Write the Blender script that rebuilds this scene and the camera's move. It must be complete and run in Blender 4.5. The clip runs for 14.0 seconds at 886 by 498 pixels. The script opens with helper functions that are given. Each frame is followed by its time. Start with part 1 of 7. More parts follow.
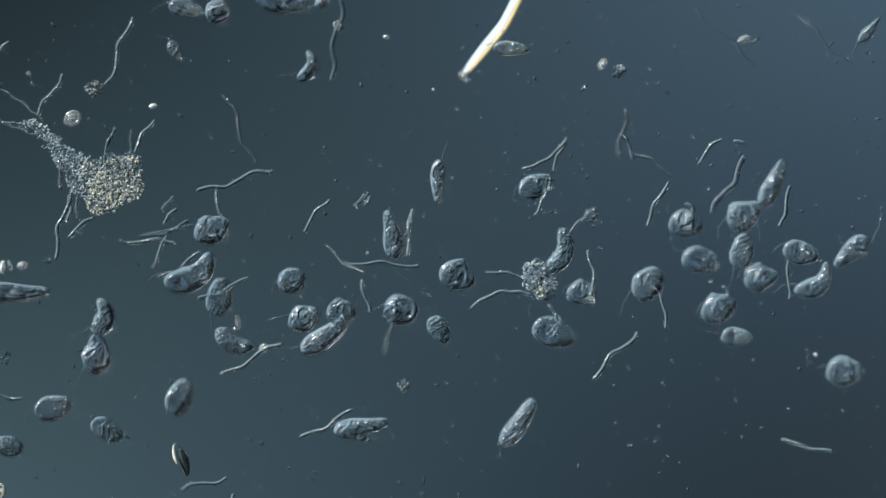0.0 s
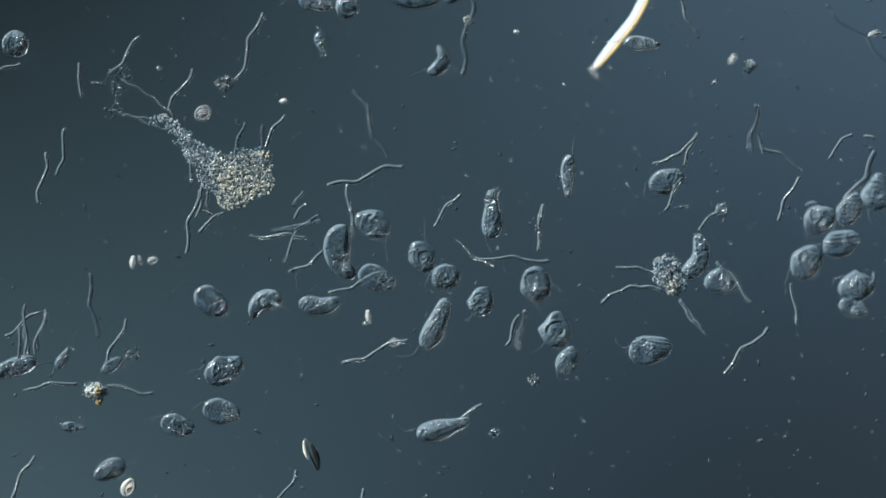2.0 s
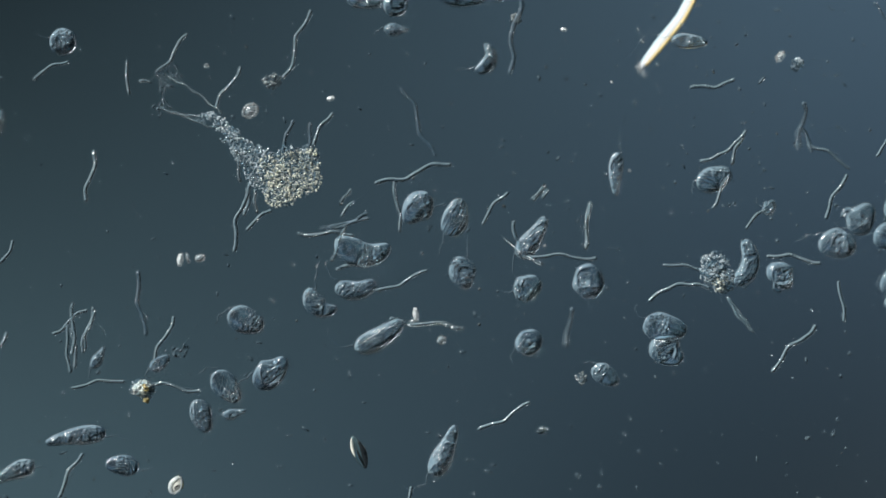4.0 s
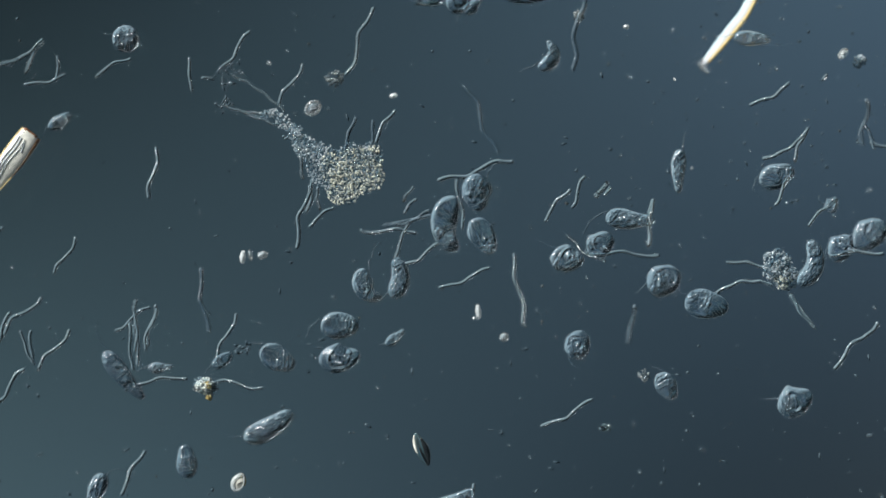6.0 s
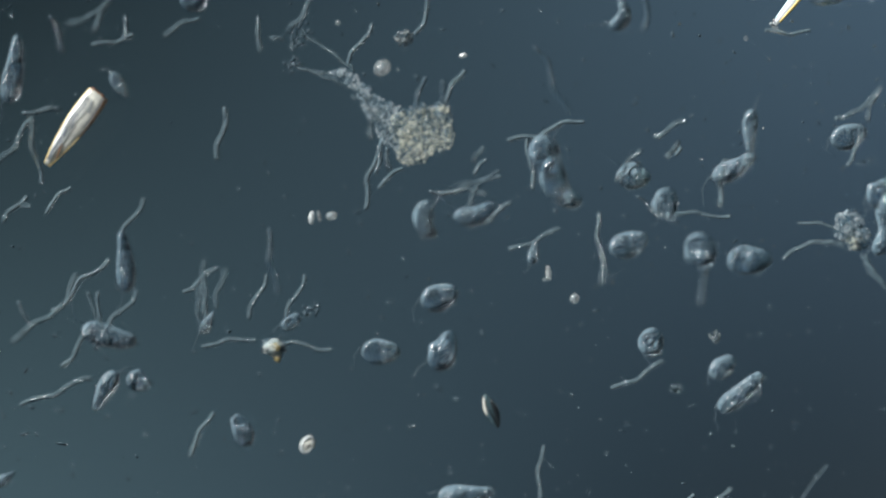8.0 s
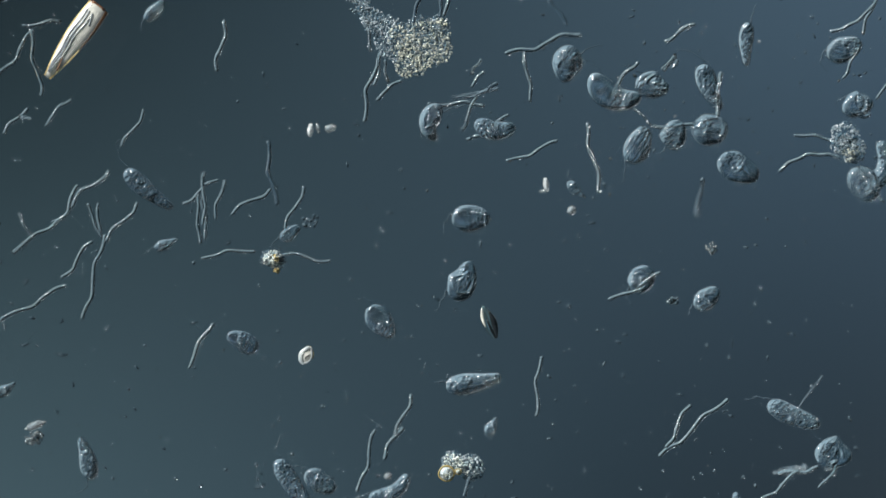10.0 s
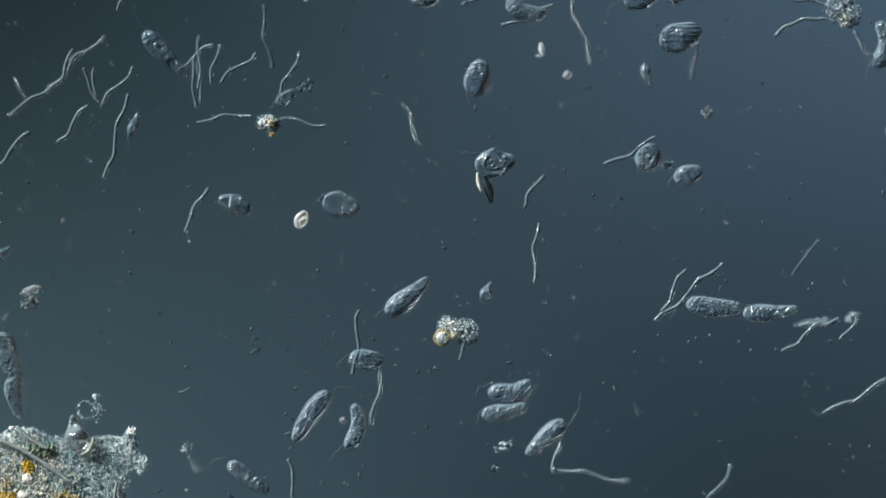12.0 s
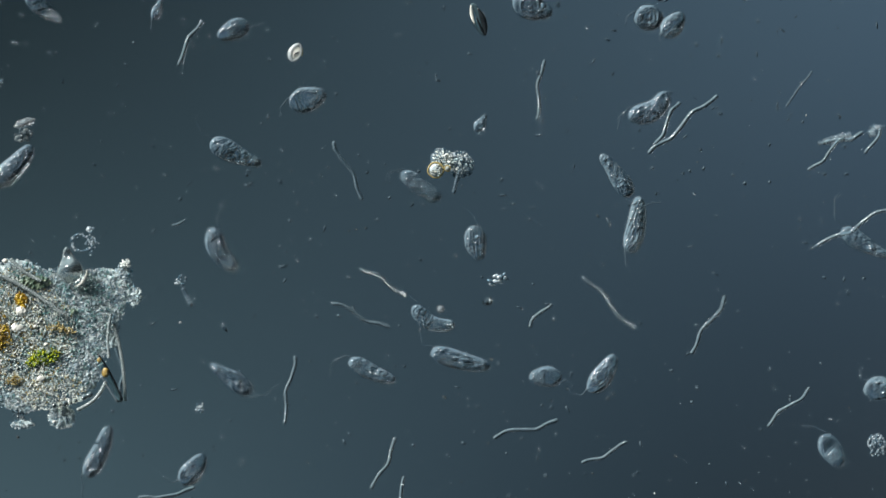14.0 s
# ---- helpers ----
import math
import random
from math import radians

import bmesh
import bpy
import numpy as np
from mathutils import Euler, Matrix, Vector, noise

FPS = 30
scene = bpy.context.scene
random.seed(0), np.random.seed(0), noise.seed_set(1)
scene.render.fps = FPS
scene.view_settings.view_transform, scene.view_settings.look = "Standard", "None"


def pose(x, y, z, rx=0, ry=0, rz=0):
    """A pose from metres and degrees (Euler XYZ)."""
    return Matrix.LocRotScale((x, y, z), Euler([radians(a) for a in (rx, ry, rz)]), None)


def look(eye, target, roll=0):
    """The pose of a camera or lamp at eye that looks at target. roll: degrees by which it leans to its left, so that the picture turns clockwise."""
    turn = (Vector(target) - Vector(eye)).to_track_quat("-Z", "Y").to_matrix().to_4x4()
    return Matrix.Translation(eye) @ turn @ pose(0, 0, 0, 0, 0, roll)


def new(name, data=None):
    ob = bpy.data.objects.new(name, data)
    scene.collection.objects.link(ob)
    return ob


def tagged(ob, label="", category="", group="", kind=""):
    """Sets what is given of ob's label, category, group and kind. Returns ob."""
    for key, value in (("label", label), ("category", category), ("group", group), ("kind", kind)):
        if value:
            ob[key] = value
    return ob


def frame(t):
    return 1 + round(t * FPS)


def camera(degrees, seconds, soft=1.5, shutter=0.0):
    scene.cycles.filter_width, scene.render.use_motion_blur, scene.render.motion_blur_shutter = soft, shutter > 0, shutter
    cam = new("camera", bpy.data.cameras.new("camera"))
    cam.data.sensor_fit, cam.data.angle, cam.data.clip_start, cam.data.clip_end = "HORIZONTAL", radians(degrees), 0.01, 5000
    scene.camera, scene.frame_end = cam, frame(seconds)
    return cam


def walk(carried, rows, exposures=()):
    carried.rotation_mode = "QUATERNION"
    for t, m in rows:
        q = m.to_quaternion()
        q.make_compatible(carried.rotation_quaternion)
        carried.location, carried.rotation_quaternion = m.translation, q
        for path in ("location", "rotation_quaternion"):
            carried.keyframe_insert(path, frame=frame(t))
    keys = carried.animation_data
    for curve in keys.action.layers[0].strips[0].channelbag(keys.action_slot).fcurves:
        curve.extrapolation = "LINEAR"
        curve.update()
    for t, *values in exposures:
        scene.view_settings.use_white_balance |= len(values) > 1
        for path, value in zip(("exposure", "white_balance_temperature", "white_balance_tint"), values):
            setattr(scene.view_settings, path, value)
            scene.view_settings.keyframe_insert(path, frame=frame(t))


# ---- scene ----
# A drop of pond water under a microscope, drawn large: one micrometre of the real thing is one centimetre here.
# ---- camera ----
HEIGHT = 28.702
cam = camera(8, 14.0, soft=1.4, shutter=0.6)
cam.data.dof.use_dof, cam.data.dof.focus_distance, cam.data.dof.aperture_fstop = True, HEIGHT - 0.17, 0.085
walk(cam, [
    (0, pose(0, 0, 28.702)),
    (0.1, pose(-0.007, -0.003, 28.702)),
    (0.2, pose(-0.02, -0.005, 28.702)),
    (0.3, pose(-0.036, -0.008, 28.702)),
    (0.4, pose(-0.092, -0.01, 28.702)),
    (0.5, pose(-0.181, -0.014, 28.702)),
    (0.6, pose(-0.276, -0.015, 28.702)),
    (0.7, pose(-0.304, -0.015, 28.702)),
    (0.9, pose(-0.343, -0.018, 28.702)),
    (1, pose(-0.378, -0.018, 28.702)),
    (1.1, pose(-0.398, -0.019, 28.702)),
    (1.2, pose(-0.443, -0.02, 28.702)),
    (1.3, pose(-0.467, -0.022, 28.702)),
    (1.4, pose(-0.495, -0.023, 28.702)),
    (1.5, pose(-0.518, -0.023, 28.702)),
    (1.6, pose(-0.546, -0.023, 28.702)),
    (1.7, pose(-0.561, -0.023, 28.702)),
    (1.8, pose(-0.577, -0.023, 28.702)),
    (1.9, pose(-0.585, -0.023, 28.702)),
    (2, pose(-0.588, -0.023, 28.702)),
    (2.2, pose(-0.592, -0.024, 28.702)),
    (3.2, pose(-0.719, -0.028, 28.702)),
    (4.3, pose(-0.856, -0.034, 28.702)),
    (4.5, pose(-0.902, -0.034, 28.702)),
    (5, pose(-0.966, -0.038, 28.702)),
    (5.5, pose(-1.037, -0.046, 28.702)),
    (6, pose(-1.085, -0.046, 28.702)),
    (6.5, pose(-1.105, -0.046, 28.702)),
    (6.8, pose(-1.117, -0.046, 28.702)),
    (6.9, pose(-1.128, -0.046, 28.702)),
    (7, pose(-1.203, -0.048, 28.702)),
    (7.1, pose(-1.291, -0.056, 28.702)),
    (7.2, pose(-1.388, -0.066, 28.702)),
    (7.3, pose(-1.394, -0.069, 28.702)),
    (7.4, pose(-1.395, -0.079, 28.702)),
    (7.5, pose(-1.401, -0.122, 28.702)),
    (7.6, pose(-1.401, -0.194, 28.702)),
    (7.8, pose(-1.399, -0.219, 28.618)),
    (8, pose(-1.399, -0.222, 28.530)),
    (8.2, pose(-1.399, -0.224, 28.515)),
    (8.7, pose(-1.398, -0.286, 28.570)),
    (9.5, pose(-1.393, -0.523, 28.680)),
    (10.3, pose(-1.39, -0.638, 28.702)),
    (10.5, pose(-1.39, -0.639, 28.702)),
    (11, pose(-1.39, -0.648, 28.702)),
    (11.1, pose(-1.39, -0.653, 28.702)),
    (11.2, pose(-1.388, -0.668, 28.702)),
    (11.3, pose(-1.385, -0.724, 28.671)),
    (11.4, pose(-1.38, -0.821, 28.643)),
    (11.5, pose(-1.378, -0.929, 28.614)),
    (11.6, pose(-1.375, -1.015, 28.643)),
    (11.7, pose(-1.374, -1.084, 28.671)),
    (11.8, pose(-1.372, -1.148, 28.702)),
    (12, pose(-1.37, -1.23, 28.702)),
    (12.1, pose(-1.367, -1.26, 28.702)),
    (12.2, pose(-1.365, -1.332, 28.702)),
    (12.3, pose(-1.362, -1.411, 28.702)),
    (12.5, pose(-1.357, -1.526, 28.702)),
    (12.6, pose(-1.357, -1.587, 28.702)),
    (12.8, pose(-1.355, -1.645, 28.702)),
    (13, pose(-1.353, -1.679, 28.702)),
    (13.1, pose(-1.352, -1.719, 28.702)),
    (13.2, pose(-1.349, -1.786, 28.702)),
    (13.3, pose(-1.346, -1.867, 28.702)),
    (13.4, pose(-1.343, -1.946, 28.702)),
    (13.5, pose(-1.342, -1.969, 28.702)),
    (13.6, pose(-1.342, -1.974, 28.702)),
    (13.8, pose(-1.342, -1.982, 28.702)),
    (14, pose(-1.342, -1.985, 28.702))])

# ---- light: the soft field of the instrument and an added sun from above ----
SUN_FROM = (-1.0, 0.92, 0.62)
world = bpy.data.worlds.new("field")
scene.world = world
world.use_nodes = True
wn, wl = world.node_tree.nodes, world.node_tree.links
wn.clear()
coords = wn.new("ShaderNodeTexCoord")
split = wn.new("ShaderNodeSeparateXYZ")
wl.new(coords.outputs["Generated"], split.inputs[0])


def world_math(op, a, b):
    node = wn.new("ShaderNodeMath")
    node.operation = op
    for k, v in enumerate((a, b)):
        if isinstance(v, (int, float)):
            node.inputs[k].default_value = v
        else:
            wl.new(v, node.inputs[k])
    return node.outputs[0]


def world_near(v, far):
    return world_math("MAXIMUM", world_math("MINIMUM", v, far), -far)


wx, wy = split.outputs[0], split.outputs[1]
span = world_math("SQRT", world_math("ADD", world_math("MULTIPLY", wx, wx), world_math("MULTIPLY", wy, wy)), 0.0)
middle = world_math("MAXIMUM", world_math("MINIMUM", world_math("SUBTRACT", 2.2, world_math("MULTIPLY", span, 12.0)), 1.0), 0.0)
warm = world_math("ADD", world_math("MULTIPLY", world_math("MULTIPLY", wx, middle), 6.5), 0.5)
tone = wn.new("ShaderNodeValToRGB")
tone.color_ramp.elements[0].position, tone.color_ramp.elements[0].color = 0.0, (0.0431, 0.0743, 0.0887, 1)
tone.color_ramp.elements[1].position, tone.color_ramp.elements[1].color = 1.0, (0.0424, 0.0726, 0.1050, 1)
wl.new(warm, tone.inputs[0])
saddle = world_math("ADD", world_math("MULTIPLY", world_math("MULTIPLY", wx, wy), 195.0), world_math("MULTIPLY", wy, 1.3))
level = world_math("ADD", world_math("MULTIPLY", saddle, middle), 0.835)
# field made brighter to one side, darker to the other, to mimic DIC relief
aside = world_math("SUBTRACT", world_math("MULTIPLY", wx, 0.735), world_math("MULTIPLY", wy, 0.676))
beyond = world_math("SUBTRACT", aside, world_near(aside, 0.08))
dim = world_math("MULTIPLY", world_math("MINIMUM", beyond, 0.0), 11.0)
back, glow = wn.new("ShaderNodeBackground"), wn.new("ShaderNodeBackground")
out, both = wn.new("ShaderNodeOutputWorld"), wn.new("ShaderNodeAddShader")
wl.new(tone.outputs[0], back.inputs["Color"])
wl.new(world_math("MAXIMUM", world_math("ADD", level, dim), 0.08), back.inputs["Strength"])
glow.inputs["Color"].default_value = (0.74, 0.96, 1.05, 1)
below = world_math("MINIMUM", world_math("MAXIMUM", world_math("MULTIPLY", split.outputs[2], -2.0), 0.0), 1.0)
shine = world_math("MINIMUM", world_math("MULTIPLY", world_math("MAXIMUM", beyond, 0.0), 1.7), 0.46)
wl.new(world_math("MULTIPLY", shine, below), glow.inputs["Strength"])
wl.new(back.outputs[0], both.inputs[0])
wl.new(glow.outputs[0], both.inputs[1])
wl.new(both.outputs[0], out.inputs["Surface"])

# no such lamp in the instrument: added from above to brighten opaque things
sun = new("added_top_sun", bpy.data.lights.new("added_top_sun", "SUN"))
sun.data.energy, sun.data.angle, sun.data.color = 8.0, radians(30), (0.97, 1.0, 0.99)
sun.matrix_world = look(SUN_FROM, (0, 0, 0))


# ---- materials ----
def material(name, low, high, rough=0.4, spec=0.5, alpha=1.0, scale=30.0, bump=0.3, bump_scale=90.0, island=0.0, metal=0.0, coat=0.0, ior=1.5, clear=0.0, mottle=0.0):
    """A surface whose colour drifts between low and high, with grain of its own size."""
    m = bpy.data.materials.new(name)
    m.use_nodes = True
    nodes, links = m.node_tree.nodes, m.node_tree.links
    b = nodes["Principled BSDF"]
    b.inputs["Roughness"].default_value, b.inputs["Specular IOR Level"].default_value = rough, spec
    b.inputs["IOR"].default_value, b.inputs["Transmission Weight"].default_value = ior, clear
    b.inputs["Alpha"].default_value, b.inputs["Metallic"].default_value = alpha, metal
    b.inputs["Coat Weight"].default_value, b.inputs["Coat Roughness"].default_value = coat, 0.15
    tc = nodes.new("ShaderNodeTexCoord")
    big, fine = nodes.new("ShaderNodeTexNoise"), nodes.new("ShaderNodeTexNoise")
    big.inputs["Scale"].default_value, big.inputs["Detail"].default_value = scale, 4
    fine.inputs["Scale"].default_value, fine.inputs["Detail"].default_value = bump_scale, 3
    mix = nodes.new("ShaderNodeMix")
    mix.data_type = "RGBA"
    mix.inputs["A"].default_value, mix.inputs["B"].default_value = (*low, 1), (*high, 1)
    links.new(tc.outputs["Object"], big.inputs["Vector"])
    links.new(tc.outputs["Object"], fine.inputs["Vector"])
    factor = big.outputs["Fac"]
    if island > 0:
        geo, ramp = nodes.new("ShaderNodeNewGeometry"), nodes.new("ShaderNodeMath")
        ramp.operation = "POWER"
        links.new(geo.outputs["Random Per Island"], ramp.inputs[0])
        ramp.inputs[1].default_value = island
        factor = ramp.outputs[0]
        if mottle > 0:
            zones, both = nodes.new("ShaderNodeMapRange"), nodes.new("ShaderNodeMath")
            big.inputs["Scale"].default_value = mottle
            zones.inputs["From Min"].default_value, zones.inputs["From Max"].default_value = 0.34, 0.66
            zones.inputs["To Min"].default_value, zones.inputs["To Max"].default_value = 0.45, 1.65
            both.operation, both.use_clamp = "MULTIPLY", True
            links.new(big.outputs["Fac"], zones.inputs["Value"])
            links.new(zones.outputs["Result"], both.inputs[0])
            links.new(factor, both.inputs[1])
            factor = both.outputs[0]
    else:
        spread = nodes.new("ShaderNodeMapRange")
        spread.inputs["From Min"].default_value, spread.inputs["From Max"].default_value = 0.3, 0.7
        links.new(factor, spread.inputs["Value"])
        factor = spread.outputs["Result"]
    links.new(factor, mix.inputs["Factor"])
    links.new(mix.outputs["Result"], b.inputs["Base Color"])
    if bump > 0:
        node = nodes.new("ShaderNodeBump")
        node.inputs["Strength"].default_value, node.inputs["Distance"].default_value = bump, 0.006
        links.new(fine.outputs["Fac"], node.inputs["Height"])
        links.new(node.outputs["Normal"], b.inputs["Normal"])
    return m


GLASS = material("slide_glass", (0.98, 0.99, 0.99), (1.0, 1.0, 1.0), rough=0.0, spec=0.5, scale=1.3, bump=0.0, ior=1.45, clear=1.0)
CELL = material("cell_membrane", (0.80, 0.90, 0.96), (0.93, 0.98, 1.0), rough=0.09, spec=0.05, scale=24, bump=0.0, ior=1.40, clear=0.993)
CELL_DARK = material("cell_membrane_dim", (0.74, 0.84, 0.91), (0.88, 0.94, 0.98), rough=0.09, spec=0.05, scale=22, bump=0.0, ior=1.40, clear=0.993)
RIM = material("halo_edge", (0.9, 0.94, 0.96), (0.97, 0.98, 1.0), rough=0.1, spec=0.05, scale=30, bump=0, ior=1.14, clear=1.0)
FOLD = material("fold", (0.9, 0.94, 0.96), (0.97, 0.98, 1.0), rough=0.15, spec=0.05, scale=30, bump=0.0, ior=1.2, clear=1.0)
GRAIN = material("storage_grain", (0.7, 0.8, 0.85), (1.0, 1.0, 0.98), rough=0.03, spec=0.05, island=1.0, bump=0, ior=1.4, clear=0.98)
WHIP = material("flagellum", (0.9, 0.94, 0.96), (0.97, 0.98, 1.0), rough=0.1, spec=0.05, bump=0, ior=1.16, clear=1.0)
FILAMENT = material("bacterial_sheath", (0.82, 0.88, 0.89), (0.92, 0.97, 0.97), rough=0.05, spec=0.05, scale=40, bump=0.0, ior=1.33, clear=0.98)
FLOATING = material("thin_sheath", (0.9, 0.93, 0.95), (0.97, 0.98, 1.0), rough=0.12, spec=0.05, scale=40, bump=0.1, ior=1.15, clear=1.0)
SPECK = material("speck", (0.5, 0.56, 0.6), (0.95, 0.96, 0.96), rough=0.03, spec=0.05, island=0.8, bump=0, ior=1.26, clear=1.0)
SLIME = material("slime_grain", (0.10, 0.16, 0.20), (0.55, 0.59, 0.58), rough=0.15, spec=0.7, island=1.3, bump=0, ior=1.45, clear=0.6)
BLUISH = material("bluish_grain", (0.13, 0.27, 0.36), (0.90, 0.97, 1.0), rough=0.12, spec=0.5, island=1.3, bump=0, ior=1.45, clear=0.66, mottle=22.0)
WARM_SPECK = material("warm_speck", (0.65, 0.58, 0.52), (0.9, 0.82, 0.76), rough=0.03, spec=0.05, island=1.0, bump=0, ior=1.22, clear=1.0)
PALE_SLIME = material("pale_slime_grain", (0.22, 0.28, 0.29), (0.99, 0.97, 0.80), rough=0.15, spec=0.5, island=1.1, bump=0, ior=1.45, clear=0.36, mottle=22.0)
FLAKE_PALE = material("flake_grain", (0.26, 0.40, 0.44), (1.0, 1.0, 0.92), rough=0.2, spec=0.5, island=0.8, bump=0, ior=1.45, clear=0.24, mottle=14.0)
DETRITUS = material("detritus_grain", (0.12, 0.29, 0.38), (0.96, 1.0, 1.0), rough=0.2, spec=0.5, island=0.8, bump=0, ior=1.45, clear=0.45, mottle=16.0)
THREAD = material("striped_sheath", (0.30, 0.36, 0.36), (0.58, 0.63, 0.61), rough=0.2, spec=0.6, scale=40, bump=0.0, ior=1.4, clear=0.5)
AMBER = material("amber_grain", (0.20, 0.14, 0.03), (0.75, 0.62, 0.30), rough=0.25, spec=0.5, island=1.3, bump=0, ior=1.45, clear=0.3)
TEAL_GRAIN = material("teal_grain", (0.03, 0.16, 0.17), (0.30, 0.58, 0.52), rough=0.2, spec=0.5, island=1.0, bump=0, ior=1.45, clear=0.4)
RUST = material("rust_pigment", (0.16, 0.06, 0.003), (0.62, 0.40, 0.015), rough=0.3, scale=30, bump=0.7, bump_scale=100)
OCHRE = material("ochre_pigment", (0.09, 0.06, 0.012), (0.46, 0.30, 0.07), rough=0.3, scale=34, alpha=0.85, bump=0.7, bump_scale=100)
FELT = material("cream_felt", (0.08, 0.12, 0.10), (0.70, 0.69, 0.56), rough=0.3, scale=30, alpha=0.85, bump=0.9, bump_scale=110)
CLEAR = material("clear_shell", (0.7, 0.76, 0.74), (0.98, 0.98, 0.92), rough=0.06, spec=0.5, scale=40, bump=0.4, bump_scale=50, ior=1.5, clear=0.965)
TEAL = material("teal_shell", (0.45, 0.62, 0.62), (0.75, 0.86, 0.84), rough=0.06, spec=0.5, scale=40, bump=0.2, ior=1.3, clear=0.97)
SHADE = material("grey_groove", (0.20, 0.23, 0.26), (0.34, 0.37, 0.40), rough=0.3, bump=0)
BRILLIANT = material("brilliant_glass", (0.84, 0.88, 0.92), (0.94, 0.95, 0.95), rough=0.25, spec=0.8, scale=8, bump=0)
GREEN = material("chlorophyll", (0.03, 0.12, 0.008), (0.42, 0.46, 0.02), rough=0.4, scale=32, bump=0.5, bump_scale=110)
GREEN_GRAIN = material("chlorophyll_grain", (0.02, 0.14, 0.01), (0.66, 0.66, 0.03), rough=0.2, spec=0.6, island=1.0, bump=0, ior=1.45, clear=0.3)
GOLD_GRAIN = material("gold_grain", (0.20, 0.10, 0.01), (0.85, 0.60, 0.06), rough=0.2, spec=0.6, island=1.0, bump=0, ior=1.45, clear=0.3)
GREEN_DIM = material("faint_chlorophyll", (0.04, 0.10, 0.075), (0.26, 0.32, 0.20), rough=0.3, scale=40, alpha=0.75, bump=0.8, bump_scale=110)
SILICA = material("bright_silica", (0.6, 0.66, 0.68), (0.92, 0.94, 0.92), rough=0.08, spec=0.6, scale=30, bump=0.3, ior=1.45, clear=0.6)
CHIP = material("mineral_chip", (0.6, 0.66, 0.68), (0.97, 0.97, 0.95), rough=0.06, spec=0.8, scale=70, bump=0.3, ior=1.5, clear=0.40)
SILICA_DIM = material("milky_silica", (0.7, 0.76, 0.78), (0.97, 0.98, 0.97), rough=0.06, spec=0.6, scale=26, bump=0.2, ior=1.45, clear=0.86)
YELLOW_EDGE = material("yellow_edge_tint", (0.84, 0.60, 0.20), (0.95, 0.76, 0.36), rough=0.3, bump=0)
BROWN_EDGE = material("brown_girdle", (0.12, 0.045, 0.015), (0.30, 0.14, 0.06), rough=0.3, bump=0)
BLUE_EDGE = material("blue_edge_tint", (0.55, 0.72, 0.80), (0.62, 0.78, 0.84), rough=0.3, bump=0)
MAT = material("detritus_mat", (0.22, 0.32, 0.35), (0.66, 0.72, 0.69), rough=0.4, spec=0.4, scale=30, bump=0.8, bump_scale=120)
CREAM = material("cream_silica", (0.46, 0.46, 0.42), (0.82, 0.79, 0.70), rough=0.22, spec=0.6, scale=22, bump=0.35, bump_scale=26)
JET = material("dark_valve", (0.006, 0.008, 0.010), (0.02, 0.025, 0.028), rough=0.25, spec=0.4, bump=0.1)


# ---- mesh helpers ----
def solid(name, verts, faces, mat, parent=None, label="", smooth=True):
    """One mesh object; a part when it has a parent."""
    me = bpy.data.meshes.new(name)
    me.from_pydata([tuple(v) for v in verts], [], faces)
    me.polygons.foreach_set("use_smooth", [smooth] * len(me.polygons))
    me.materials.append(mat)
    me.update()
    ob = new(name, me)
    if parent is not None:
        ob.parent = parent
    if label:
        tagged(ob, label)
    return ob


def tube(points, wide, high, sides=8):
    """Verts and faces of a closed tube along points, with its half width and half height at each."""
    verts, faces, count = [], [], len(points)
    for i, p in enumerate(points):
        d = points[min(i + 1, count - 1)] - points[max(i - 1, 0)]
        side = Vector((-d.y, d.x, 0))
        side = side.normalized() if side.length > 1e-9 else Vector((0, 1, 0))
        up = d.normalized().cross(side) if d.length > 1e-9 else Vector((0, 0, 1))
        if up.z < 0:
            up = -up
        for j in range(sides):
            a = 2 * math.pi * j / sides
            verts.append(p + side * (wide[i] * math.cos(a)) + up * (high[i] * math.sin(a)))
    for i in range(count - 1):
        for j in range(sides):
            k = (j + 1) % sides
            faces.append((i * sides + j, i * sides + k, (i + 1) * sides + k, (i + 1) * sides + j))
    faces.append(tuple(range(sides - 1, -1, -1)))
    faces.append(tuple((count - 1) * sides + j for j in range(sides)))
    return verts, faces


def ball(c, r, rng, stretch=1.0, angle=0.0, flat=1.0, sides=7, rings=4):
    """Verts and faces of one small uneven grain about c."""
    verts, faces = [Vector((0, 0, -r * flat))], []
    ca, sa = math.cos(angle), math.sin(angle)
    for i in range(1, rings):
        f = math.pi * i / rings - math.pi / 2
        for j in range(sides):
            a = 2 * math.pi * j / sides
            q = r * rng.uniform(0.9, 1.1)
            verts.append(Vector((q * math.cos(f) * math.cos(a) * stretch, q * math.cos(f) * math.sin(a), r * math.sin(f) * flat)))
    verts.append(Vector((0, 0, r * flat)))
    top = len(verts) - 1
    for j in range(sides):
        k = (j + 1) % sides
        faces.append((0, 1 + k, 1 + j))
        for i in range(rings - 2):
            b = 1 + i * sides
            faces.append((b + j, b + k, b + sides + k, b + sides + j))
        b = 1 + (rings - 2) * sides
        faces.append((b + j, b + k, top))
    return [Vector((c[0] + v.x * ca - v.y * sa, c[1] + v.x * sa + v.y * ca, c[2] + v.z)) for v in verts], faces


def joined(pieces):
    verts, faces = [], []
    for v, f in pieces:
        n = len(verts)
        verts += v
        faces += [tuple(i + n for i in q) for q in f]
    return verts, faces


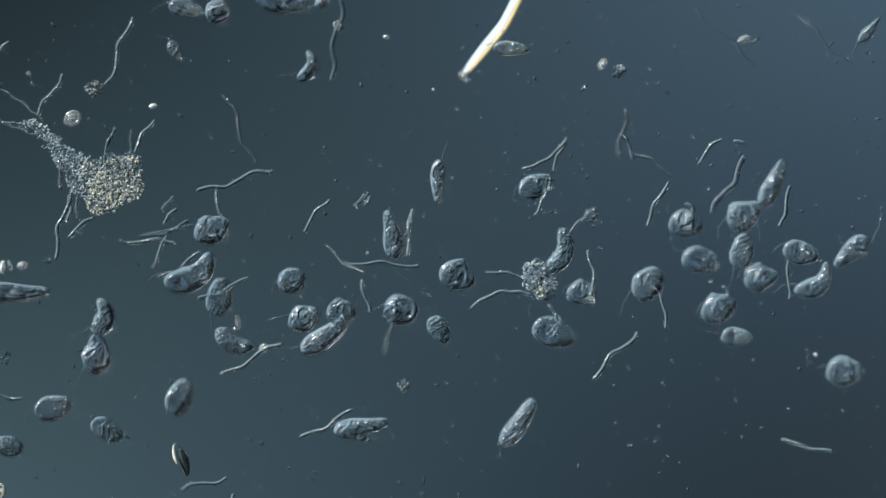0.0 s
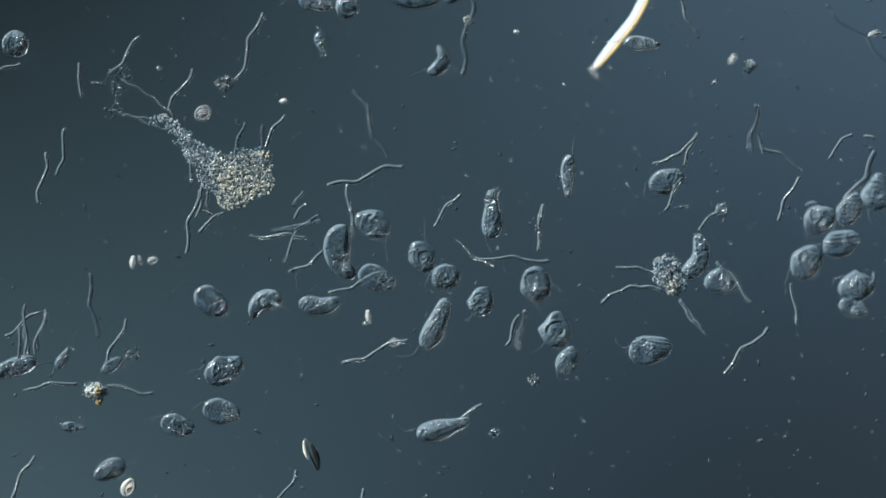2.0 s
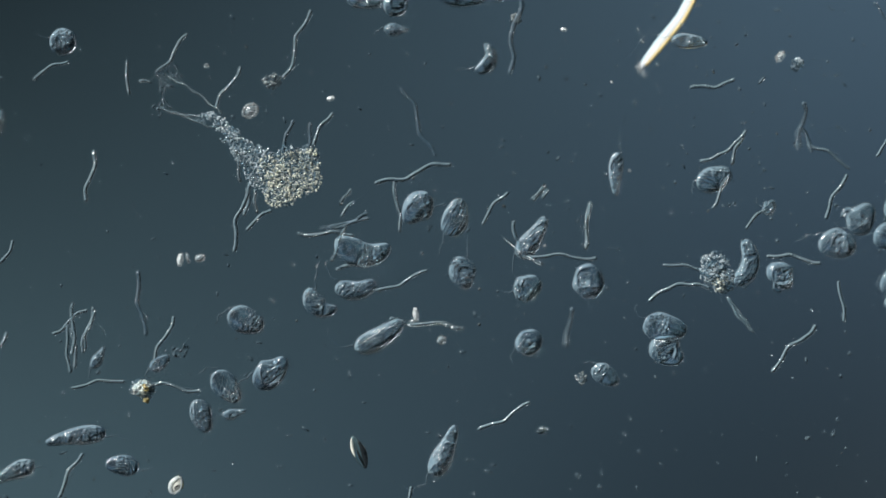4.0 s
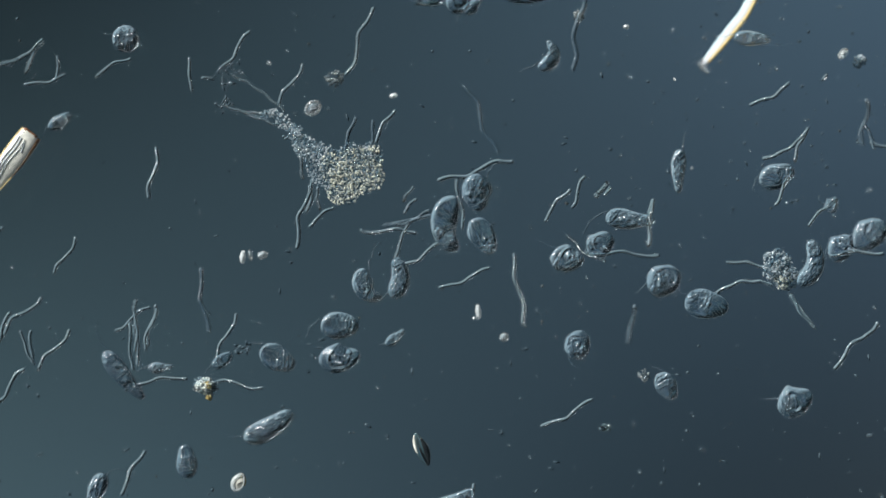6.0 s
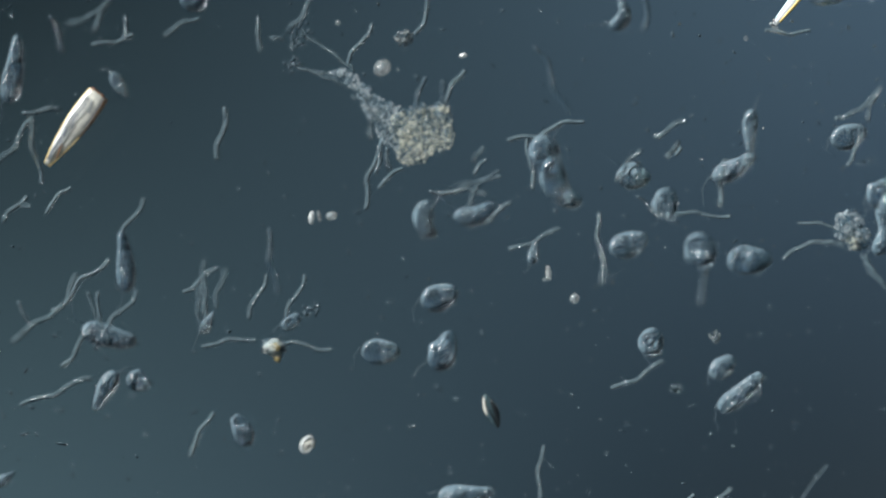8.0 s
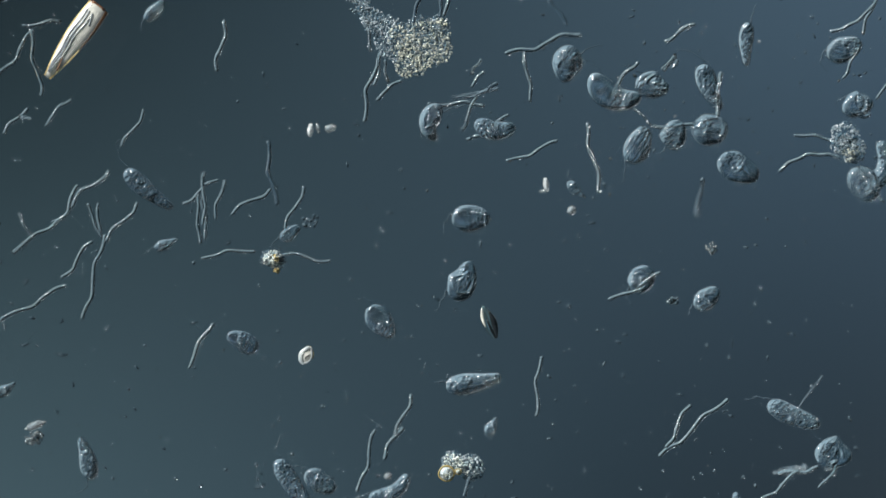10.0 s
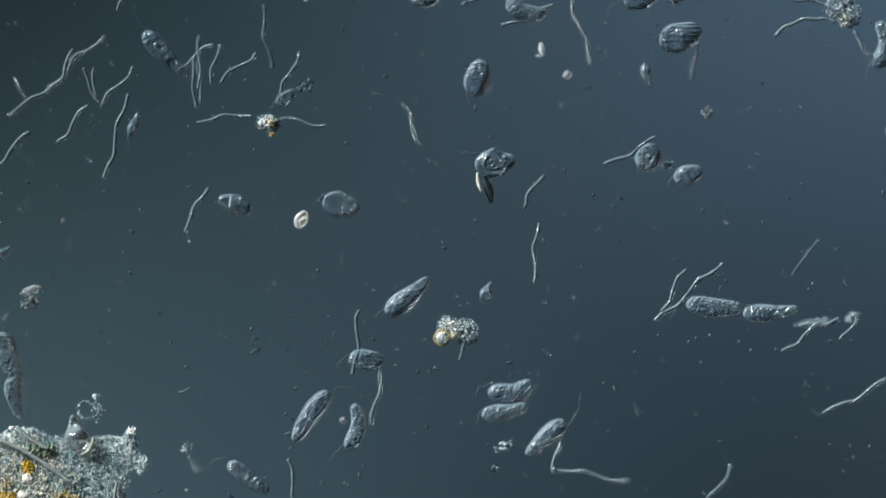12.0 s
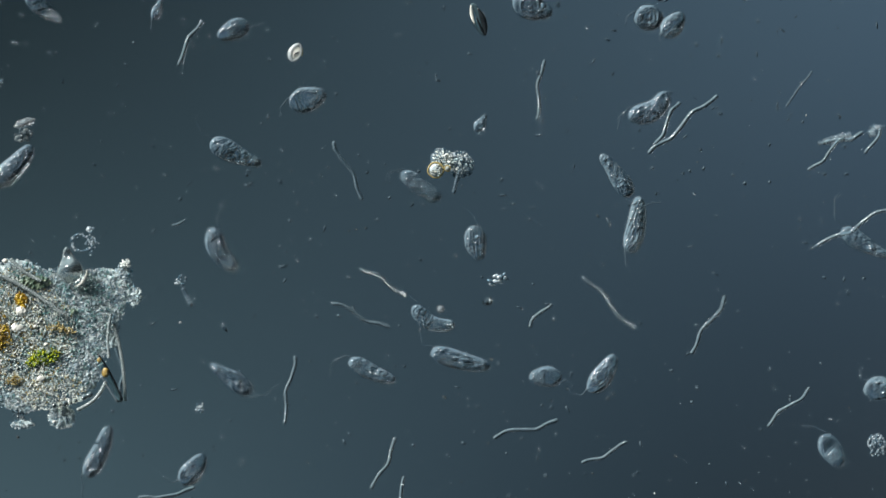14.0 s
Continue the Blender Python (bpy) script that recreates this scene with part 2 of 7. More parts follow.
# ---- the slide ----
def slide():
    x0, x1, y0, y1, d = -30.0, 30.0, -26.0, 20.0, 1.0
    v = [(x, y, z) for z in (-d, 0) for x, y in ((x0, y0), (x1, y0), (x1, y1), (x0, y1))]
    f = [(3, 2, 1, 0), (4, 5, 6, 7), (0, 1, 5, 4), (1, 2, 6, 5), (2, 3, 7, 6), (3, 0, 4, 7)]
    ob = solid("ground", v, f, GLASS, smooth=False)
    tagged(ob, "smooth grey-blue glass microscope slide under the water", "slide", kind="structure")


slide()


# ---- swimming cells ----
class Shape:
    """The outline of a cell: a bent spindle with its own taper and lumps, and the relief of its upper side."""

    def __init__(self, length, width, bend, taper, lump, seed, high=0.5, lift=0.0):
        self.length, self.width, self.bend, self.taper = length, width, bend, taper
        self.lump, self.seed, self.tall, self.lift = lump, seed, width * high, lift
        rng = random.Random(seed * 13 + 1)
        self.waves = [(rng.uniform(2, 11), rng.choice((1, 2, 3)), rng.uniform(0, 6.28), rng.uniform(0.2, 1.0)) for k in range(5)]
        self.hollows = [(rng.uniform(-0.3, 0.3) * length, rng.uniform(-0.3, 0.3) * width, rng.uniform(0.13, 0.27) * width, rng.choice((-1.0, -0.7, 0.5, 0.8))) for k in range(5)]
        self.grains, self.curls, self.comb, self.blunt = [], [], None, 2.3
        mid = self.centre(0.5)
        ends = (self.centre(0.06) + self.centre(0.94)) / 2
        self.shift = (mid + ends) / 2 if bend else Vector((0, 0, 0))

    def centre(self, u):
        if abs(self.bend) < 1e-3:
            return Vector(((u - 0.5) * self.length, 0, 0))
        r, a = self.length / self.bend, (u - 0.5) * self.bend
        return Vector((r * math.sin(a), r * (1 - math.cos(a)), 0))

    def surface(self, u, a, swell=1.0, fine=True):
        """Places for arrays of u along the body and a round it."""
        if abs(self.bend) < 1e-3:
            cx, cy, turn = (u - 0.5) * self.length, 0 * u, 0 * u
        else:
            r, turn = self.length / self.bend, (u - 0.5) * self.bend
            cx, cy = r * np.sin(turn), r * (1 - np.cos(turn))
        g = np.maximum(0.0, 1 - np.abs(2 * u - 1) ** self.blunt) ** 0.5
        f = np.clip((u - 0.3) / 0.55, 0, 1)
        g = g * (1 - self.taper * f * f * (3 - 2 * f))
        k, s = np.cos(a), np.sin(a)
        lumps = sum(w * np.sin(p * u + n * a + h) for p, n, h, w in self.waves) / 2.2
        q = g * swell * (1 + 0.5 * self.lump * lumps)
        reach, rise = np.sign(k) * np.abs(k) ** 0.8, np.sign(s) * np.abs(s) ** 0.92
        y = self.width / 2 * q * reach
        z = self.lift + self.tall * 0.2 + self.tall * np.minimum(1.0, g * 1.15) ** 0.55 * np.where(rise > 0, 0.84, 0.06) * rise
        if fine:
            lx, ly, extra = (u - 0.5) * self.length, k * g * self.width / 2, 0 * u
            for x0, y0, spread, amount in self.hollows:
                extra = extra + self.tall * 0.17 * amount * np.exp(-((lx - x0) ** 2 + (ly - y0) ** 2) / spread ** 2)
            for x0, y0, radius, thick, start, sweep, amount in self.curls:
                far = np.hypot(lx - x0, ly - y0)
                way = np.mod(np.arctan2(ly - y0, lx - x0) - start, 2 * math.pi) / sweep
                held = np.clip(np.minimum(way, 1 - way) * 5, 0, 1)
                extra = extra + amount * held * (np.exp(-((far - radius) / thick) ** 2) - 0.9 * np.exp(-((far - radius + 2 * thick) / thick) ** 2))
            if self.comb:
                lean, pitch, amount = self.comb
                along = (lx * math.cos(lean) + ly * math.sin(lean)) / pitch
                extra = extra + amount * np.sin(2 * math.pi * along + 1.4 * np.sin(along * 0.6 + ly / pitch * 0.4)) * (0.55 + 0.45 * np.sin(along * 0.37 + self.seed))
            if self.grains:
                p = np.array(self.grains)
                far = (lx[..., None] - p[:, 0]) ** 2 + (ly[..., None] - p[:, 1]) ** 2
                extra = extra + (p[:, 3] * np.exp(-far / p[:, 2] ** 2)).max(axis=-1)
            z = z + extra * np.clip(s, 0, 1) ** 0.5
        return cx - np.sin(turn) * y - self.shift.x, cy + np.cos(turn) * y - self.shift.y, z

    def point(self, u, a, swell=1.0):
        return Vector(float(v) for v in self.surface(np.float64(u), np.float64(a), swell, False))

    def body(self, rings=88, upper=76, lower=12):
        u = (1 - np.cos(np.pi * (np.arange(rings + 1) + 0.12) / (rings + 0.24))) / 2
        a = np.concatenate((np.pi * np.arange(upper) / upper, np.pi + np.pi * np.arange(lower) / lower))
        sides = len(a)
        x, y, z = self.surface(*np.broadcast_arrays(u[:, None], a[None, :]))
        verts = np.stack((x, y, np.maximum(z, 0.001)), axis=-1).reshape(-1, 3).tolist()
        faces = []
        for i in range(rings):
            for j in range(sides):
                k = (j + 1) % sides
                faces.append((i * sides + k, (i + 1) * sides + k, (i + 1) * sides + j, i * sides + j))
        faces.append(tuple(range(sides - 1, -1, -1)))
        faces.append(tuple(rings * sides + j for j in range(sides)))
        return verts, faces


def whip(start, heading, length, rng, thick=0.0032):
    """A thin lash that leaves start and curls as it goes."""
    pts, a, p = [], heading, Vector(start)
    curl, swing, n = rng.uniform(-2.4, 2.4), rng.uniform(0.3, 0.9), 26
    for i in range(n):
        pts.append(p.copy())
        a += curl / n + swing * math.sin(i * 0.55 + rng.random() * 0.2) * 0.3
        p = p + Vector((math.cos(a), math.sin(a), 0)) * (length / n)
        p.z = max(thick, p.z - 0.0015)
    return tube(pts, [thick * (1 - 0.55 * i / n) for i in range(n)], [thick * (1 - 0.55 * i / n) for i in range(n)], 6)


STYLE = {  # bend, taper, lumps, granules, where they gather, folds
    "round": (0.0, 0.05, 0.16, 46, (0.45, 0.92), "ring"),
    "oval": (0.35, 0.18, 0.08, 44, (0.3, 0.8), "seams"),
    "bean": (1.9, 0.15, 0.05, 70, (0.15, 0.85), "none"),
    "curl": (2.5, 0.35, 0.16, 60, (0.5, 0.95), "ring"),
    "shoe": (2.4, 0.2, 0.22, 110, (0.4, 0.95), "none"),
    "pear": (0.3, 0.40, 0.05, 66, (0.25, 0.95), "seams"),
    "long": (0.4, 0.20, 0.045, 80, (0.12, 0.88), "seams"),
    "spindle": (0.2, 0.55, 0.10, 18, (0.2, 0.85), "none"),
    "packed": (0.15, 0.2, 0.28, 40, (0.08, 0.92), "seams"),
    "berry": (0.0, 0.0, 0.02, 90, (0.1, 0.9), "none"),
}
LABELS = {
    "round": "rounded translucent grey swimming cell with a curled fold inside",
    "oval": "oval translucent grey swimming cell with fine lengthwise seams",
    "bean": "bent bean-shaped translucent cell packed with bright grains",
    "curl": "curled translucent grey cell with a grainy inner side",
    "shoe": "large horseshoe-curled translucent cell with a grainy end",
    "pear": "pear-shaped translucent cell with a narrow neck and grains",
    "long": "long smooth spindle-shaped translucent cell filled with grains",
    "berry": "round clear cell packed with small grains",
    "packed": "pale cell with a wrinkled, strongly ribbed shell",
    "spindle": "small pale tapered cell gliding over the slide",
}


SWAYING = []  # part, hinge, rest pose, swing, pace, start


def swimmer(kind, length, width, seed, lift=None):
    """One flagellate cell: body, folds, grains and a lash, lying along x."""
    rng = random.Random(seed * 31 + 5)
    bend, taper, lump, grains, zone, folds = STYLE[kind]
    if kind == "round":
        bend, taper = rng.uniform(0.2, 1.5), rng.uniform(0.02, 0.42)
    if kind == "curl":
        length, width = length * 1.45, width * 0.78
    root = tagged(new("flagellate_cell"), LABELS[kind], "cell", "swimming flagellate cells")
    high = 0.27 if kind in ("round", "oval") else 0.42
    skin = CELL if seed % 3 else CELL_DARK
    bend *= rng.uniform(0.8, 1.15)
    if kind in ("long", "bean", "pear"):
        width, length = width * 0.9, length * 1.18
    if kind == "oval":
        length *= 1.06
    if lift is None:
        lift = rng.uniform(0.10, 0.17)
    sh = Shape(length, width, bend, taper, lump, seed + 1, high, lift)
    if folds == "ring":
        for k in range(3):
            sh.curls.append((rng.uniform(-0.12, 0.12) * length, rng.uniform(-0.15, 0.15) * width, width * (0.30, 0.13, 0.22)[k] * rng.uniform(0.85, 1.15), width * rng.uniform(0.035, 0.06), rng.uniform(0, 6.28), rng.uniform(2.2, 4.4), width * 0.035 * (1, 1.2, 0.7)[k]))
    if folds == "seams" or kind == "bean":
        lean = rng.uniform(0.25, 0.6) if seed % 2 else rng.uniform(1.1, 1.45)
        sh.comb = (lean, width * rng.uniform(0.13, 0.19), width * rng.uniform(0.005, 0.012))
    if grains > 30:
        z0 = rng.choice((0.1, 0.3, 0.5, 0.55))
        zone = (z0, z0 + (0.36 if seed % 2 else 0.46))
    if kind in ("long", "bean") and seed % 4:
        grains, zone = int(grains * 1.6), (0.1, 0.9)
    side = rng.uniform(-0.22, 0.22) * width
    coarse = kind in ("long", "bean", "pear", "berry")
    sh.blunt = 2.0 if kind == "berry" else 3.6 if coarse else 2.3
    for k in range(int(grains * (1.7 if coarse else 2.3))):
        u = rng.uniform(0.06, 0.94) if coarse else rng.uniform(*zone)
        size = rng.uniform(0.0042, 0.0078) if coarse else rng.uniform(0.0030, 0.0060)
        sh.grains.append(((u - 0.5) * sh.length, side * (not coarse) + rng.gauss(0, 0.24 if coarse else 0.20) * width, size, size * rng.uniform(0.7, 1.4)))
    body = solid("cell_body", *sh.body(), skin, root)
    if kind in ("round", "curl", "shoe") and seed % 2:
        a0, r = rng.uniform(0, 6.28), width * rng.uniform(0.30, 0.42)
        pts = [Vector((r * math.cos(a0), r * math.sin(a0), lift + sh.tall * 0.3)) + Vector((math.cos(a0 + 0.12 * k), math.sin(a0 + 0.12 * k), 0)) * (width * 0.034 * k) for k in range(12)]
        wide = [width * (0.10 - 0.0042 * k) * (0.6 if k == 11 else 1) for k in range(12)]
        hook = solid("hook", *tube(pts, wide, [w * 0.75 for w in wide], 9), skin, root, "short curved knob on the rim")
        SWAYING.append((hook, Vector((0, 0, 0)), Matrix(), rng.uniform(12, 26), rng.uniform(0.8, 1.6), rng.uniform(0, 6.28)))
    # bright halo line round the cell, added as a thin clear tube
    rim = []
    for k in range(72):
        u = 0.5 - 0.485 * math.cos(2 * math.pi * k / 71)
        p = sh.point(u, 0.0 if k < 36 else math.pi, 1.0)
        rim.append(Vector((p.x, p.y, lift + sh.tall * 0.34)))
    rim.append(rim[0])
    solid("halo_rim", *tube(rim, [0.0030] * 73, [0.0030] * 73, 6), RIM, body, "thin pale edge of the membrane")
    if folds == "ring":
        rad, sweep = 0.3, rng.uniform(2.4, 3.6)
        a0, pts = rng.uniform(0, 6.28), []
        for i in range(22):
            f = a0 + sweep * i / 21
            pts.append(sh.point(0.5 + rad * math.cos(f), math.pi / 2 + rad * 2.6 * math.sin(f), 0.97))
        wide = [width * 0.03 * (0.25 + math.sin(math.pi * (i + 0.5) / 22)) for i in range(22)]
        solid("fold", *tube(pts, wide, [w * 0.7 for w in wide], 8), FOLD, body, "pale curled inner fold")
    if folds == "seams":
        for k in range(5 if kind == "packed" else 2):
            a = math.pi / 2 + (-0.75, 0.8, 0.05, -0.35, 0.4)[k] + rng.uniform(-0.12, 0.12)
            pts = [sh.point(0.14 + 0.7 * i / 21, a + 0.5 * (i / 21 - 0.5), 0.985) for i in range(22)]
            wide = [width * 0.02 * (0.2 + math.sin(math.pi * (i + 0.5) / 22)) for i in range(22)]
            solid("seam", *tube(pts, wide, [w * 0.8 for w in wide], 6), SILICA_DIM if kind == "packed" else FOLD, body, "pale raised lengthwise seam")
    for k in range(2 if kind in ("round", "bean", "long", "pear") else 1):
        u, a = rng.uniform(*zone), math.pi / 2 + rng.uniform(-0.6, 0.6)
        p = sh.point(u, a, 0.9)
        solid("vacuole", *ball(p, width * rng.uniform(0.06, 0.10), rng, 1.25, rng.uniform(0, 3), 0.5, 14, 9), CELL, body, "clear round vacuole")
    pieces = []
    for k in range(grains // 3):
        u, a = rng.uniform(*zone), math.pi / 2 - 2 * side / width + rng.gauss(0.0, 0.35)
        p = sh.point(u, a, 0.995)
        pieces.append(ball(p, rng.uniform(0.0026, 0.0050), rng, rng.uniform(1, 1.5), rng.uniform(0, 3)))
    tagged(solid("granular_patch", *joined(pieces), GRAIN, body, "bright storage grains"), kind="stuff")
    tip = sh.point(0.02, 0)
    ahead = sh.centre(0) - sh.centre(0.05)
    lash = whip(Vector((tip.x, tip.y, lift + sh.tall * 0.35)), math.atan2(ahead.y, ahead.x), length * rng.uniform(0.45, 0.8), rng)
    ob = solid("flagellum", *lash, WHIP, root, "thin pale curling lash")
    SWAYING.append((ob, Vector((tip.x, tip.y, 0)), Matrix(), rng.uniform(7, 15), rng.uniform(4.5, 6), rng.uniform(0, 6.28)))
    return root


c2 = swimmer("round", 0.163, 0.148, 0)
c3 = swimmer("shoe", 0.276, 0.128, 1)
c4 = swimmer("oval", 0.168, 0.122, 2)
c5 = swimmer("bean", 0.163, 0.097, 3)
c6 = swimmer("curl", 0.128, 0.128, 4)
c7 = swimmer("oval", 0.163, 0.128, 5)
c8 = swimmer("round", 0.184, 0.138, 6)
c9 = swimmer("oval", 0.163, 0.117, 7)
c10 = swimmer("oval", 0.148, 0.102, 8)
c30 = swimmer("oval", 0.143, 0.097, 9)
c11 = swimmer("long", 0.214, 0.112, 10)
c12 = swimmer("round", 0.148, 0.128, 11)
c13 = swimmer("round", 0.128, 0.117, 12)
c14 = swimmer("pear", 0.189, 0.107, 13)
c15 = swimmer("round", 0.133, 0.122, 14)
c16 = swimmer("round", 0.158, 0.148, 15, 0.22)
c17 = swimmer("round", 0.163, 0.148, 16)
c18 = swimmer("oval", 0.128, 0.097, 17)
c19 = swimmer("oval", 0.189, 0.138, 18)
c20 = swimmer("pear", 0.214, 0.112, 19)
c21 = swimmer("bean", 0.199, 0.097, 20)
c22 = swimmer("round", 0.133, 0.128, 21)
c23 = swimmer("round", 0.168, 0.138, 22, 0.25)
c24 = swimmer("round", 0.153, 0.138, 23, 0.27)
c25 = swimmer("oval", 0.163, 0.128, 24, 0.24)
c26 = swimmer("oval", 0.153, 0.112, 25, 0.22)
c27 = swimmer("round", 0.173, 0.153, 26, 0.27)
c28 = swimmer("round", 0.158, 0.148, 27, 0.25)
c29 = swimmer("oval", 0.128, 0.092, 28, 0.24)
c34 = swimmer("round", 0.153, 0.138, 29, 0.26)
c35 = swimmer("pear", 0.199, 0.102, 30, 0.24)
c36 = swimmer("oval", 0.158, 0.112, 31, 0.22)
c37 = swimmer("curl", 0.158, 0.128, 32, 0.21)
c38 = swimmer("pear", 0.168, 0.112, 33, 0.23)
c39 = swimmer("round", 0.168, 0.148, 34, 0.30)
c40 = swimmer("pear", 0.265, 0.112, 35)
c41 = swimmer("spindle", 0.112, 0.061, 36)
c42 = swimmer("packed", 0.122, 0.059, 37)
c33 = swimmer("long", 0.219, 0.102, 38)
y2 = swimmer("pear", 0.214, 0.092, 39)
m1 = swimmer("pear", 0.168, 0.092, 40)
m2 = swimmer("round", 0.112, 0.102, 41)
l1 = swimmer("pear", 0.235, 0.097, 42)
k1 = swimmer("spindle", 0.107, 0.051, 43)
s2 = swimmer("spindle", 0.112, 0.051, 44)
b1 = swimmer("long", 0.235, 0.097, 45)
a1 = swimmer("long", 0.194, 0.087, 46)
d1 = swimmer("bean", 0.189, 0.082, 47)
g1 = swimmer("bean", 0.184, 0.107, 48)
h1 = swimmer("long", 0.179, 0.087, 49)
i1 = swimmer("pear", 0.199, 0.097, 50)
j1 = swimmer("oval", 0.138, 0.097, 51)
k2 = swimmer("oval", 0.194, 0.097, 52)
l2 = swimmer("bean", 0.189, 0.102, 53)
n1 = swimmer("pear", 0.189, 0.097, 54)
o1 = swimmer("oval", 0.158, 0.102, 55)
p1 = swimmer("long", 0.214, 0.097, 56)
q3 = swimmer("oval", 0.158, 0.102, 57)
s3 = swimmer("round", 0.143, 0.112, 58)
solid("bead", *ball((0.0153, 0.0561, 0.03), 0.0153, random.Random(3), 1.0, 0, 0.9, 14, 9), SILICA_DIM, d1, "round pale bead stuck to the cell")


# ---- bacterial filaments ----
FIL_COUNT = [0]


def thread(x0, y0, x1, y1, radius, wave, height):
    FIL_COUNT[0] += 1
    rng = random.Random(FIL_COUNT[0])
    radius *= 0.84
    a, b = Vector((x0, y0, 0)), Vector((x1, y1, 0))
    d = b - a
    side = Vector((-d.y, d.x, 0)).normalized()
    n = max(10, int(d.length / 0.0032))
    turns, start = d.length / 0.34 + 0.5, rng.uniform(0, 6.28)
    tilt, away = rng.choice((0.0, 0.04, 0.08, 0.15)), rng.random() < 0.5
    start_up = rng.random()
    pinch, pts, wide = rng.choice((0.05, 0.16, 0.24, 0.30)), [], []
    for i in range(n + 1):
        u = i / n
        w = 0.7 * wave * math.sin(2 * math.pi * turns * u + start) if wave > 0 else -wave * math.sin(math.pi * u) * 1.3
        w += 0.12 * abs(wave) * math.sin(2 * math.pi * 2.3 * u * turns + start * 3)
        up = 0.6 * height * (1 - (1 - u) ** 3) + tilt * (u if away else 1 - u)
        pts.append(a + d * u + side * w + Vector((0, 0, radius + 0.07 + min(0.3, 0.08 * start_up + up))))
        joint = (0.0, 0.85, 1.0, 0.85)[i % 4]
        wide.append(radius * (1 - pinch + pinch * joint) * (1 + 0.06 * math.sin(i * 0.31 + start)) * (0.62 if i in (0, n) else 0.9 if i in (1, n - 1) else 1))
    return tube(pts, wide, wide, 9)


def filament(x0, y0, x1, y1, radius, wave, height):
    floating = height > 0.09
    ob = solid("bacterial_filament", *thread(x0, y0, x1, y1, radius, wave, height), FLOATING if floating else FILAMENT)
    long = math.hypot(x1 - x0, y1 - y0) > 0.16
    label = ("long" if long else "short") + " grey segmented bacterial filament " + ("hanging hazily above the slide" if floating else "lying on the slide")
    return tagged(ob, label, "filament", "bacterial filaments")


def drifting_filament(length):
    return filament(-length / 2, 0, length / 2, 0, 0.0108, 0.014, 0.004)


filament(-1.408, 1.048, -1.515, 0.737, 0.0115, 0.018, 0)
filament(-1.714, 0.788, -1.834, 0.602, 0.0102, 0.013, 0)
filament(-1.306, 0.584, -1.395, 0.436, 0.0102, 0.013, 0)
filament(-1.482, 0.548, -1.528, 0.398, 0.0102, 0.008, 0.1)
filament(-1.395, 0.533, -1.406, 0.423, 0.0089, 0.005, 0.1)
filament(-0.98, 0.696, -0.847, 0.38, 0.0092, 0.02, 0.3)
filament(-0.77, 0.36, -1.107, 0.253, 0.0115, 0.018, 0.04)
filament(-1.222, 0.237, -1.26, 0.166, 0.0089, 0.008, 0)
filament(-1.459, 0.036, -1.204, 0.033, 0.0102, 0.013, 0)
filament(-1.138, 0.099, -1.349, 0.054, 0.0102, 0.01, 0.15)
filament(-1.24, 0.066, -1.306, -0.087, 0.0097, 0.008, 0)
filament(-1.021, 0.27, -0.992, 0.045, 0.0100, 0.01, 0)
filament(-0.515, 0.227, -0.633, 0.084, 0.0102, 0.013, 0)
filament(-0.342, 0.258, -0.388, 0.181, 0.0089, 0.008, 0)
filament(-0.329, 0.237, -0.355, 0.196, 0.0089, 0.005, 0)
filament(-0.143, 0.176, -0.163, -0.036, 0.0102, 0.008, 0)
filament(-0.444, -0.061, -0.107, -0.074, 0.0102, 0.013, 0)
filament(-0.533, 0.008, -0.362, -0.112, 0.0064, 0.015, 0.06)
filament(0.194, -0.099, 0.36, -0.125, 0.0089, 0.01, 0)
filament(0.125, -0.265, 0.398, -0.207, 0.0102, -0.031, 0)
filament(0.469, -0.253, 0.577, -0.385, 0.0102, 0.01, 0)
filament(0.827, 0.628, 0.786, 0.416, 0.0115, 0.015, 0.3)
filament(0.806, 0.518, 0.862, 0.406, 0.0102, 0.008, 0.2)
filament(0.847, 0.446, 1.036, 0.339, 0.0089, 0.015, 0)
filament(1.253, 0.5, 1.143, 0.39, 0.0102, 0.013, 0)
filament(1.311, 0.492, 1.362, 0.472, 0.0097, 0.003, 0)
filament(1.367, 0.411, 1.209, 0.161, 0.0153, 0.018, 0.2)
filament(1.01, 0.304, 0.913, 0.105, 0.0115, 0.013, 0.08)
filament(1.566, 0.283, 1.52, 0.099, 0.0115, 0.01, 0.03)
filament(0.98, -0.176, 1.01, -0.36, 0.0102, 0.008, 0)
filament(0.878, -0.375, 0.671, -0.579, 0.0115, 0.018, 0.08)
filament(1.526, -0.865, 1.75, -0.916, 0.0115, 0.01, 0.05)
filament(-1.089, -0.02, -1.281, -0.135, 0.0102, 0.015, 0)
filament(-0.872, -0.135, -1.102, -0.23, 0.0102, 0.013, 0)
filament(-0.439, 1.227, -0.508, 0.755, 0.0128, 0.02, 0.15)
filament(1.133, 1.069, 1.406, 0.824, 0.0077, 0.018, 0.2)
filament(1.571, 1.079, 1.827, 0.814, 0.0066, 0.018, 0.25)
filament(0.559, 0.5, 0.36, 0.36, 0.0102, -0.02, 0.05)
filament(0.551, 0.487, 0.492, 0.347, 0.0097, 0.01, 0)
filament(0.487, 0.296, 0.411, 0.151, 0.0097, 0.01, 0)
filament(1.554, -0.036, 1.559, -0.227, 0.0102, 0.008, 0.03)
filament(-1.668, 0.27, -1.699, 0.117, 0.0102, 0.01, 0)
filament(-1.689, 0.245, -1.755, -0.043, 0.0115, 0.018, 0.05)
filament(-1.579, 0.143, -1.694, 0.059, 0.0102, 0.01, 0.05)
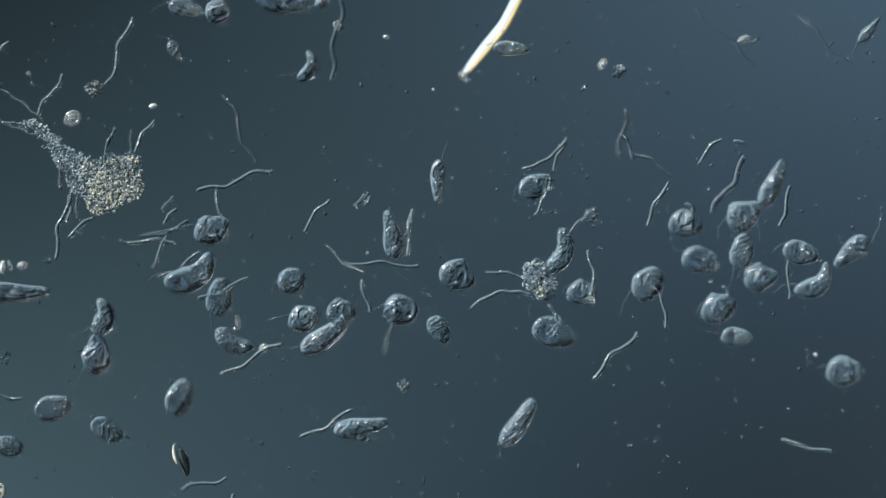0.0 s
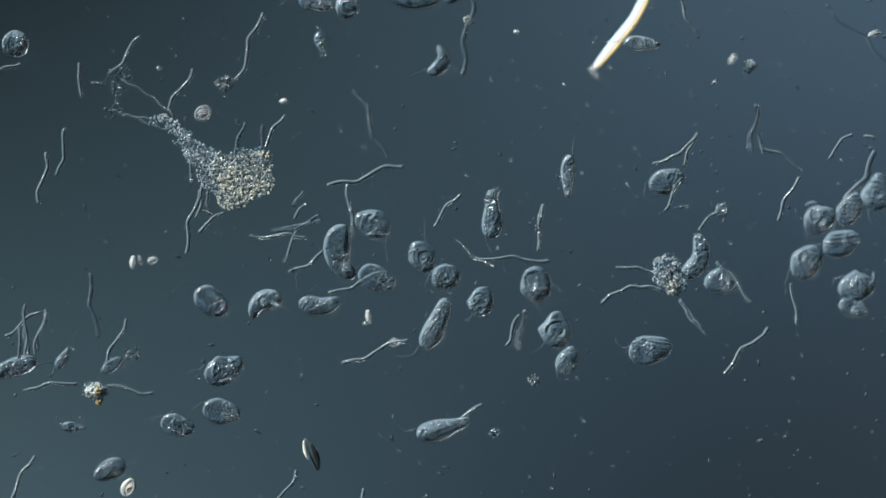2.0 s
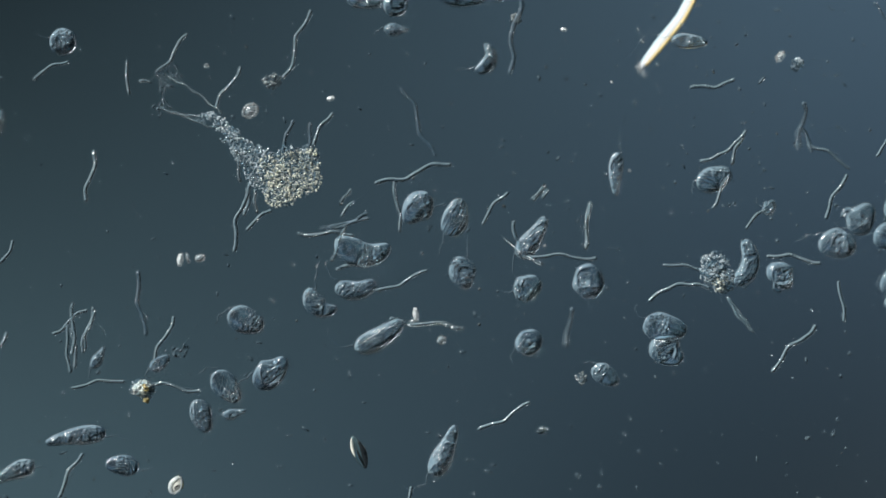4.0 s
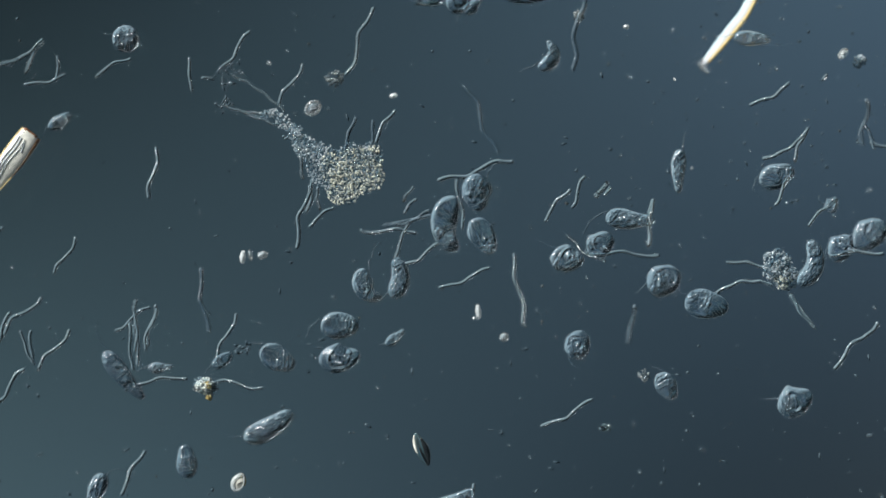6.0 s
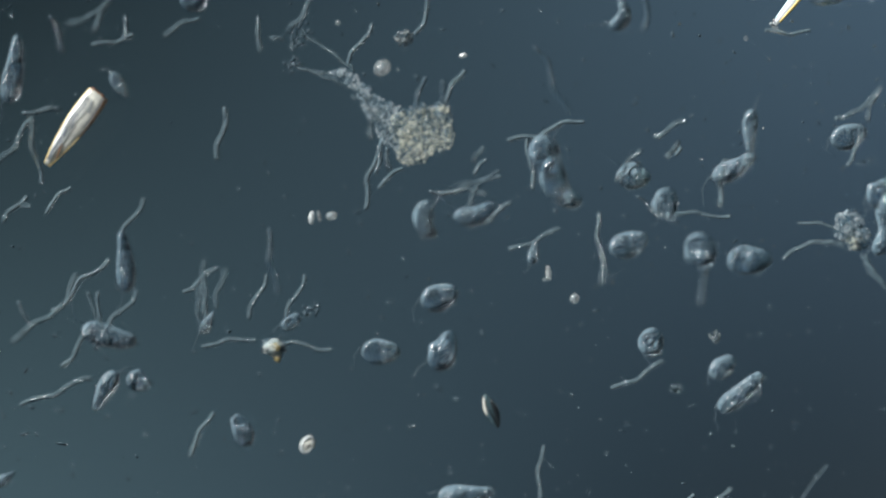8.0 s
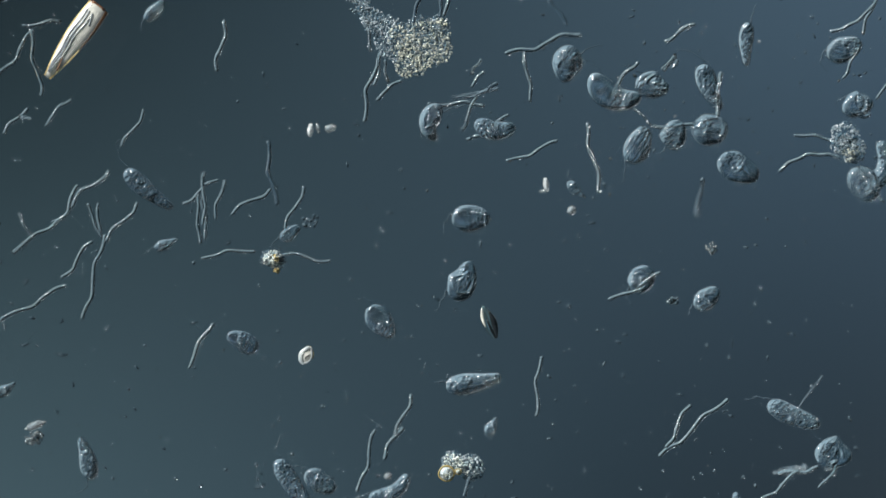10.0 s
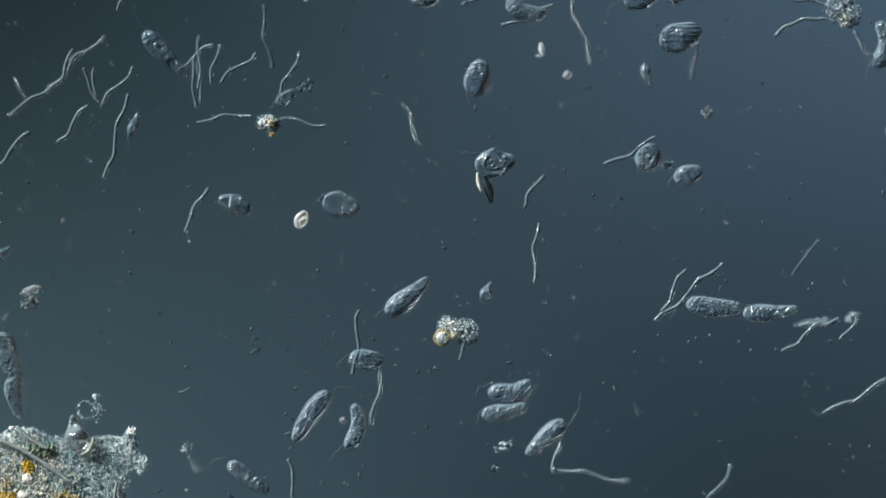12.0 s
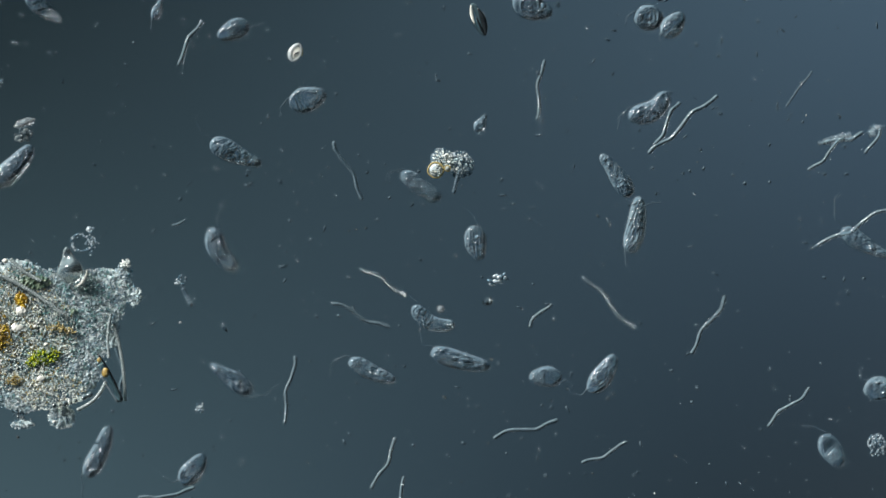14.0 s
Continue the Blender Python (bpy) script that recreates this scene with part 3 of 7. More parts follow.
filament(-1.656, 0.232, -1.638, 0.13, 0.0089, 0.008, 0)
filament(-1.745, 0.436, -1.707, 0.27, 0.0089, 0.01, 0)
filament(0.648, 0.151, 0.561, 0.064, 0.0102, 0.01, 0)
filament(-0.407, -0.73, -0.639, -0.857, 0.0107, 0.015, 0)
filament(-0.351, 0.258, -0.394, 0.189, 0.0089, 0.008, 0)
filament(-1.952, 0.934, -2.084, 0.758, 0.0107, 0.015, 0)
filament(-2.23, 0.816, -2.217, 0.663, 0.0097, 0.005, 0)
filament(-2.173, 0.724, -2.115, 0.719, 0.0089, 0.005, 0.04)
filament(-2.48, -0.653, -2.237, -0.62, 0.0097, 0.013, 0)
filament(-2.11, -0.64, -1.898, -0.676, 0.0097, 0.013, 0)
filament(-2.186, -0.135, -2.143, -0.421, 0.0110, 0.015, 0.14)
filament(-2.015, -0.339, -2.117, -0.556, 0.0102, 0.013, 0.03)
filament(-2.903, -0.26, -3.151, -0.503, 0.0107, 0.023, 0)
filament(-3.023, -0.337, -3.156, -0.541, 0.0102, 0.02, 0)
filament(-3.145, -0.508, -3.324, -0.63, 0.0107, 0.01, 0)
filament(-3.304, -0.459, -3.242, -0.566, 0.0092, 0.005, 0.03)
filament(-2.941, -0.413, -2.946, -0.554, 0.0097, 0.01, 0)
filament(-2.763, -0.413, -2.911, -0.584, 0.0107, 0.015, 0.03)
filament(-2.972, -0.584, -3.107, -0.753, 0.0107, 0.015, 0.03)
filament(-2.462, -0.273, -2.469, -0.508, 0.0102, 0.01, 0)
filament(-2.406, -0.304, -2.564, -0.416, 0.0102, 0.013, 0.03)
filament(-2.375, -0.311, -2.418, -0.482, 0.0102, 0.013, 0)
filament(-2.495, -0.375, -2.487, -0.592, 0.0102, 0.008, 0)
filament(-2.477, -0.388, -2.457, -0.574, 0.0102, 0.008, 0)
filament(-2.517, -1.117, -2.486, -1.036, 0.0066, 0.005, 0)
filament(-2.732, 0.003, -2.839, -0.158, 0.0102, 0.013, 0)
filament(-3.074, 0.059, -3.191, -0.056, 0.0102, 0.013, 0)
filament(-3.268, 0.02, -3.37, -0.099, 0.0102, 0.013, 0)
filament(-3.298, -0.023, -3.247, -0.028, 0.0087, 0.003, 0)
filament(-2.367, 0.411, -2.411, 0.181, 0.0117, 0.015, 0.06)
filament(-2.89, 0.901, -3.069, 0.778, 0.0107, -0.018, 0.08)
filament(-2.89, 0.895, -2.962, 0.747, 0.0102, 0.008, 0.08)
filament(-3.158, 0.824, -3.089, 0.658, 0.0117, 0.008, 0.2)
filament(-2.819, 0.824, -2.824, 0.717, 0.0102, 0.005, 0.06)
filament(-2.967, 0.684, -2.788, 0.735, 0.0107, 0.013, 0)
filament(-2.495, 0.819, -2.648, 0.735, 0.0107, 0.013, 0)
filament(-3.235, 0.365, -3.388, 0.148, 0.0107, 0.018, 0)
filament(-3.247, 0.365, -3.202, 0.071, 0.0107, 0.015, 0)
filament(-3.286, 0.39, -3.107, 0.403, 0.0102, 0.01, 0)
filament(-1.258, 0.11, -1.202, 0.181, 0.0092, -0.008, 0)
filament(-0.14, 0.181, -0.161, -0.031, 0.0102, 0.008, 0)
filament(-1.143, 0.122, -1.321, 0.054, 0.0102, 0.01, 0.12)
filament(-0.112, -1.288, -0.411, -1.559, 0.0117, 0.015, 0.04)
filament(-0.278, -1.321, -0.385, -1.513, 0.0112, 0.013, 0.08)
filament(-0.222, -0.301, -0.258, -0.472, 0.0128, 0.005, 0.25)
filament(-2.434, -0.952, -2.543, -1.151, 0.0112, 0.013, 0.03)
filament(-2.995, -0.416, -2.926, -0.569, 0.0092, 0.008, 0.03)
filament(0.658, -1.804, 0.344, -1.977, 0.0107, 0.015, 0)
filament(-0.071, -2.199, -0.23, -2.452, 0.0112, 0.015, 0.06)
filament(-1.515, -3.015, -1.541, -3.13, 0.0107, 0.005, 0.06)
filament(-2.462, -3.059, -2.717, -3.105, 0.0107, -0.015, 0.05)
filament(-1.256, -1.62, -1.297, -1.732, 0.0115, 0.005, 0.1)
filament(0.316, -1.186, 0.199, -1.344, 0.0061, 0.003, 0.12)
filament(-2.819, -2.327, -2.786, -2.676, 0.0107, 0.018, 0)
filament(-2.564, -1.88, -2.513, -1.86, 0.0077, 0.005, 0)
filament(-2.513, -2.161, -2.474, -2.237, 0.0128, 0.003, 0.1)
f1 = drifting_filament(0.306)
f2 = drifting_filament(0.293)
f3 = drifting_filament(0.242)
f4 = drifting_filament(0.281)
f5 = drifting_filament(0.301)
f6 = drifting_filament(0.319)
f7 = drifting_filament(0.319)
f8 = drifting_filament(0.204)
f9 = drifting_filament(0.217)
f10 = drifting_filament(0.204)
f11 = drifting_filament(0.168)
f12 = drifting_filament(0.153)
f13 = drifting_filament(0.344)
f14 = drifting_filament(0.395)
f15 = drifting_filament(0.209)
f16 = drifting_filament(0.255)
f17 = drifting_filament(0.224)
f20 = drifting_filament(0.242)
f19 = drifting_filament(0.143)
f21 = drifting_filament(0.27)
f18 = drifting_filament(0.25)


def bead_chain(x0, y0, x1, y1, sag, seed, label):
    """A row of touching round bacteria that sags to one side."""
    rng = random.Random(seed)
    a, b = Vector((x0, y0, 0.14)), Vector((x1, y1, 0.14))
    d = b - a
    side = Vector((-d.y, d.x, 0)).normalized()
    beads = []
    for k in range(int(d.length / 0.0098)):
        u = k * 0.0098 / d.length
        p = a + d * u + side * (sag * math.sin(math.pi * u) + 0.004 * math.sin(u * 21 + seed))
        beads.append(ball((p.x, p.y, p.z), rng.uniform(0.0056, 0.0072), rng, rng.uniform(1.0, 1.25), math.atan2(d.y, d.x), 1.0, 10, 6))
    return tagged(solid("bacterial_chain", *joined(beads), FILAMENT), label, "filament", "bacterial filaments")


bead_chain(-1.802, 0.578, -2.052, 0.748, -0.014, 3, "beaded chain of round bacteria at a clump's tip")
bead_chain(-1.86, 0.566, -2.083, 0.606, 0.016, 4, "beaded chain of round bacteria at a clump's tip")
bead_chain(-1.753, 0.49, -1.995, 0.577, 0.006, 5, "beaded chain of round bacteria beside a clump")
bead_chain(-1.735, 0.452, -1.82, 0.462, 0.004, 6, "short beaded bacterial chain beside a clump")
bead_chain(0.48, -0.26, 0.60, -0.42, 0.006, 7, "beaded bacterial chain hanging on a cluster")


# ---- grainy clumps ----
def heap(name, blobs, count, size, mat, label, category, tall=0.05, seed=1, parent=None, rods=0.35, base=0.0, sides=7, rings=4):
    """A pile of grains that fills a few round patches (x, y, rx, ry, lean)."""
    rng = random.Random(seed)
    area = [b[2] * b[3] for b in blobs]
    pieces = []
    for k in range(count):
        x, y, rx, ry, lean = rng.choices(blobs, area)[0]
        r, a = rng.random() ** 0.55, rng.uniform(0, 2 * math.pi)
        r *= 1 + 0.16 * noise.noise(Vector((math.cos(a) * 2 + x * 3, math.sin(a) * 2 + y * 3, seed)))
        px, py = rx * r * math.cos(a), ry * r * math.sin(a)
        c, s = math.cos(lean), math.sin(lean)
        q = size * rng.uniform(0.6, 1.35)
        z = base + q * 0.6 + tall * max(0, 1 - r * r) * rng.uniform(0.15, 1.0)
        pieces.append(ball((x + px * c - py * s, y + px * s + py * c, z), q, rng, 2.0 if rng.random() < rods else 1.1, rng.uniform(0, 3.1), 1.0, sides, rings))
    ob = solid(name, *joined(pieces), mat, parent, label if parent is not None else "")
    if parent is None:
        tagged(ob, label, category)
    else:
        tagged(ob, kind="stuff")
    return ob


def bacterial_clump():
    root = tagged(new("bacterial_clump"), "branching grey-white clump of packed bacterial grains", "clump")
    base = [(-1.477, 0.314, 0.1224, 0.1173, 0.2), (-1.617, 0.329, 0.0867, 0.1071, 0.4), (-1.536, 0.212, 0.0765, 0.0612, 0.0), (-1.699, 0.406, 0.0536, 0.0714, 0.6), (-1.75, 0.477, 0.0383, 0.0561, 0.6), (-1.806, 0.531, 0.0332, 0.0408, 0.5), (-1.867, 0.564, 0.0459, 0.0204, 0.2), (-1.408, 0.385, 0.0510, 0.0510, 0.0), (-1.388, 0.283, 0.0357, 0.0663, 0.0)]
    heap("grain_crust", base, 2700, 0.0034, BLUISH, "packed grey bacterial grains", "", 0.012, 3, root, 0.6, 0.14)
    heap("pale_crust", [(-1.465, 0.304, 0.1150, 0.1100, 0.2), (-1.541, 0.212, 0.0750, 0.0600, 0), (-1.398, 0.398, 0.0306, 0.0306, 0), (-1.58, 0.32, 0.06, 0.07, 0)], 760, 0.0030, PALE_SLIME, "bright cream grains", "", 0.012, 4, root, 0.8, 0.147)


def gold_cluster():
    root = tagged(new("grain_cluster"), "small spiky cluster of pale and golden grains", "clump")
    root.location.z = 0.12
    heap("grain_crust", [(-2.161, -0.658, 0.0561, 0.0357, 0), (-2.135, -0.684, 0.0332, 0.0332, 0)], 190, 0.0043, BLUISH, "pale grains", "", 0.02, 5, root, 0.8)
    heap("pale_crust", [(-2.153, -0.663, 0.034, 0.036, 0.4), (-2.178, -0.668, 0.022, 0.026, 0)], 230, 0.0036, FLAKE_PALE, "cream bright grains", "", 0.03, 16, root, 0.8, 0.014)
    heap("golden_core", [(-2.145, -0.663, 0.0179, 0.0230, 0.4), (-2.14, -0.714, 0.0128, 0.0128, 0)], 56, 0.0030, AMBER, "golden bright grains", "", 0.035, 6, root, 1.0, 0.022)
    cx, cy = -2.156, -0.668
    rng = random.Random(17)
    spikes = []
    for k in range(20):
        a, r0, r1 = rng.uniform(0, 6.28), rng.uniform(0.0102, 0.0230), rng.uniform(0.0408, 0.0638)
        p, q = Vector((cx + r0 * math.cos(a), cy + r0 * math.sin(a), 0.035)), Vector((cx + r1 * math.cos(a + 0.15), cy + r1 * 0.8 * math.sin(a + 0.15), 0.012))
        spikes.append(tube([p.lerp(q, i / 4) for i in range(5)], [0.0038, 0.0043, 0.0041, 0.0033, 0.0015], [0.0038, 0.0043, 0.0041, 0.0033, 0.0015], 6))
    tagged(solid("spikes", *joined(spikes), SLIME, root, "short pale rods sticking out"), kind="stuff")


def agglomerate():
    root = tagged(new("bacterial_clump"), "loose cluster of bright blue-grey bacterial grains", "clump")
    root.location.z = 0.12
    heap("grain_crust", [(0.423, -0.105, 0.0663, 0.0612, 0), (0.462, -0.171, 0.0612, 0.0612, 0), (0.411, -0.145, 0.0561, 0.0510, 0)], 900, 0.0032, BLUISH, "round blue-grey grains", "", 0.03, 7, root, 0.6)
    heap("pale_crust", [(0.449, -0.189, 0.0408, 0.0408, 0)], 90, 0.0036, PALE_SLIME, "white grains", "", 0.04, 8, root)


def twin_cluster():
    root = tagged(new("grain_cluster"), "two-lobed cluster of white grains and an amber ball", "clump")
    root.location.z = 0.12
    heap("grain_crust", [(-1.349, -1.577, 0.0510, 0.0459, 0), (-1.263, -1.605, 0.0612, 0.0612, 0)], 620, 0.0036, BLUISH, "white and grey grains", "", 0.035, 9, root)
    heap("white_crust", [(-1.345, -1.578, 0.046, 0.040, 0), (-1.315, -1.60, 0.03, 0.03, 0)], 190, 0.0034, FLAKE_PALE, "bright white grains", "", 0.03, 10, root, 0.3, 0.02)
    heap("white_crust", [(-1.262, -1.60, 0.050, 0.050, 0)], 50, 0.0034, FLAKE_PALE, "bright white grains", "", 0.03, 15, root, 0.3, 0.02)
    cx, cy = -1.375, -1.63
    rng = random.Random(12)
    solid("pale_ball", *ball((cx, cy, 0.045), 0.031, rng, 1.0, 0.0, 0.6, 22, 14), DETRITUS, root, "smooth pale ball")
    heap("ball_grains", [(cx, cy, 0.027, 0.027, 0)], 34, 0.0040, PALE_SLIME, "pale grains on the ball", "", 0.012, 14, root, 0.2, 0.058)
    for x, y, size, wide in ((cx, cy, 0.0345, 0.0042), (-1.322, -1.622, 0.0125, 0.0034)):
        pts = [Vector((x + size * (1 + 0.06 * math.sin(k * 0.9)) * math.cos(k * 0.2167), y + size * math.sin(k * 0.2167), 0.05)) for k in range(30)]
        rough = [wide * rng.uniform(0.75, 1.25) for k in range(30)]
        solid("amber_ring", *tube(pts, rough, rough, 7), AMBER, root, "amber wall round the pale ball")
    solid("small_ball", *ball((-1.322, -1.622, 0.052), 0.0105, rng, 1.0, 0.0, 0.8, 14, 9), PALE_SLIME, root, "small pale ball")


def debris(x, y, rx, ry, count, size, mat, label, seed):
    heap("debris_clump", [(x, y, rx, ry, 0.3)], 6 + count // 2, size, mat, label, "debris", 0.03, seed, base=0.11)


bacterial_clump()
gold_cluster()
agglomerate()
twin_cluster()
debris(-1.574, 0.722, 0.0408, 0.0357, 110, 0.0059, SLIME, "small grey grainy debris clump on the slide", 21)
debris(0.796, 0.801, 0.0332, 0.0281, 130, 0.0046, BLUISH, "small bright white grainy debris clump", 22)
debris(-0.474, 1.003, 0.0255, 0.0230, 50, 0.0056, SLIME, "tiny grain cluster hanging on a filament", 23)
debris(-2.046, 0.735, 0.0700, 0.0600, 90, 0.0062, SPECK, "scattered dark bacterial dots at a clump's tip", 24)
debris(-1.995, -0.492, 0.0459, 0.0306, 22, 0.0071, SPECK, "scattered dark bacterial dots", 25)
debris(-0.179, -0.62, 0.0230, 0.0332, 46, 0.0054, SLIME, "small upright grey grain heap", 26)
debris(-3.237, -1.474, 0.0408, 0.0332, 90, 0.0059, SLIME, "small round cluster of pale grains", 27)
debris(-1.097, -2.12, 0.0510, 0.0204, 30, 0.0082, BLUISH, "row of bright round berry-like grains", 28)
debris(-1.135, -2.219, 0.0255, 0.0153, 10, 0.0082, SPECK, "few round grey grains stuck together", 29)
debris(-2.439, -2.702, 0.0230, 0.0230, 34, 0.0052, BLUISH, "tiny pale grain rosette", 30)
debris(0.617, -2.87, 0.0459, 0.0510, 230, 0.0048, BLUISH, "blue-grey cluster of bright grains", 31)
debris(-0.351, -0.852, 0.0408, 0.0153, 16, 0.0082, SPECK, "row of small dark round dots", 32)
debris(-2.526, -2.128, 0.0230, 0.0255, 36, 0.0050, BLUISH, "tiny hazy white grain heap", 35)


debris(-2.08, 0.60, 0.045, 0.035, 40, 0.0058, SPECK, "scattered round bacterial dots at a chain's end", 36)


def forked_filament():
    """A branching filament with grains along one arm, drifting slowly."""
    root = tagged(new("bacterial_filament"), "forked grey bacterial filament with a grainy arm", "filament", "bacterial filaments")
    solid("stem", *thread(0.0128, 0.0434, -0.1582, -0.0918, 0.0102, 0.0128, 0.06), FILAMENT, root)
    solid("arm", *thread(-0.0816, 0.0204, 0.1020, 0.0561, 0.0112, 0.0128, 0.0), FILAMENT, root, "arm crusted with grains")
    solid("hook", *thread(0.1786, 0.0714, 0.1071, -0.0408, 0.0102, 0.0128, 0.0), FILAMENT, root, "short hooked branch")
    heap("grain_crust", [(-0.0153, 0.0408, 0.0867, 0.0153, 0.18), (0.1633, 0.0663, 0.0357, 0.0179, 0.5)], 90, 0.0054, BLUISH, "bright grains along the arm", "", 0.02, 33, root, 0.4, 0.006)
    return root


fork = forked_filament()


# ---- the large detritus flake ----
def sheet(name, patches, mat, parent, label, base, rise, relief, step, seed, cut=0.1):
    """A ragged felted sheet that fills round patches (x, y, rx, ry, lean)."""
    x0, x1 = min(b[0] - b[2] for b in patches) - 0.05, max(b[0] + b[2] for b in patches) + 0.05
    y0, y1 = min(b[1] - b[3] for b in patches) - 0.05, max(b[1] + b[3] for b in patches) + 0.05
    verts, index, faces = [], {}, []
    for j in range(int((y1 - y0) / step)):
        for i in range(int((x1 - x0) / step)):
            x, y = x0 + i * step, y0 + j * step
            h = max(1 - ((x - b[0]) / (b[2] * 1.06)) ** 2 - ((y - b[1]) / (b[3] * 1.06)) ** 2 for b in patches)
            if h < -0.6:
                continue
            h += 0.30 * noise.noise(Vector((x * 9, y * 9, seed))) + 0.26 * noise.noise(Vector((x * 30, y * 30, seed + 5)))
            if h > cut:
                index[i, j] = len(verts)
                rough = noise.noise(Vector((x * 82, y * 82, seed))) + 0.7 * noise.noise(Vector((x * 30, y * 30, seed + 2))) + 0.5 * noise.noise(Vector((x * 150, y * 150, seed)))
                verts.append(Vector((x, y, base + rise * min(1, max(0, h)) ** 0.5 + relief * rough)))
    for (i, j), k in index.items():
        if (i + 1, j) in index and (i, j + 1) in index and (i + 1, j + 1) in index:
            faces.append((k, index[i + 1, j], index[i + 1, j + 1], index[i, j + 1]))
    return solid(name, verts, faces, mat, parent, label)


def beaded(x0, y0, x1, y1, radius, pitch, sag, z):
    """A straight-ish thread pinched into short segments."""
    a, b = Vector((x0, y0, z)), Vector((x1, y1, z))
    d = b - a
    side = Vector((-d.y, d.x, 0)).normalized()
    n = max(12, int(d.length / pitch * 4))
    pts = [a + d * (i / n) + side * (sag * math.sin(math.pi * i / n)) for i in range(n + 1)]
    wide = [radius * (0.72 + 0.28 * abs(math.sin(math.pi * i / 4))) for i in range(n + 1)]
    return tube(pts, wide, wide, 8)


def detritus_flake():
    root = tagged(new("detritus_flake"), "large ragged flake of white, green and brown detritus", "detritus")
    root.location.z = 0.09
    patches = [(-3.189, -2.365, 0.3444, 0.3061, 0), (-2.934, -2.25, 0.1531, 0.1378, 0), (-3.265, -2.135, 0.1531, 0.1020, 0), (-2.857, -2.161, 0.1429, 0.0867, -0.3), (-3.01, -2.523, 0.1276, 0.1173, 0), (-3.061, -2.742, 0.0638, 0.0561, 0), (-3.571, -2.416, 0.3316, 0.3061, 0), (-3.24, -2.62, 0.1531, 0.1020, 0), (-2.786, -2.11, 0.0408, 0.0612, 0), (-2.73, -2.199, 0.0230, 0.0357, 0), (-3.24, -2.778, 0.0561, 0.0204, 0)]
    sheet("mat", patches, MAT, root, "grey-olive felted mat of slime", 0.010, 0.022, 0.011, 0.0051, 1)
    left = [(-3.253, -2.365, 0.2551, 0.2679, 0), (-3.265, -2.135, 0.1122, 0.0765, 0), (-3.571, -2.416, 0.3061, 0.2806, 0), (-3.112, -2.62, 0.1531, 0.0918, 0)]
    heap("grain_crust", patches, 17000, 0.0029, DETRITUS, "grey-blue crust of tiny grains", "", 0.012, 41, root, 0.7, 0.026, 5, 3)
    heap("pale_crust", left, 10500, 0.0029, FLAKE_PALE, "cream white grains", "", 0.016, 42, root, 0.6, 0.036, 5, 3)
    heap("olive_crust", left, 1300, 0.0030, AMBER, "yellowish olive grains", "", 0.018, 47, root, 0.6, 0.036, 5, 3)
    heap("teal_crust", patches[:4], 900, 0.0030, TEAL_GRAIN, "blue-green grains", "", 0.018, 48, root, 0.6, 0.034, 5, 3)
    heap("rim_grains", [(-2.714, -2.194, 0.0204, 0.0306, 0), (-2.735, -2.237, 0.0153, 0.0153, 0), (-2.776, -2.059, 0.0230, 0.0255, 0)], 110, 0.0046, FLAKE_PALE, "bright round grains on the rim", "", 0.04, 40, root, 0.2, 0.02)
    sheet("cream_patch", [(-3.253, -2.314, 0.1531, 0.1276, 0), (-3.138, -2.416, 0.1531, 0.0765, 0), (-3.189, -2.574, 0.1531, 0.0765, 0), (-3.495, -2.39, 0.2041, 0.2296, 0)], FELT, root, "cream felted patches among the grains", 0.026, 0.014, 0.004, 0.0045, 3, 0.45)
    sheet("green_patch", [(-3.148, -2.472, 0.0689, 0.0383, 0), (-3.189, -2.492, 0.0357, 0.0230, 0)], GREEN, root, "bright yellow-green chlorophyll patch", 0.036, 0.010, 0.006, 0.0036, 4, 0.10)
    heap("green_grains", [(-3.145, -2.472, 0.066, 0.040, 0), (-3.192, -2.495, 0.038, 0.026, 0), (-3.10, -2.46, 0.03, 0.03, 0)], 150, 0.0032, GREEN_GRAIN, "green and yellow-green grains", "", 0.012, 61, root, 0.5, 0.046)
    sheet("faint_green_patch", [(-3.189, -2.135, 0.0867, 0.0357, 0)], GREEN_DIM, root, "faint blue-green patch", 0.036, 0.02, 0.012, 0.0041, 6, 0.25)
    sheet("rust_patch", [(-3.245, -2.214, 0.0332, 0.0357, 0), (-3.235, -2.24, 0.0179, 0.0128, 0)], RUST, root, "rust-yellow pigment patch", 0.040, 0.014, 0.005, 0.0036, 7, 0.1)
    heap("golden_grains", [(-3.245, -2.214, 0.030, 0.034, 0), (-3.232, -2.245, 0.016, 0.014, 0)], 50, 0.0032, GOLD_GRAIN, "golden brown grains", "", 0.010, 62, root, 0.5, 0.05)
    heap("golden_grains", [(-3.337, -2.378, 0.05, 0.075, 0), (-3.34, -2.30, 0.03, 0.04, 0)], 110, 0.0032, GOLD_GRAIN, "golden brown grains", "", 0.014, 63, root, 0.5, 0.05)
    sheet("rust_patch", [(-3.337, -2.378, 0.0459, 0.0663, 0)], OCHRE, root, "ochre stained patch", 0.034, 0.026, 0.014, 0.0041, 8, 0.2)
    sheet("faint_green_patch", [(-3.005, -2.268, 0.0204, 0.0179, 0)], GREEN_DIM, root, "faint blue-green patch", 0.036, 0.02, 0.012, 0.0041, 16, 0.0)
    heap("ochre_grains", [(-3.278, -2.577, 0.040, 0.020, 0.2)], 60, 0.0031, AMBER, "ochre stained grains", "", 0.010, 65, root, 0.6, 0.048)
    rng = random.Random(4)
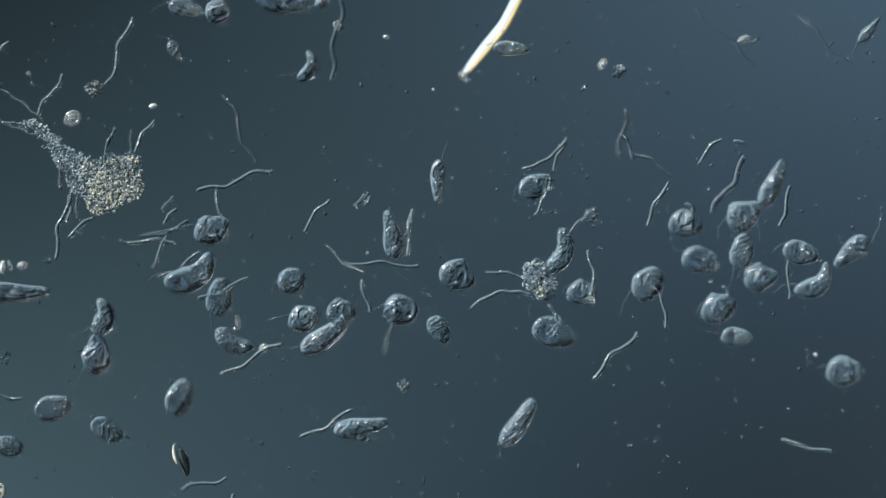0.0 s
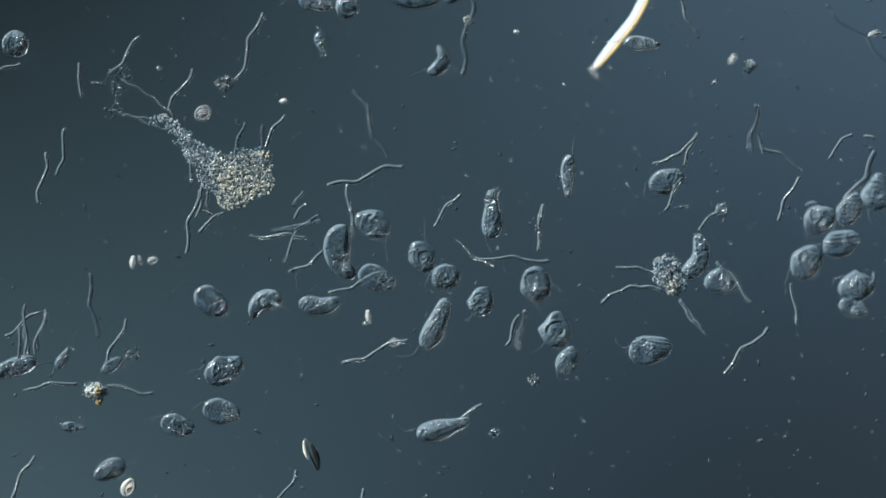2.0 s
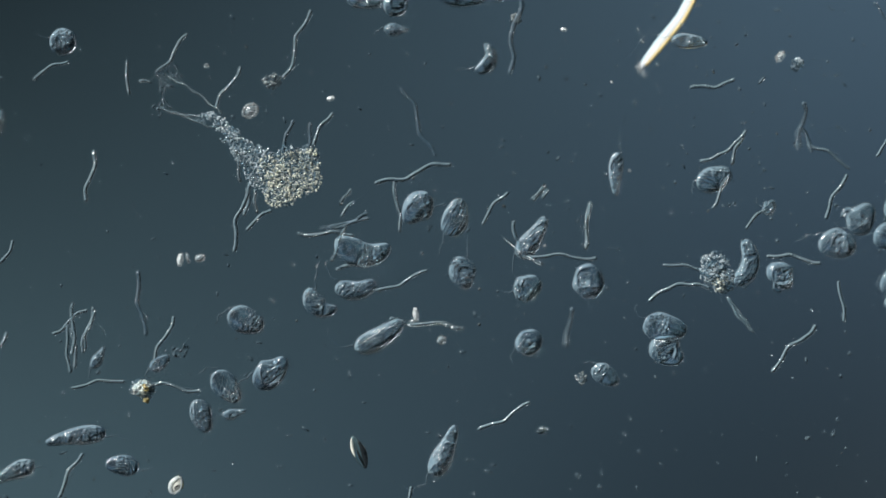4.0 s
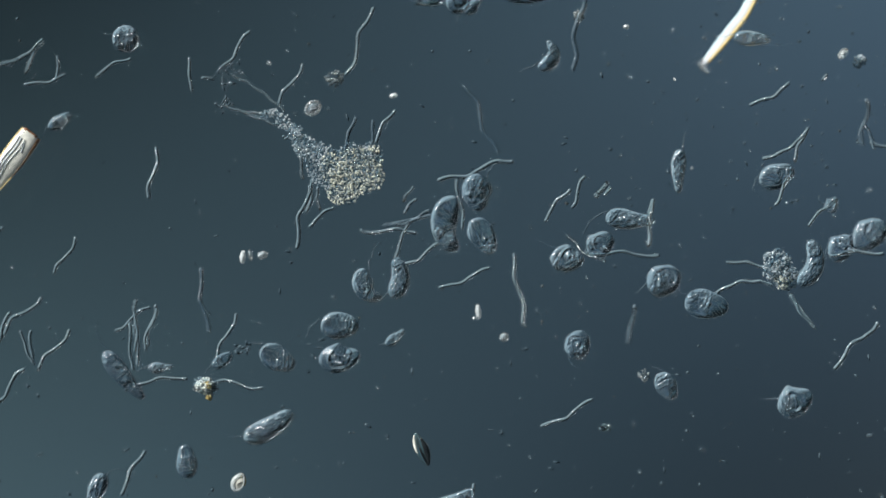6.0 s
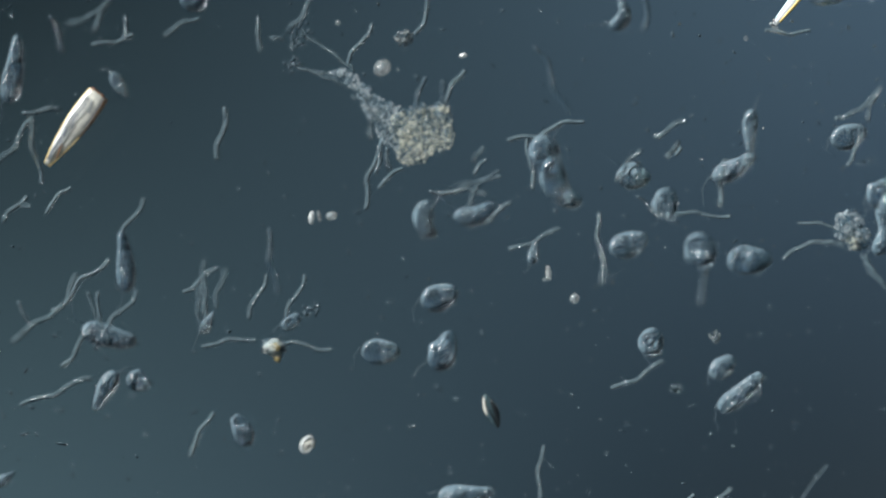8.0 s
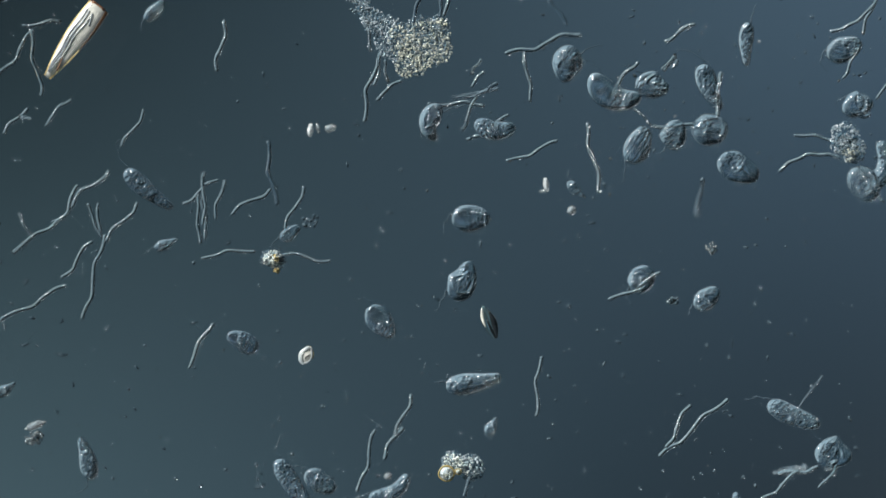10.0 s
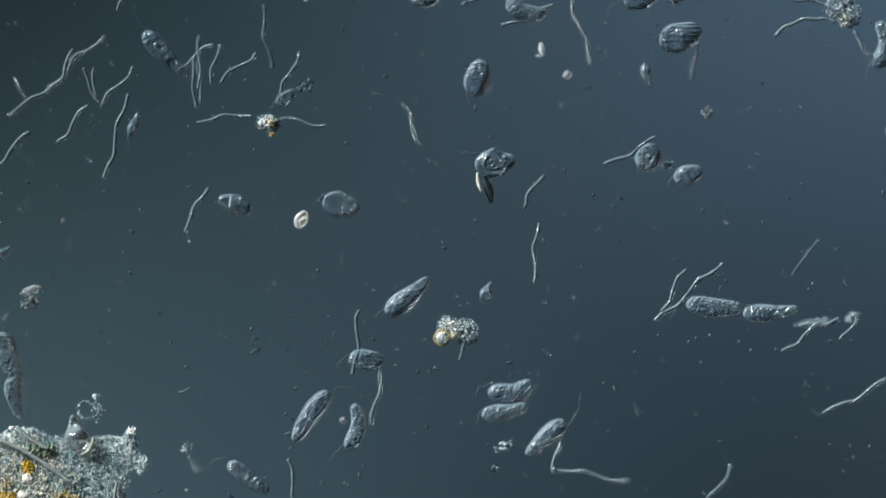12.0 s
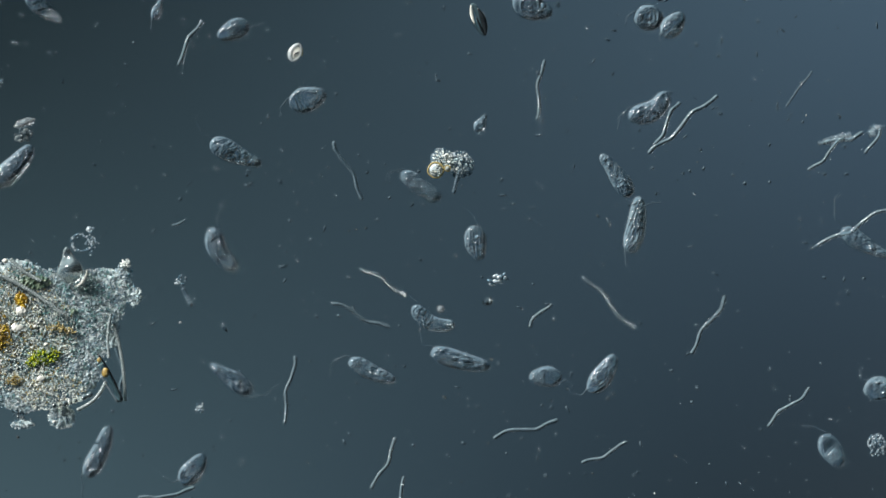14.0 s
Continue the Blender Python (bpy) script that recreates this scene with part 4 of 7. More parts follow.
    for bx, by, r, flat in ((-3.24, -2.263, 0.0306, 0.5), (-3.263, -2.339, 0.0281, 0.5), (-3.153, -2.569, 0.0204, 0.6), (-3.094, -2.765, 0.0128, 0.8), (-3.181, -2.334, 0.0128, 0.7), (-3.133, -2.416, 0.0128, 0.8), (-2.969, -2.62, 0.0102, 0.8), (-3.316, -2.038, 0.0153, 0.7)):
        sheet("white_blob", [(bx, by, r, r * 0.8, 0)], CREAM, root, "smooth milky white blob", 0.038, 0.02 * flat + 0.01, 0.003, 0.0036, 20 * bx, 0.05)
    lens = Shape(0.1684, 0.1224, 0.0, 0.55, 0.1, 91, 0.55)
    ob = solid("shell", *lens.body(30, 24, 8), CLEAR, root, "clear pointed empty shell")
    ax, ay = -3.026, -2.059
    ob.matrix_basis = pose(ax, ay, 0.045, 0, 0, 100)
    arc = []
    for k in range(14):
        f = -0.2 + 1.5 * k / 13
        arc.append(Vector((ax + 0.02 + 0.06 * math.cos(f - 1.3), ay - 0.02 + 0.075 * math.sin(f - 1.3), 0.08)))
    solid("shell_lip", *tube(arc, [0.0075 * math.sin(math.pi * (k + 0.5) / 14) + 0.001 for k in range(14)], [0.008] * 14, 7), CREAM, root, "cream curved lip of the shell")
    for q0, q1, r, sag in (((-3.393, -2.079), (-3.051, -2.281), 0.0107, 0.0153), ((-3.291, -2.028), (-3.153, -2.13), 0.0092, -0.0102)):
        solid("striped_thread", *beaded(*q0, *q1, r, 0.0117, sag, 0.066), THREAD, root, "grey cross-striped thread across the flake")
    solid("sheath_tube", *beaded(-3.105, -2.691, -2.923, -2.638, 0.0143, 0.0230, -0.0077, 0.06), CLEAR, root, "pale segmented tube")
    solid("side_thread", *beaded(-2.992, -2.712, -2.86, -2.582, 0.0102, 0.0179, -0.0204, 0.06), THREAD, root, "thin grey thread")
    solid("rim_thread", *beaded(-2.827, -2.324, -2.776, -2.671, 0.0087, 0.0153, 0.0128, 0.03), THREAD, root, "grey thread along the rim")
    solid("rim_thread", *beaded(-2.839, -2.278, -2.847, -2.477, 0.0077, 0.0153, -0.0102, 0.05), THREAD, root, "grey thread along the rim")
    x0, y0 = -2.908, -2.462
    x1, y1 = -2.796, -2.671
    a, b = Vector((x0, y0, 0.075)), Vector((x1, y1, 0.06))
    side = Vector((-(b - a).y, (b - a).x, 0)).normalized()
    for s, mat, text in ((-1, SILICA_DIM, "pale edge of the needle shell"), (1, JET, "dark blue edge of the needle shell")):
        edge = [a.lerp(b, i / 14) + side * (s * 0.0204 * (0.55 + 0.45 * math.sin(math.pi * (i + 0.6) / 15.2))) for i in range(15)]
        solid("shell_edge", *tube(edge, [0.0041] * 15, [0.008] * 15, 6), mat, root, text)
    plate = [a.lerp(b, i / 14) - Vector((0, 0, 0.008)) for i in range(15)]
    solid("needle_shell", *tube(plate, [0.0191 * (0.5 + 0.5 * math.sin(math.pi * (i + 0.6) / 15.2)) for i in range(15)], [0.006] * 15, 10), TEAL, root, "narrow blue-green needle shell on the rim")
    for bx, by, r in ((-2.89, -2.485, 0.0128), (-2.862, -2.543, 0.0204)):
        sheet("plastid", [(bx, by, r * 0.8, r * 1.1, 0)], OCHRE, root, "brown-gold plastid", 0.078, 0.012, 0.003, 0.0033, 30 * by, 0.05)
    heap("amber_remnant", [(-3.092, -2.338, 0.042, 0.015, 0.1), (-3.041, -2.352, 0.046, 0.017, -0.2)], 85, 0.0031, AMBER, "pale amber sausage-shaped remnant", "", 0.010, 64, root, 0.7, 0.050)
    cx, cy = -2.977, -1.957
    beads = []
    for k in range(34):
        f = 0.4 + 5.0 * k / 33
        beads.append(ball((cx + 0.0383 * math.cos(f) + rng.uniform(-0.0051, 0.0051), cy + 0.0383 * math.sin(f) + rng.uniform(-0.0051, 0.0051), 0.02), rng.uniform(0.0041, 0.0077), rng))
    for k in range(44):
        beads.append(ball((cx + 0.0510 + rng.gauss(0, 0.0128), cy + rng.gauss(0, 0.0204), rng.uniform(0.01, 0.035)), rng.uniform(0.0038, 0.0071), rng))
    beads.append(ball((cx + 0.0383, cy + 0.0612, 0.02), 0.0140, rng, 1, 0, 0.9, 12, 8))
    tagged(solid("bead_loop", *joined(beads), BLUISH, root, "loop of small round beads"), kind="stuff")
    roots = []
    for k in range(70):
        f = rng.random()
        roots.append(ball(((-3.255, -2.702)[0] + rng.gauss(0, 0.0179) + 0.0255 * f, (-3.255, -2.702)[1] - 0.0918 * f + rng.gauss(0, 0.0077), 0.015), rng.uniform(0.0036, 0.0071), rng))
    tagged(solid("trailing_beads", *joined(roots), SLIME, root, "dark trailing beads below the flake"), kind="stuff")


detritus_flake()


# ---- glassy things ----
def crystal_shard():
    """A bent splinter of strongly shining glass."""
    root = tagged(new("glass_splinter"), "bent needle of brilliant white glass with tinted light fringes", "crystal")
    ax, ay = 0.092, 0.788
    bx, by = 0.278, 1.018
    cx, cy = 0.454, 1.37
    a, b, c = Vector((ax, ay, 0)), Vector((bx, by, 0)), Vector((cx, cy, 0))
    pts = [a.lerp(b, i / 12) for i in range(12)] + [b.lerp(c, i / 16) for i in range(17)]
    for k in range(10, 15):
        pts[k] = (pts[k - 1] + pts[k] * 2 + pts[k + 1]) / 4
    half = [(4.2 + 2.4 * min(1, i / 5)) * 0.0026 for i in range(len(pts))]
    pts = [p + Vector((0, 0, 0.01 * (i / len(pts)) ** 0.6)) for i, p in enumerate(pts)]
    lift = Vector((0, 0, 0.012))
    solid("core", *tube([p + lift for p in pts], half, [0.007] * len(pts), 20), BRILLIANT, root)
    # colour fringes of the light, put in as tinted strips on both edges
    right = [p + Vector((0.72 * h, -0.58 * h, 0.0125)) for p, h in zip(pts, half)]
    solid("yellow_rim", *tube(right[1:], [h * 0.55 for h in half[1:]], [0.0066] * (len(pts) - 1), 14), YELLOW_EDGE, root, "yellow fringe along one edge")
    left = [p + Vector((-0.66 * h, 0.52 * h, 0.009)) for p, h in zip(pts, half)]
    solid("blue_rim", *tube(left[1:], [h * 0.45 for h in half[1:]], [0.009] * (len(pts) - 1), 10), BLUE_EDGE, root, "pale blue fringe along one edge")
    rng = random.Random(8)
    bits = [ball((ax + rng.uniform(-0.0128, 0.0204), ay + rng.uniform(-0.0306, 0.0204), 0.02), rng.uniform(0.004, 0.009), rng, 1.7, rng.uniform(0, 3), 1, 6, 4) for k in range(12)]
    tagged(solid("chipped_tip", *joined(bits), SILICA_DIM, root, "white chips at the broken tip"), kind="stuff")


def white_diatom():
    """A boat-shaped shell with a straight end, cracked across."""
    root = tagged(new("diatom_shell"), "large white boat-shaped diatom shell with brown edges", "diatom")
    root.location.z = 0.09
    x0, y0 = -3.176, 0.156
    x1, y1 = -2.946, 0.477
    a, b = Vector((x0, y0, 0)), Vector((x1, y1, 0))
    n = 24
    half = [0.0523 * math.sin(math.pi * (0.07 + 0.62 * i / n)) ** 0.9 for i in range(n + 1)]
    pts = [a.lerp(b, i / n) for i in range(n + 1)]
    solid("valve", *tube([p + Vector((0, 0, 0.028)) for p in pts], half, [0.014 * (h / 0.052) ** 0.5 for h in half], 12), CREAM, root)
    d = (b - a).normalized()
    side = Vector((-d.y, d.x, 0))
    for s, first, mat, thick, text in ((1, 0, YELLOW_EDGE, 0.0033, "thin amber girdle edge"), (-1, 0, YELLOW_EDGE, 0.0033, "thin amber girdle edge"), (-1, 11, BROWN_EDGE, 0.0120, "rust-brown girdle edge")):
        edge = [p + side * (s * h * 0.97) + Vector((0, 0, 0.020)) for p, h in zip(pts, half)][first:]
        count = len(edge)
        wide = [thick * (0.25 + 0.75 * (k / (count - 1)) ** 0.7) if first else thick for k in range(count)]
        solid("girdle", *tube(edge, wide, [0.016] * count, 6), mat, root, text)
    for u, at, lean, reach, mat in ((0.20, -0.45, 24, 0.5, BROWN_EDGE), (0.34, 0.25, 34, 0.6, SHADE), (0.58, 0.3, 26, 0.35, SHADE), (0.82, -0.2, 20, 0.3, SHADE)):
        p, h = a.lerp(b, u), half[int(u * n)]
        crack = [p + side * (h * (at + reach * (k / 6 - 0.5))) + d * (lean * 0.0026 * (k / 6 - 0.5)) + Vector((0, 0, 0.0415)) for k in range(7)]
        solid("crack", *tube(crack, [0.0026] * 7, [0.004] * 7, 5), mat, root, "dark crack across the shell")
    for s, mat, text in ((0.62, SHADE, "grey lengthwise groove"), (0.36, SHADE, "grey lengthwise groove"), (0.05, SILICA, "bright lengthwise rib")):
        line = [a.lerp(b, 0.06 + 0.84 * k / 10) + side * (s * half[int((0.06 + 0.84 * k / 10) * n)] + 0.0038 * math.sin(k * 1.3)) + Vector((0, 0, 0.0425 - 0.008 * s * s)) for k in range(11)]
        solid("rib", *tube(line, [0.0033] * 11, [0.004] * 11, 5), mat, root, text)
    cap = [b + side * (t * 0.0357) + Vector((0, 0, 0.02)) for t in (-1, -0.5, 0, 0.5, 1)]
    solid("end_band", *tube(cap, [0.0077] * 5, [0.022] * 5, 6), BROWN_EDGE, root, "brown band at the straight end")


def split_diatom(x, y, angle):
    """A lens-shaped shell whose lit and shaded edges are coloured white and black."""
    root = tagged(new("diatom_shell"), "lens-shaped diatom shell, light and shade coloured onto its edges", "diatom")
    root.matrix_basis = pose(x, y, 0.11, 0, 0, angle)
    n = 20
    girth = [math.sin(math.pi * (0.03 + 0.94 * i / n)) ** 0.8 for i in range(n + 1)]
    line = [Vector(((i / n - 0.5) * 0.1582, 0, 0.016)) for i in range(n + 1)]
    solid("valve", *tube(line, [0.0306 * g for g in girth], [0.012 * g for g in girth], 12), TEAL, root, "dim grey-green valve")
    # shine and shade of the two edges are put into the colours
    for name, s, first, last, thick, mat, text in (("bright_edge", 0.9, 8, 19, 0.0082, CREAM, "white shining edge"), ("dark_edge", -0.8, 0, 16, 0.0138, JET, "black shaded edge"), ("pale_edge", -1.3, 5, 13, 0.0015, SILICA_DIM, "thin pale line on the far edge"), ("dark_keel", 0.2, 0, 12, 0.0056, JET, "black keel line")):
        pts = [line[i] + Vector((0, s * 0.0255 * girth[i], 0.010)) for i in range(first, last + 1)]
        wide = [thick * (0.2 + math.sin(math.pi * (k + 0.5) / len(pts))) / 1.2 for k in range(len(pts))]
        solid(name, *tube(pts, wide, [w * 0.8 for w in wide], 8), mat, root, text)


def ring_crystal(x, y, lx, ly, angle, mat, label):
    """A small bright lemon-shaped shell with a sunken blue middle."""
    root = tagged(new("oval_shell"), label, "shell")
    root.matrix_basis = pose(x, y, 0.12, 0, 0, angle)
    bright = mat == SILICA
    turns = [2 * math.pi * k / 32 for k in range(33)]
    pts = [Vector((lx * math.cos(a) * (1.12 if bright and math.cos(a) > 0.8 else 1.0), ly * math.sin(a) * (0.7 + 0.3 * abs(math.sin(a))), 0.014)) for a in turns]
    wide = [ly * ((0.36 + 0.2 * math.sin(a)) if bright else 0.3) for a in turns]
    solid("rim", *tube(pts, wide, [0.012] * 33, 8), mat, root, "bright uneven rim")
    rng = random.Random(int(abs(x) * 100))
    solid("valve", *ball((0, 0, 0.010), ly * 0.98, rng, lx / ly, 0, 0.55, 20, 12), CREAM if bright else SILICA_DIM, root, "domed pale valve")
    groove = [Vector((lx * (-0.45 + 0.8 * k / 10), -ly * 0.15 + ly * 0.25 * math.sin(k * 0.5), 0.010 + ly * 0.5)) for k in range(11)]
    solid("groove", *tube(groove, [ly * (0.10 if bright else 0.06) * (0.3 + math.sin(math.pi * (k + 0.5) / 11)) for k in range(11)], [0.004] * 11, 7), JET if bright else SHADE, root, "dark groove along the middle")
    if bright:
        # orange fringe of the light on one side, put in as an amber strip
        arc = [Vector((lx * 1.12 * math.cos(a), ly * 1.2 * math.sin(a), 0.008)) for a in [-1.6 + 2.0 * k / 12 for k in range(13)]]
        solid("warm_edge", *tube(arc, [ly * 0.16] * 13, [0.006] * 13, 6), AMBER, root, "warm orange fringe")
    slit = [Vector((lx * (-0.5 + 0.9 * k / 8), ly * 0.12 * math.sin(k), 0.012)) for k in range(9)]
    solid("inner_ridge", *tube(slit, [ly * 0.09] * 9, [0.006] * 9, 6), mat, root, "pale inner ridge")


def splinter(x, y, length, width, angle, mat, label, tall=0.02):
    """A small angular mineral chip."""
    rng = random.Random(int(abs(x * 97 + y * 31) * 10))
    v, f = ball((0, 0, tall), 1.0, rng, 1, 0, 1, 6, 4)
    v = [Vector((p.x * length / 2, p.y * width / 2, tall + (p.z - tall) * tall)) for p in v]
    ob = solid("mineral_chip", v, f, mat, smooth=False)
    ob.matrix_basis = pose(x, y, 0.09, 0, 0, angle)
    return tagged(ob, label, "chip")


crystal_shard()
white_diatom()
split_diatom(-1.182, -0.949, 112)
ring_crystal(-2.006, -1.102, 0.0357, 0.0230, 65, SILICA, "small brilliant white oval shell with warm fringe")
ring_crystal(-1.671, 0.589, 0.0357, 0.0268, 40, SILICA_DIM, "small pale oval shell with a hollow middle")
splinter(-1.309, 0.645, 0.0408, 0.0255, 10, CHIP, "tiny brilliant white chip on the slide")
splinter(-0.258, 0.957, 0.0332, 0.0230, -10, CHIP, "tiny brilliant white chip on the slide")
splinter(-1.87, 0.793, 0.0281, 0.0230, 0, SILICA_DIM, "tiny pale yellowish chip")
splinter(-1.989, -0.082, 0.0306, 0.0714, -5, CHIP, "narrow brilliant white mineral chip")
splinter(-1.955, -0.074, 0.0204, 0.0561, 15, SILICA_DIM, "thin pale mineral chip beside a bright one")
splinter(-1.899, -0.074, 0.0561, 0.0383, 20, SILICA_DIM, "angular pale mineral chip")
splinter(-0.925, -0.327, 0.0281, 0.0663, 8, CHIP, "small upright white mineral chip")
splinter(-0.935, -0.357, 0.0459, 0.0204, 12, SILICA_DIM, "pale mineral chip base")
splinter(-0.81, -0.444, 0.0459, 0.0434, 30, SILICA_DIM, "small cubic pale mineral chip")
splinter(0.719, 0.834, 0.0714, 0.0434, 55, SILICA_DIM, "hazy pale rounded chip on the slide", 0.05)
splinter(1.357, 0.946, 0.0663, 0.0357, 20, SILICA_DIM, "hazy pale chip on a thread")
splinter(1.681, -0.477, 0.0230, 0.0230, 20, CHIP, "tiny glinting white chip")
splinter(-3.232, -1.416, 0.1020, 0.0459, 20, SILICA_DIM, "pale rounded cell shell on a grain cluster")


# ---- cells that stay in place ----
def resting(kind, x, y, length, width, angle, seed):
    ob = swimmer(kind, length, width, seed)
    ob.matrix_basis = pose(x, y, 0, 0, 0, angle)
    return ob


resting("round", 0.668, 0.161, 0.0663, 0.0663, 40, 85)
resting("curl", -0.61, 0.824, 0.1173, 0.0918, 70, 71)
resting("packed", -1.158, 1.087, 0.1582, 0.0816, -10, 72)
resting("round", -1.018, 1.074, 0.1122, 0.1122, 30, 73)
resting("oval", -0.724, 1.115, 0.2245, 0.1071, -8, 74)
resting("spindle", -0.538, 1.115, 0.0867, 0.0561, 30, 75)
resting("oval", 0.421, 0.286, 0.1582, 0.1173, 20, 76)
resting("pear", -0.023, 0.304, 0.1684, 0.0740, 268, 77)
resting("packed", 0.309, 0.903, 0.1633, 0.0714, -5, 79)
resting("berry", -2.514, 0.901, 0.1224, 0.1224, 0, 80)
resting("oval", -2.08, -0.546, 0.0969, 0.0612, 35, 81)
resting("spindle", -1.171, -1.416, 0.0867, 0.0561, 60, 82)
resting("spindle", 1.921, 0.985, 0.1429, 0.0561, 50, 83)
resting("spindle", -3.36, -1.25, 0.1020, 0.0510, 35, 84)


# ---- specks and stray bacteria, beyond counting ----
def strewn(name, count, small, large, stretch, mat, label, category, seed, deep=0.24):
    rng = random.Random(seed)
    pieces = []
    for k in range(count):
        x, y = rng.uniform(-3.5, 2.1), rng.uniform(-3.2, 1.2)
        if noise.noise(Vector((x * 0.9, y * 0.9, 3.3))) < rng.uniform(-0.6, 0.25) - 0.15:
            continue
        r = small + (large - small) * rng.random() ** 2.5
        pieces.append(ball((x, y, r * 0.7 + deep * rng.random()), r, rng, rng.uniform(*stretch), rng.uniform(0, 3.1), 0.8))
    ob = solid(name, *joined(pieces), mat)
    tagged(ob, label, category, kind="stuff")


strewn("warm_specks", 130, 0.0031, 0.0082, (1.0, 1.5), WARM_SPECK, "tiny brownish specks strewn over the slide", "specks", 57)
strewn("specks", 2000, 0.0032, 0.0088, (1.0, 1.3), SPECK, "tiny round dark and pale specks strewn over the slide", "specks", 51)
strewn("stray_rods", 260, 0.0048, 0.0077, (2.0, 3.6), SPECK, "short rod-shaped bacteria strewn over the slide", "bacteria", 52)
strewn("glints", 9, 0.0041, 0.0077, (1.0, 1.8), SILICA, "tiny glinting mineral grains strewn over the slide", "grains", 53)


def motions():
    walk(c2, [(0, pose(-1.043, 0.099, 0, 0, 0, 20)), (0.5, pose(-0.99, 0.121, 0, 0, 0, 40)), (1, pose(-0.954, 0.094, 0, 0, 0, 90)), (1.5, pose(-0.936, 0.077, 0, 0, 0, 120)), (2, pose(-0.912, 0.082, 0, 0, 0, 150)), (2.2, pose(-0.908, 0.075, 0, 0, 0, 160)), (4.5, pose(-0.917, 0.165, 0, 0, 0, 230)), (5, pose(-0.92, 0.181, 0, 0, 0, 240)), (5.5, pose(-0.915, 0.194, 0, 0, 0, 260)), (6, pose(-0.922, 0.207, 0, 0, 0, 270)), (6.5, pose(-0.931, 0.222, 0, 0, 0, 280)), (7, pose(-0.937, 0.224, 0, 0, 0, 290)), (7.5, pose(-0.921, 0.209, 0, 0, 0, 280)), (8, pose(-0.937, 0.202, 0, 0, 0, 270)), (10.5, pose(-0.783, 0.21, 0, 0, 0, 240)), (11, pose(-0.758, 0.184, 0, 0, 0, 225)), (11.5, pose(-0.776, 0.166, 0, 0, 0, 215)), (14, pose(-0.776, 0.166, 0, 0, 0, 215))])
    walk(c3, [(0, pose(-1.133, -0.105, 0, 0, 0, 30)), (0.5, pose(-1.084, -0.101, 0, 0, 0, 10)), (1, pose(-1.059, -0.122, 0, 0, 0, -30)), (1.5, pose(-1.02, -0.077, 0, 0, 0, -60)), (2, pose(-1.04, -0.041, 0, 0, 0, -80)), (2.2, pose(-1.048, -0.034, 0, 0, 0, -80)), (3.35, pose(-1.114, -0.033, 0, 0, 0, -40)), (4.5, pose(-1.18, -0.032, 0, 0, 0, 0)), (5, pose(-1.142, 0.003, 0, 0, 0, -40)), (5.5, pose(-1.144, 0.054, 0, 0, 0, -60)), (6, pose(-1.057, 0.064, 0, 0, 0, -90)), (6.5, pose(-0.967, 0.071, 0, 0, 0, -80)), (7, pose(-0.937, 0.061, 0, 0, 0, -60)), (7.5, pose(-0.895, 0.028, 0, 0, 0, -70)), (8, pose(-0.869, 0.069, 0, 0, 0, -60)), (10.5, pose(-0.597, 0.103, 0, 0, 0, 0)), (11, pose(-0.597, 0.12, 0, 0, 0, 40)), (11.5, pose(-0.61, 0.12, 0, 0, 0, 60)), (14, pose(-0.61, 0.12, 0, 0, 0, 60))])
    walk(c4, [(0, pose(-1.01, -0.214, 0, 0, 0, 80)), (0.5, pose(-0.982, -0.216, 0, 0, 0, 20)), (1, pose(-0.962, -0.219, 0, 0, 0, 10)), (1.5, pose(-0.916, -0.194, 0, 0, 0, -10)), (2, pose(-0.884, -0.153, 0, 0, 0, -20)), (2.2, pose(-0.888, -0.157, 0, 0, 0, -10)), (3, pose(-0.852, -0.074, 0, 0, 0, 30)), (4.5, pose(-0.726, 0.147, 0, 0, 0, 80)), (5, pose(-0.861, -0.015, 0, 0, 0, 30)), (5.5, pose(-0.912, -0.026, 0, 0, 0, 30)), (5.75, pose(-0.908, -0.006, 0, 0, 0, -15)), (6, pose(-0.904, 0.013, 0, 0, 0, -60)), (6.5, pose(-0.809, -0.005, 0, 0, 0, -15)), (7, pose(-0.703, -0.191, 0, 0, 0, -45)), (7.5, pose(-0.625, -0.255, 0, 0, 0, 30)), (8, pose(-0.568, -0.199, 0, 0, 0, 20)), (10.5, pose(-0.508, -0.134, 0, 0, 0, 70)), (11, pose(-0.495, -0.105, 0, 0, 0, 60)), (11.5, pose(-0.474, -0.084, 0, 0, 0, 30)), (14, pose(-0.474, -0.084, 0, 0, 0, 30))])
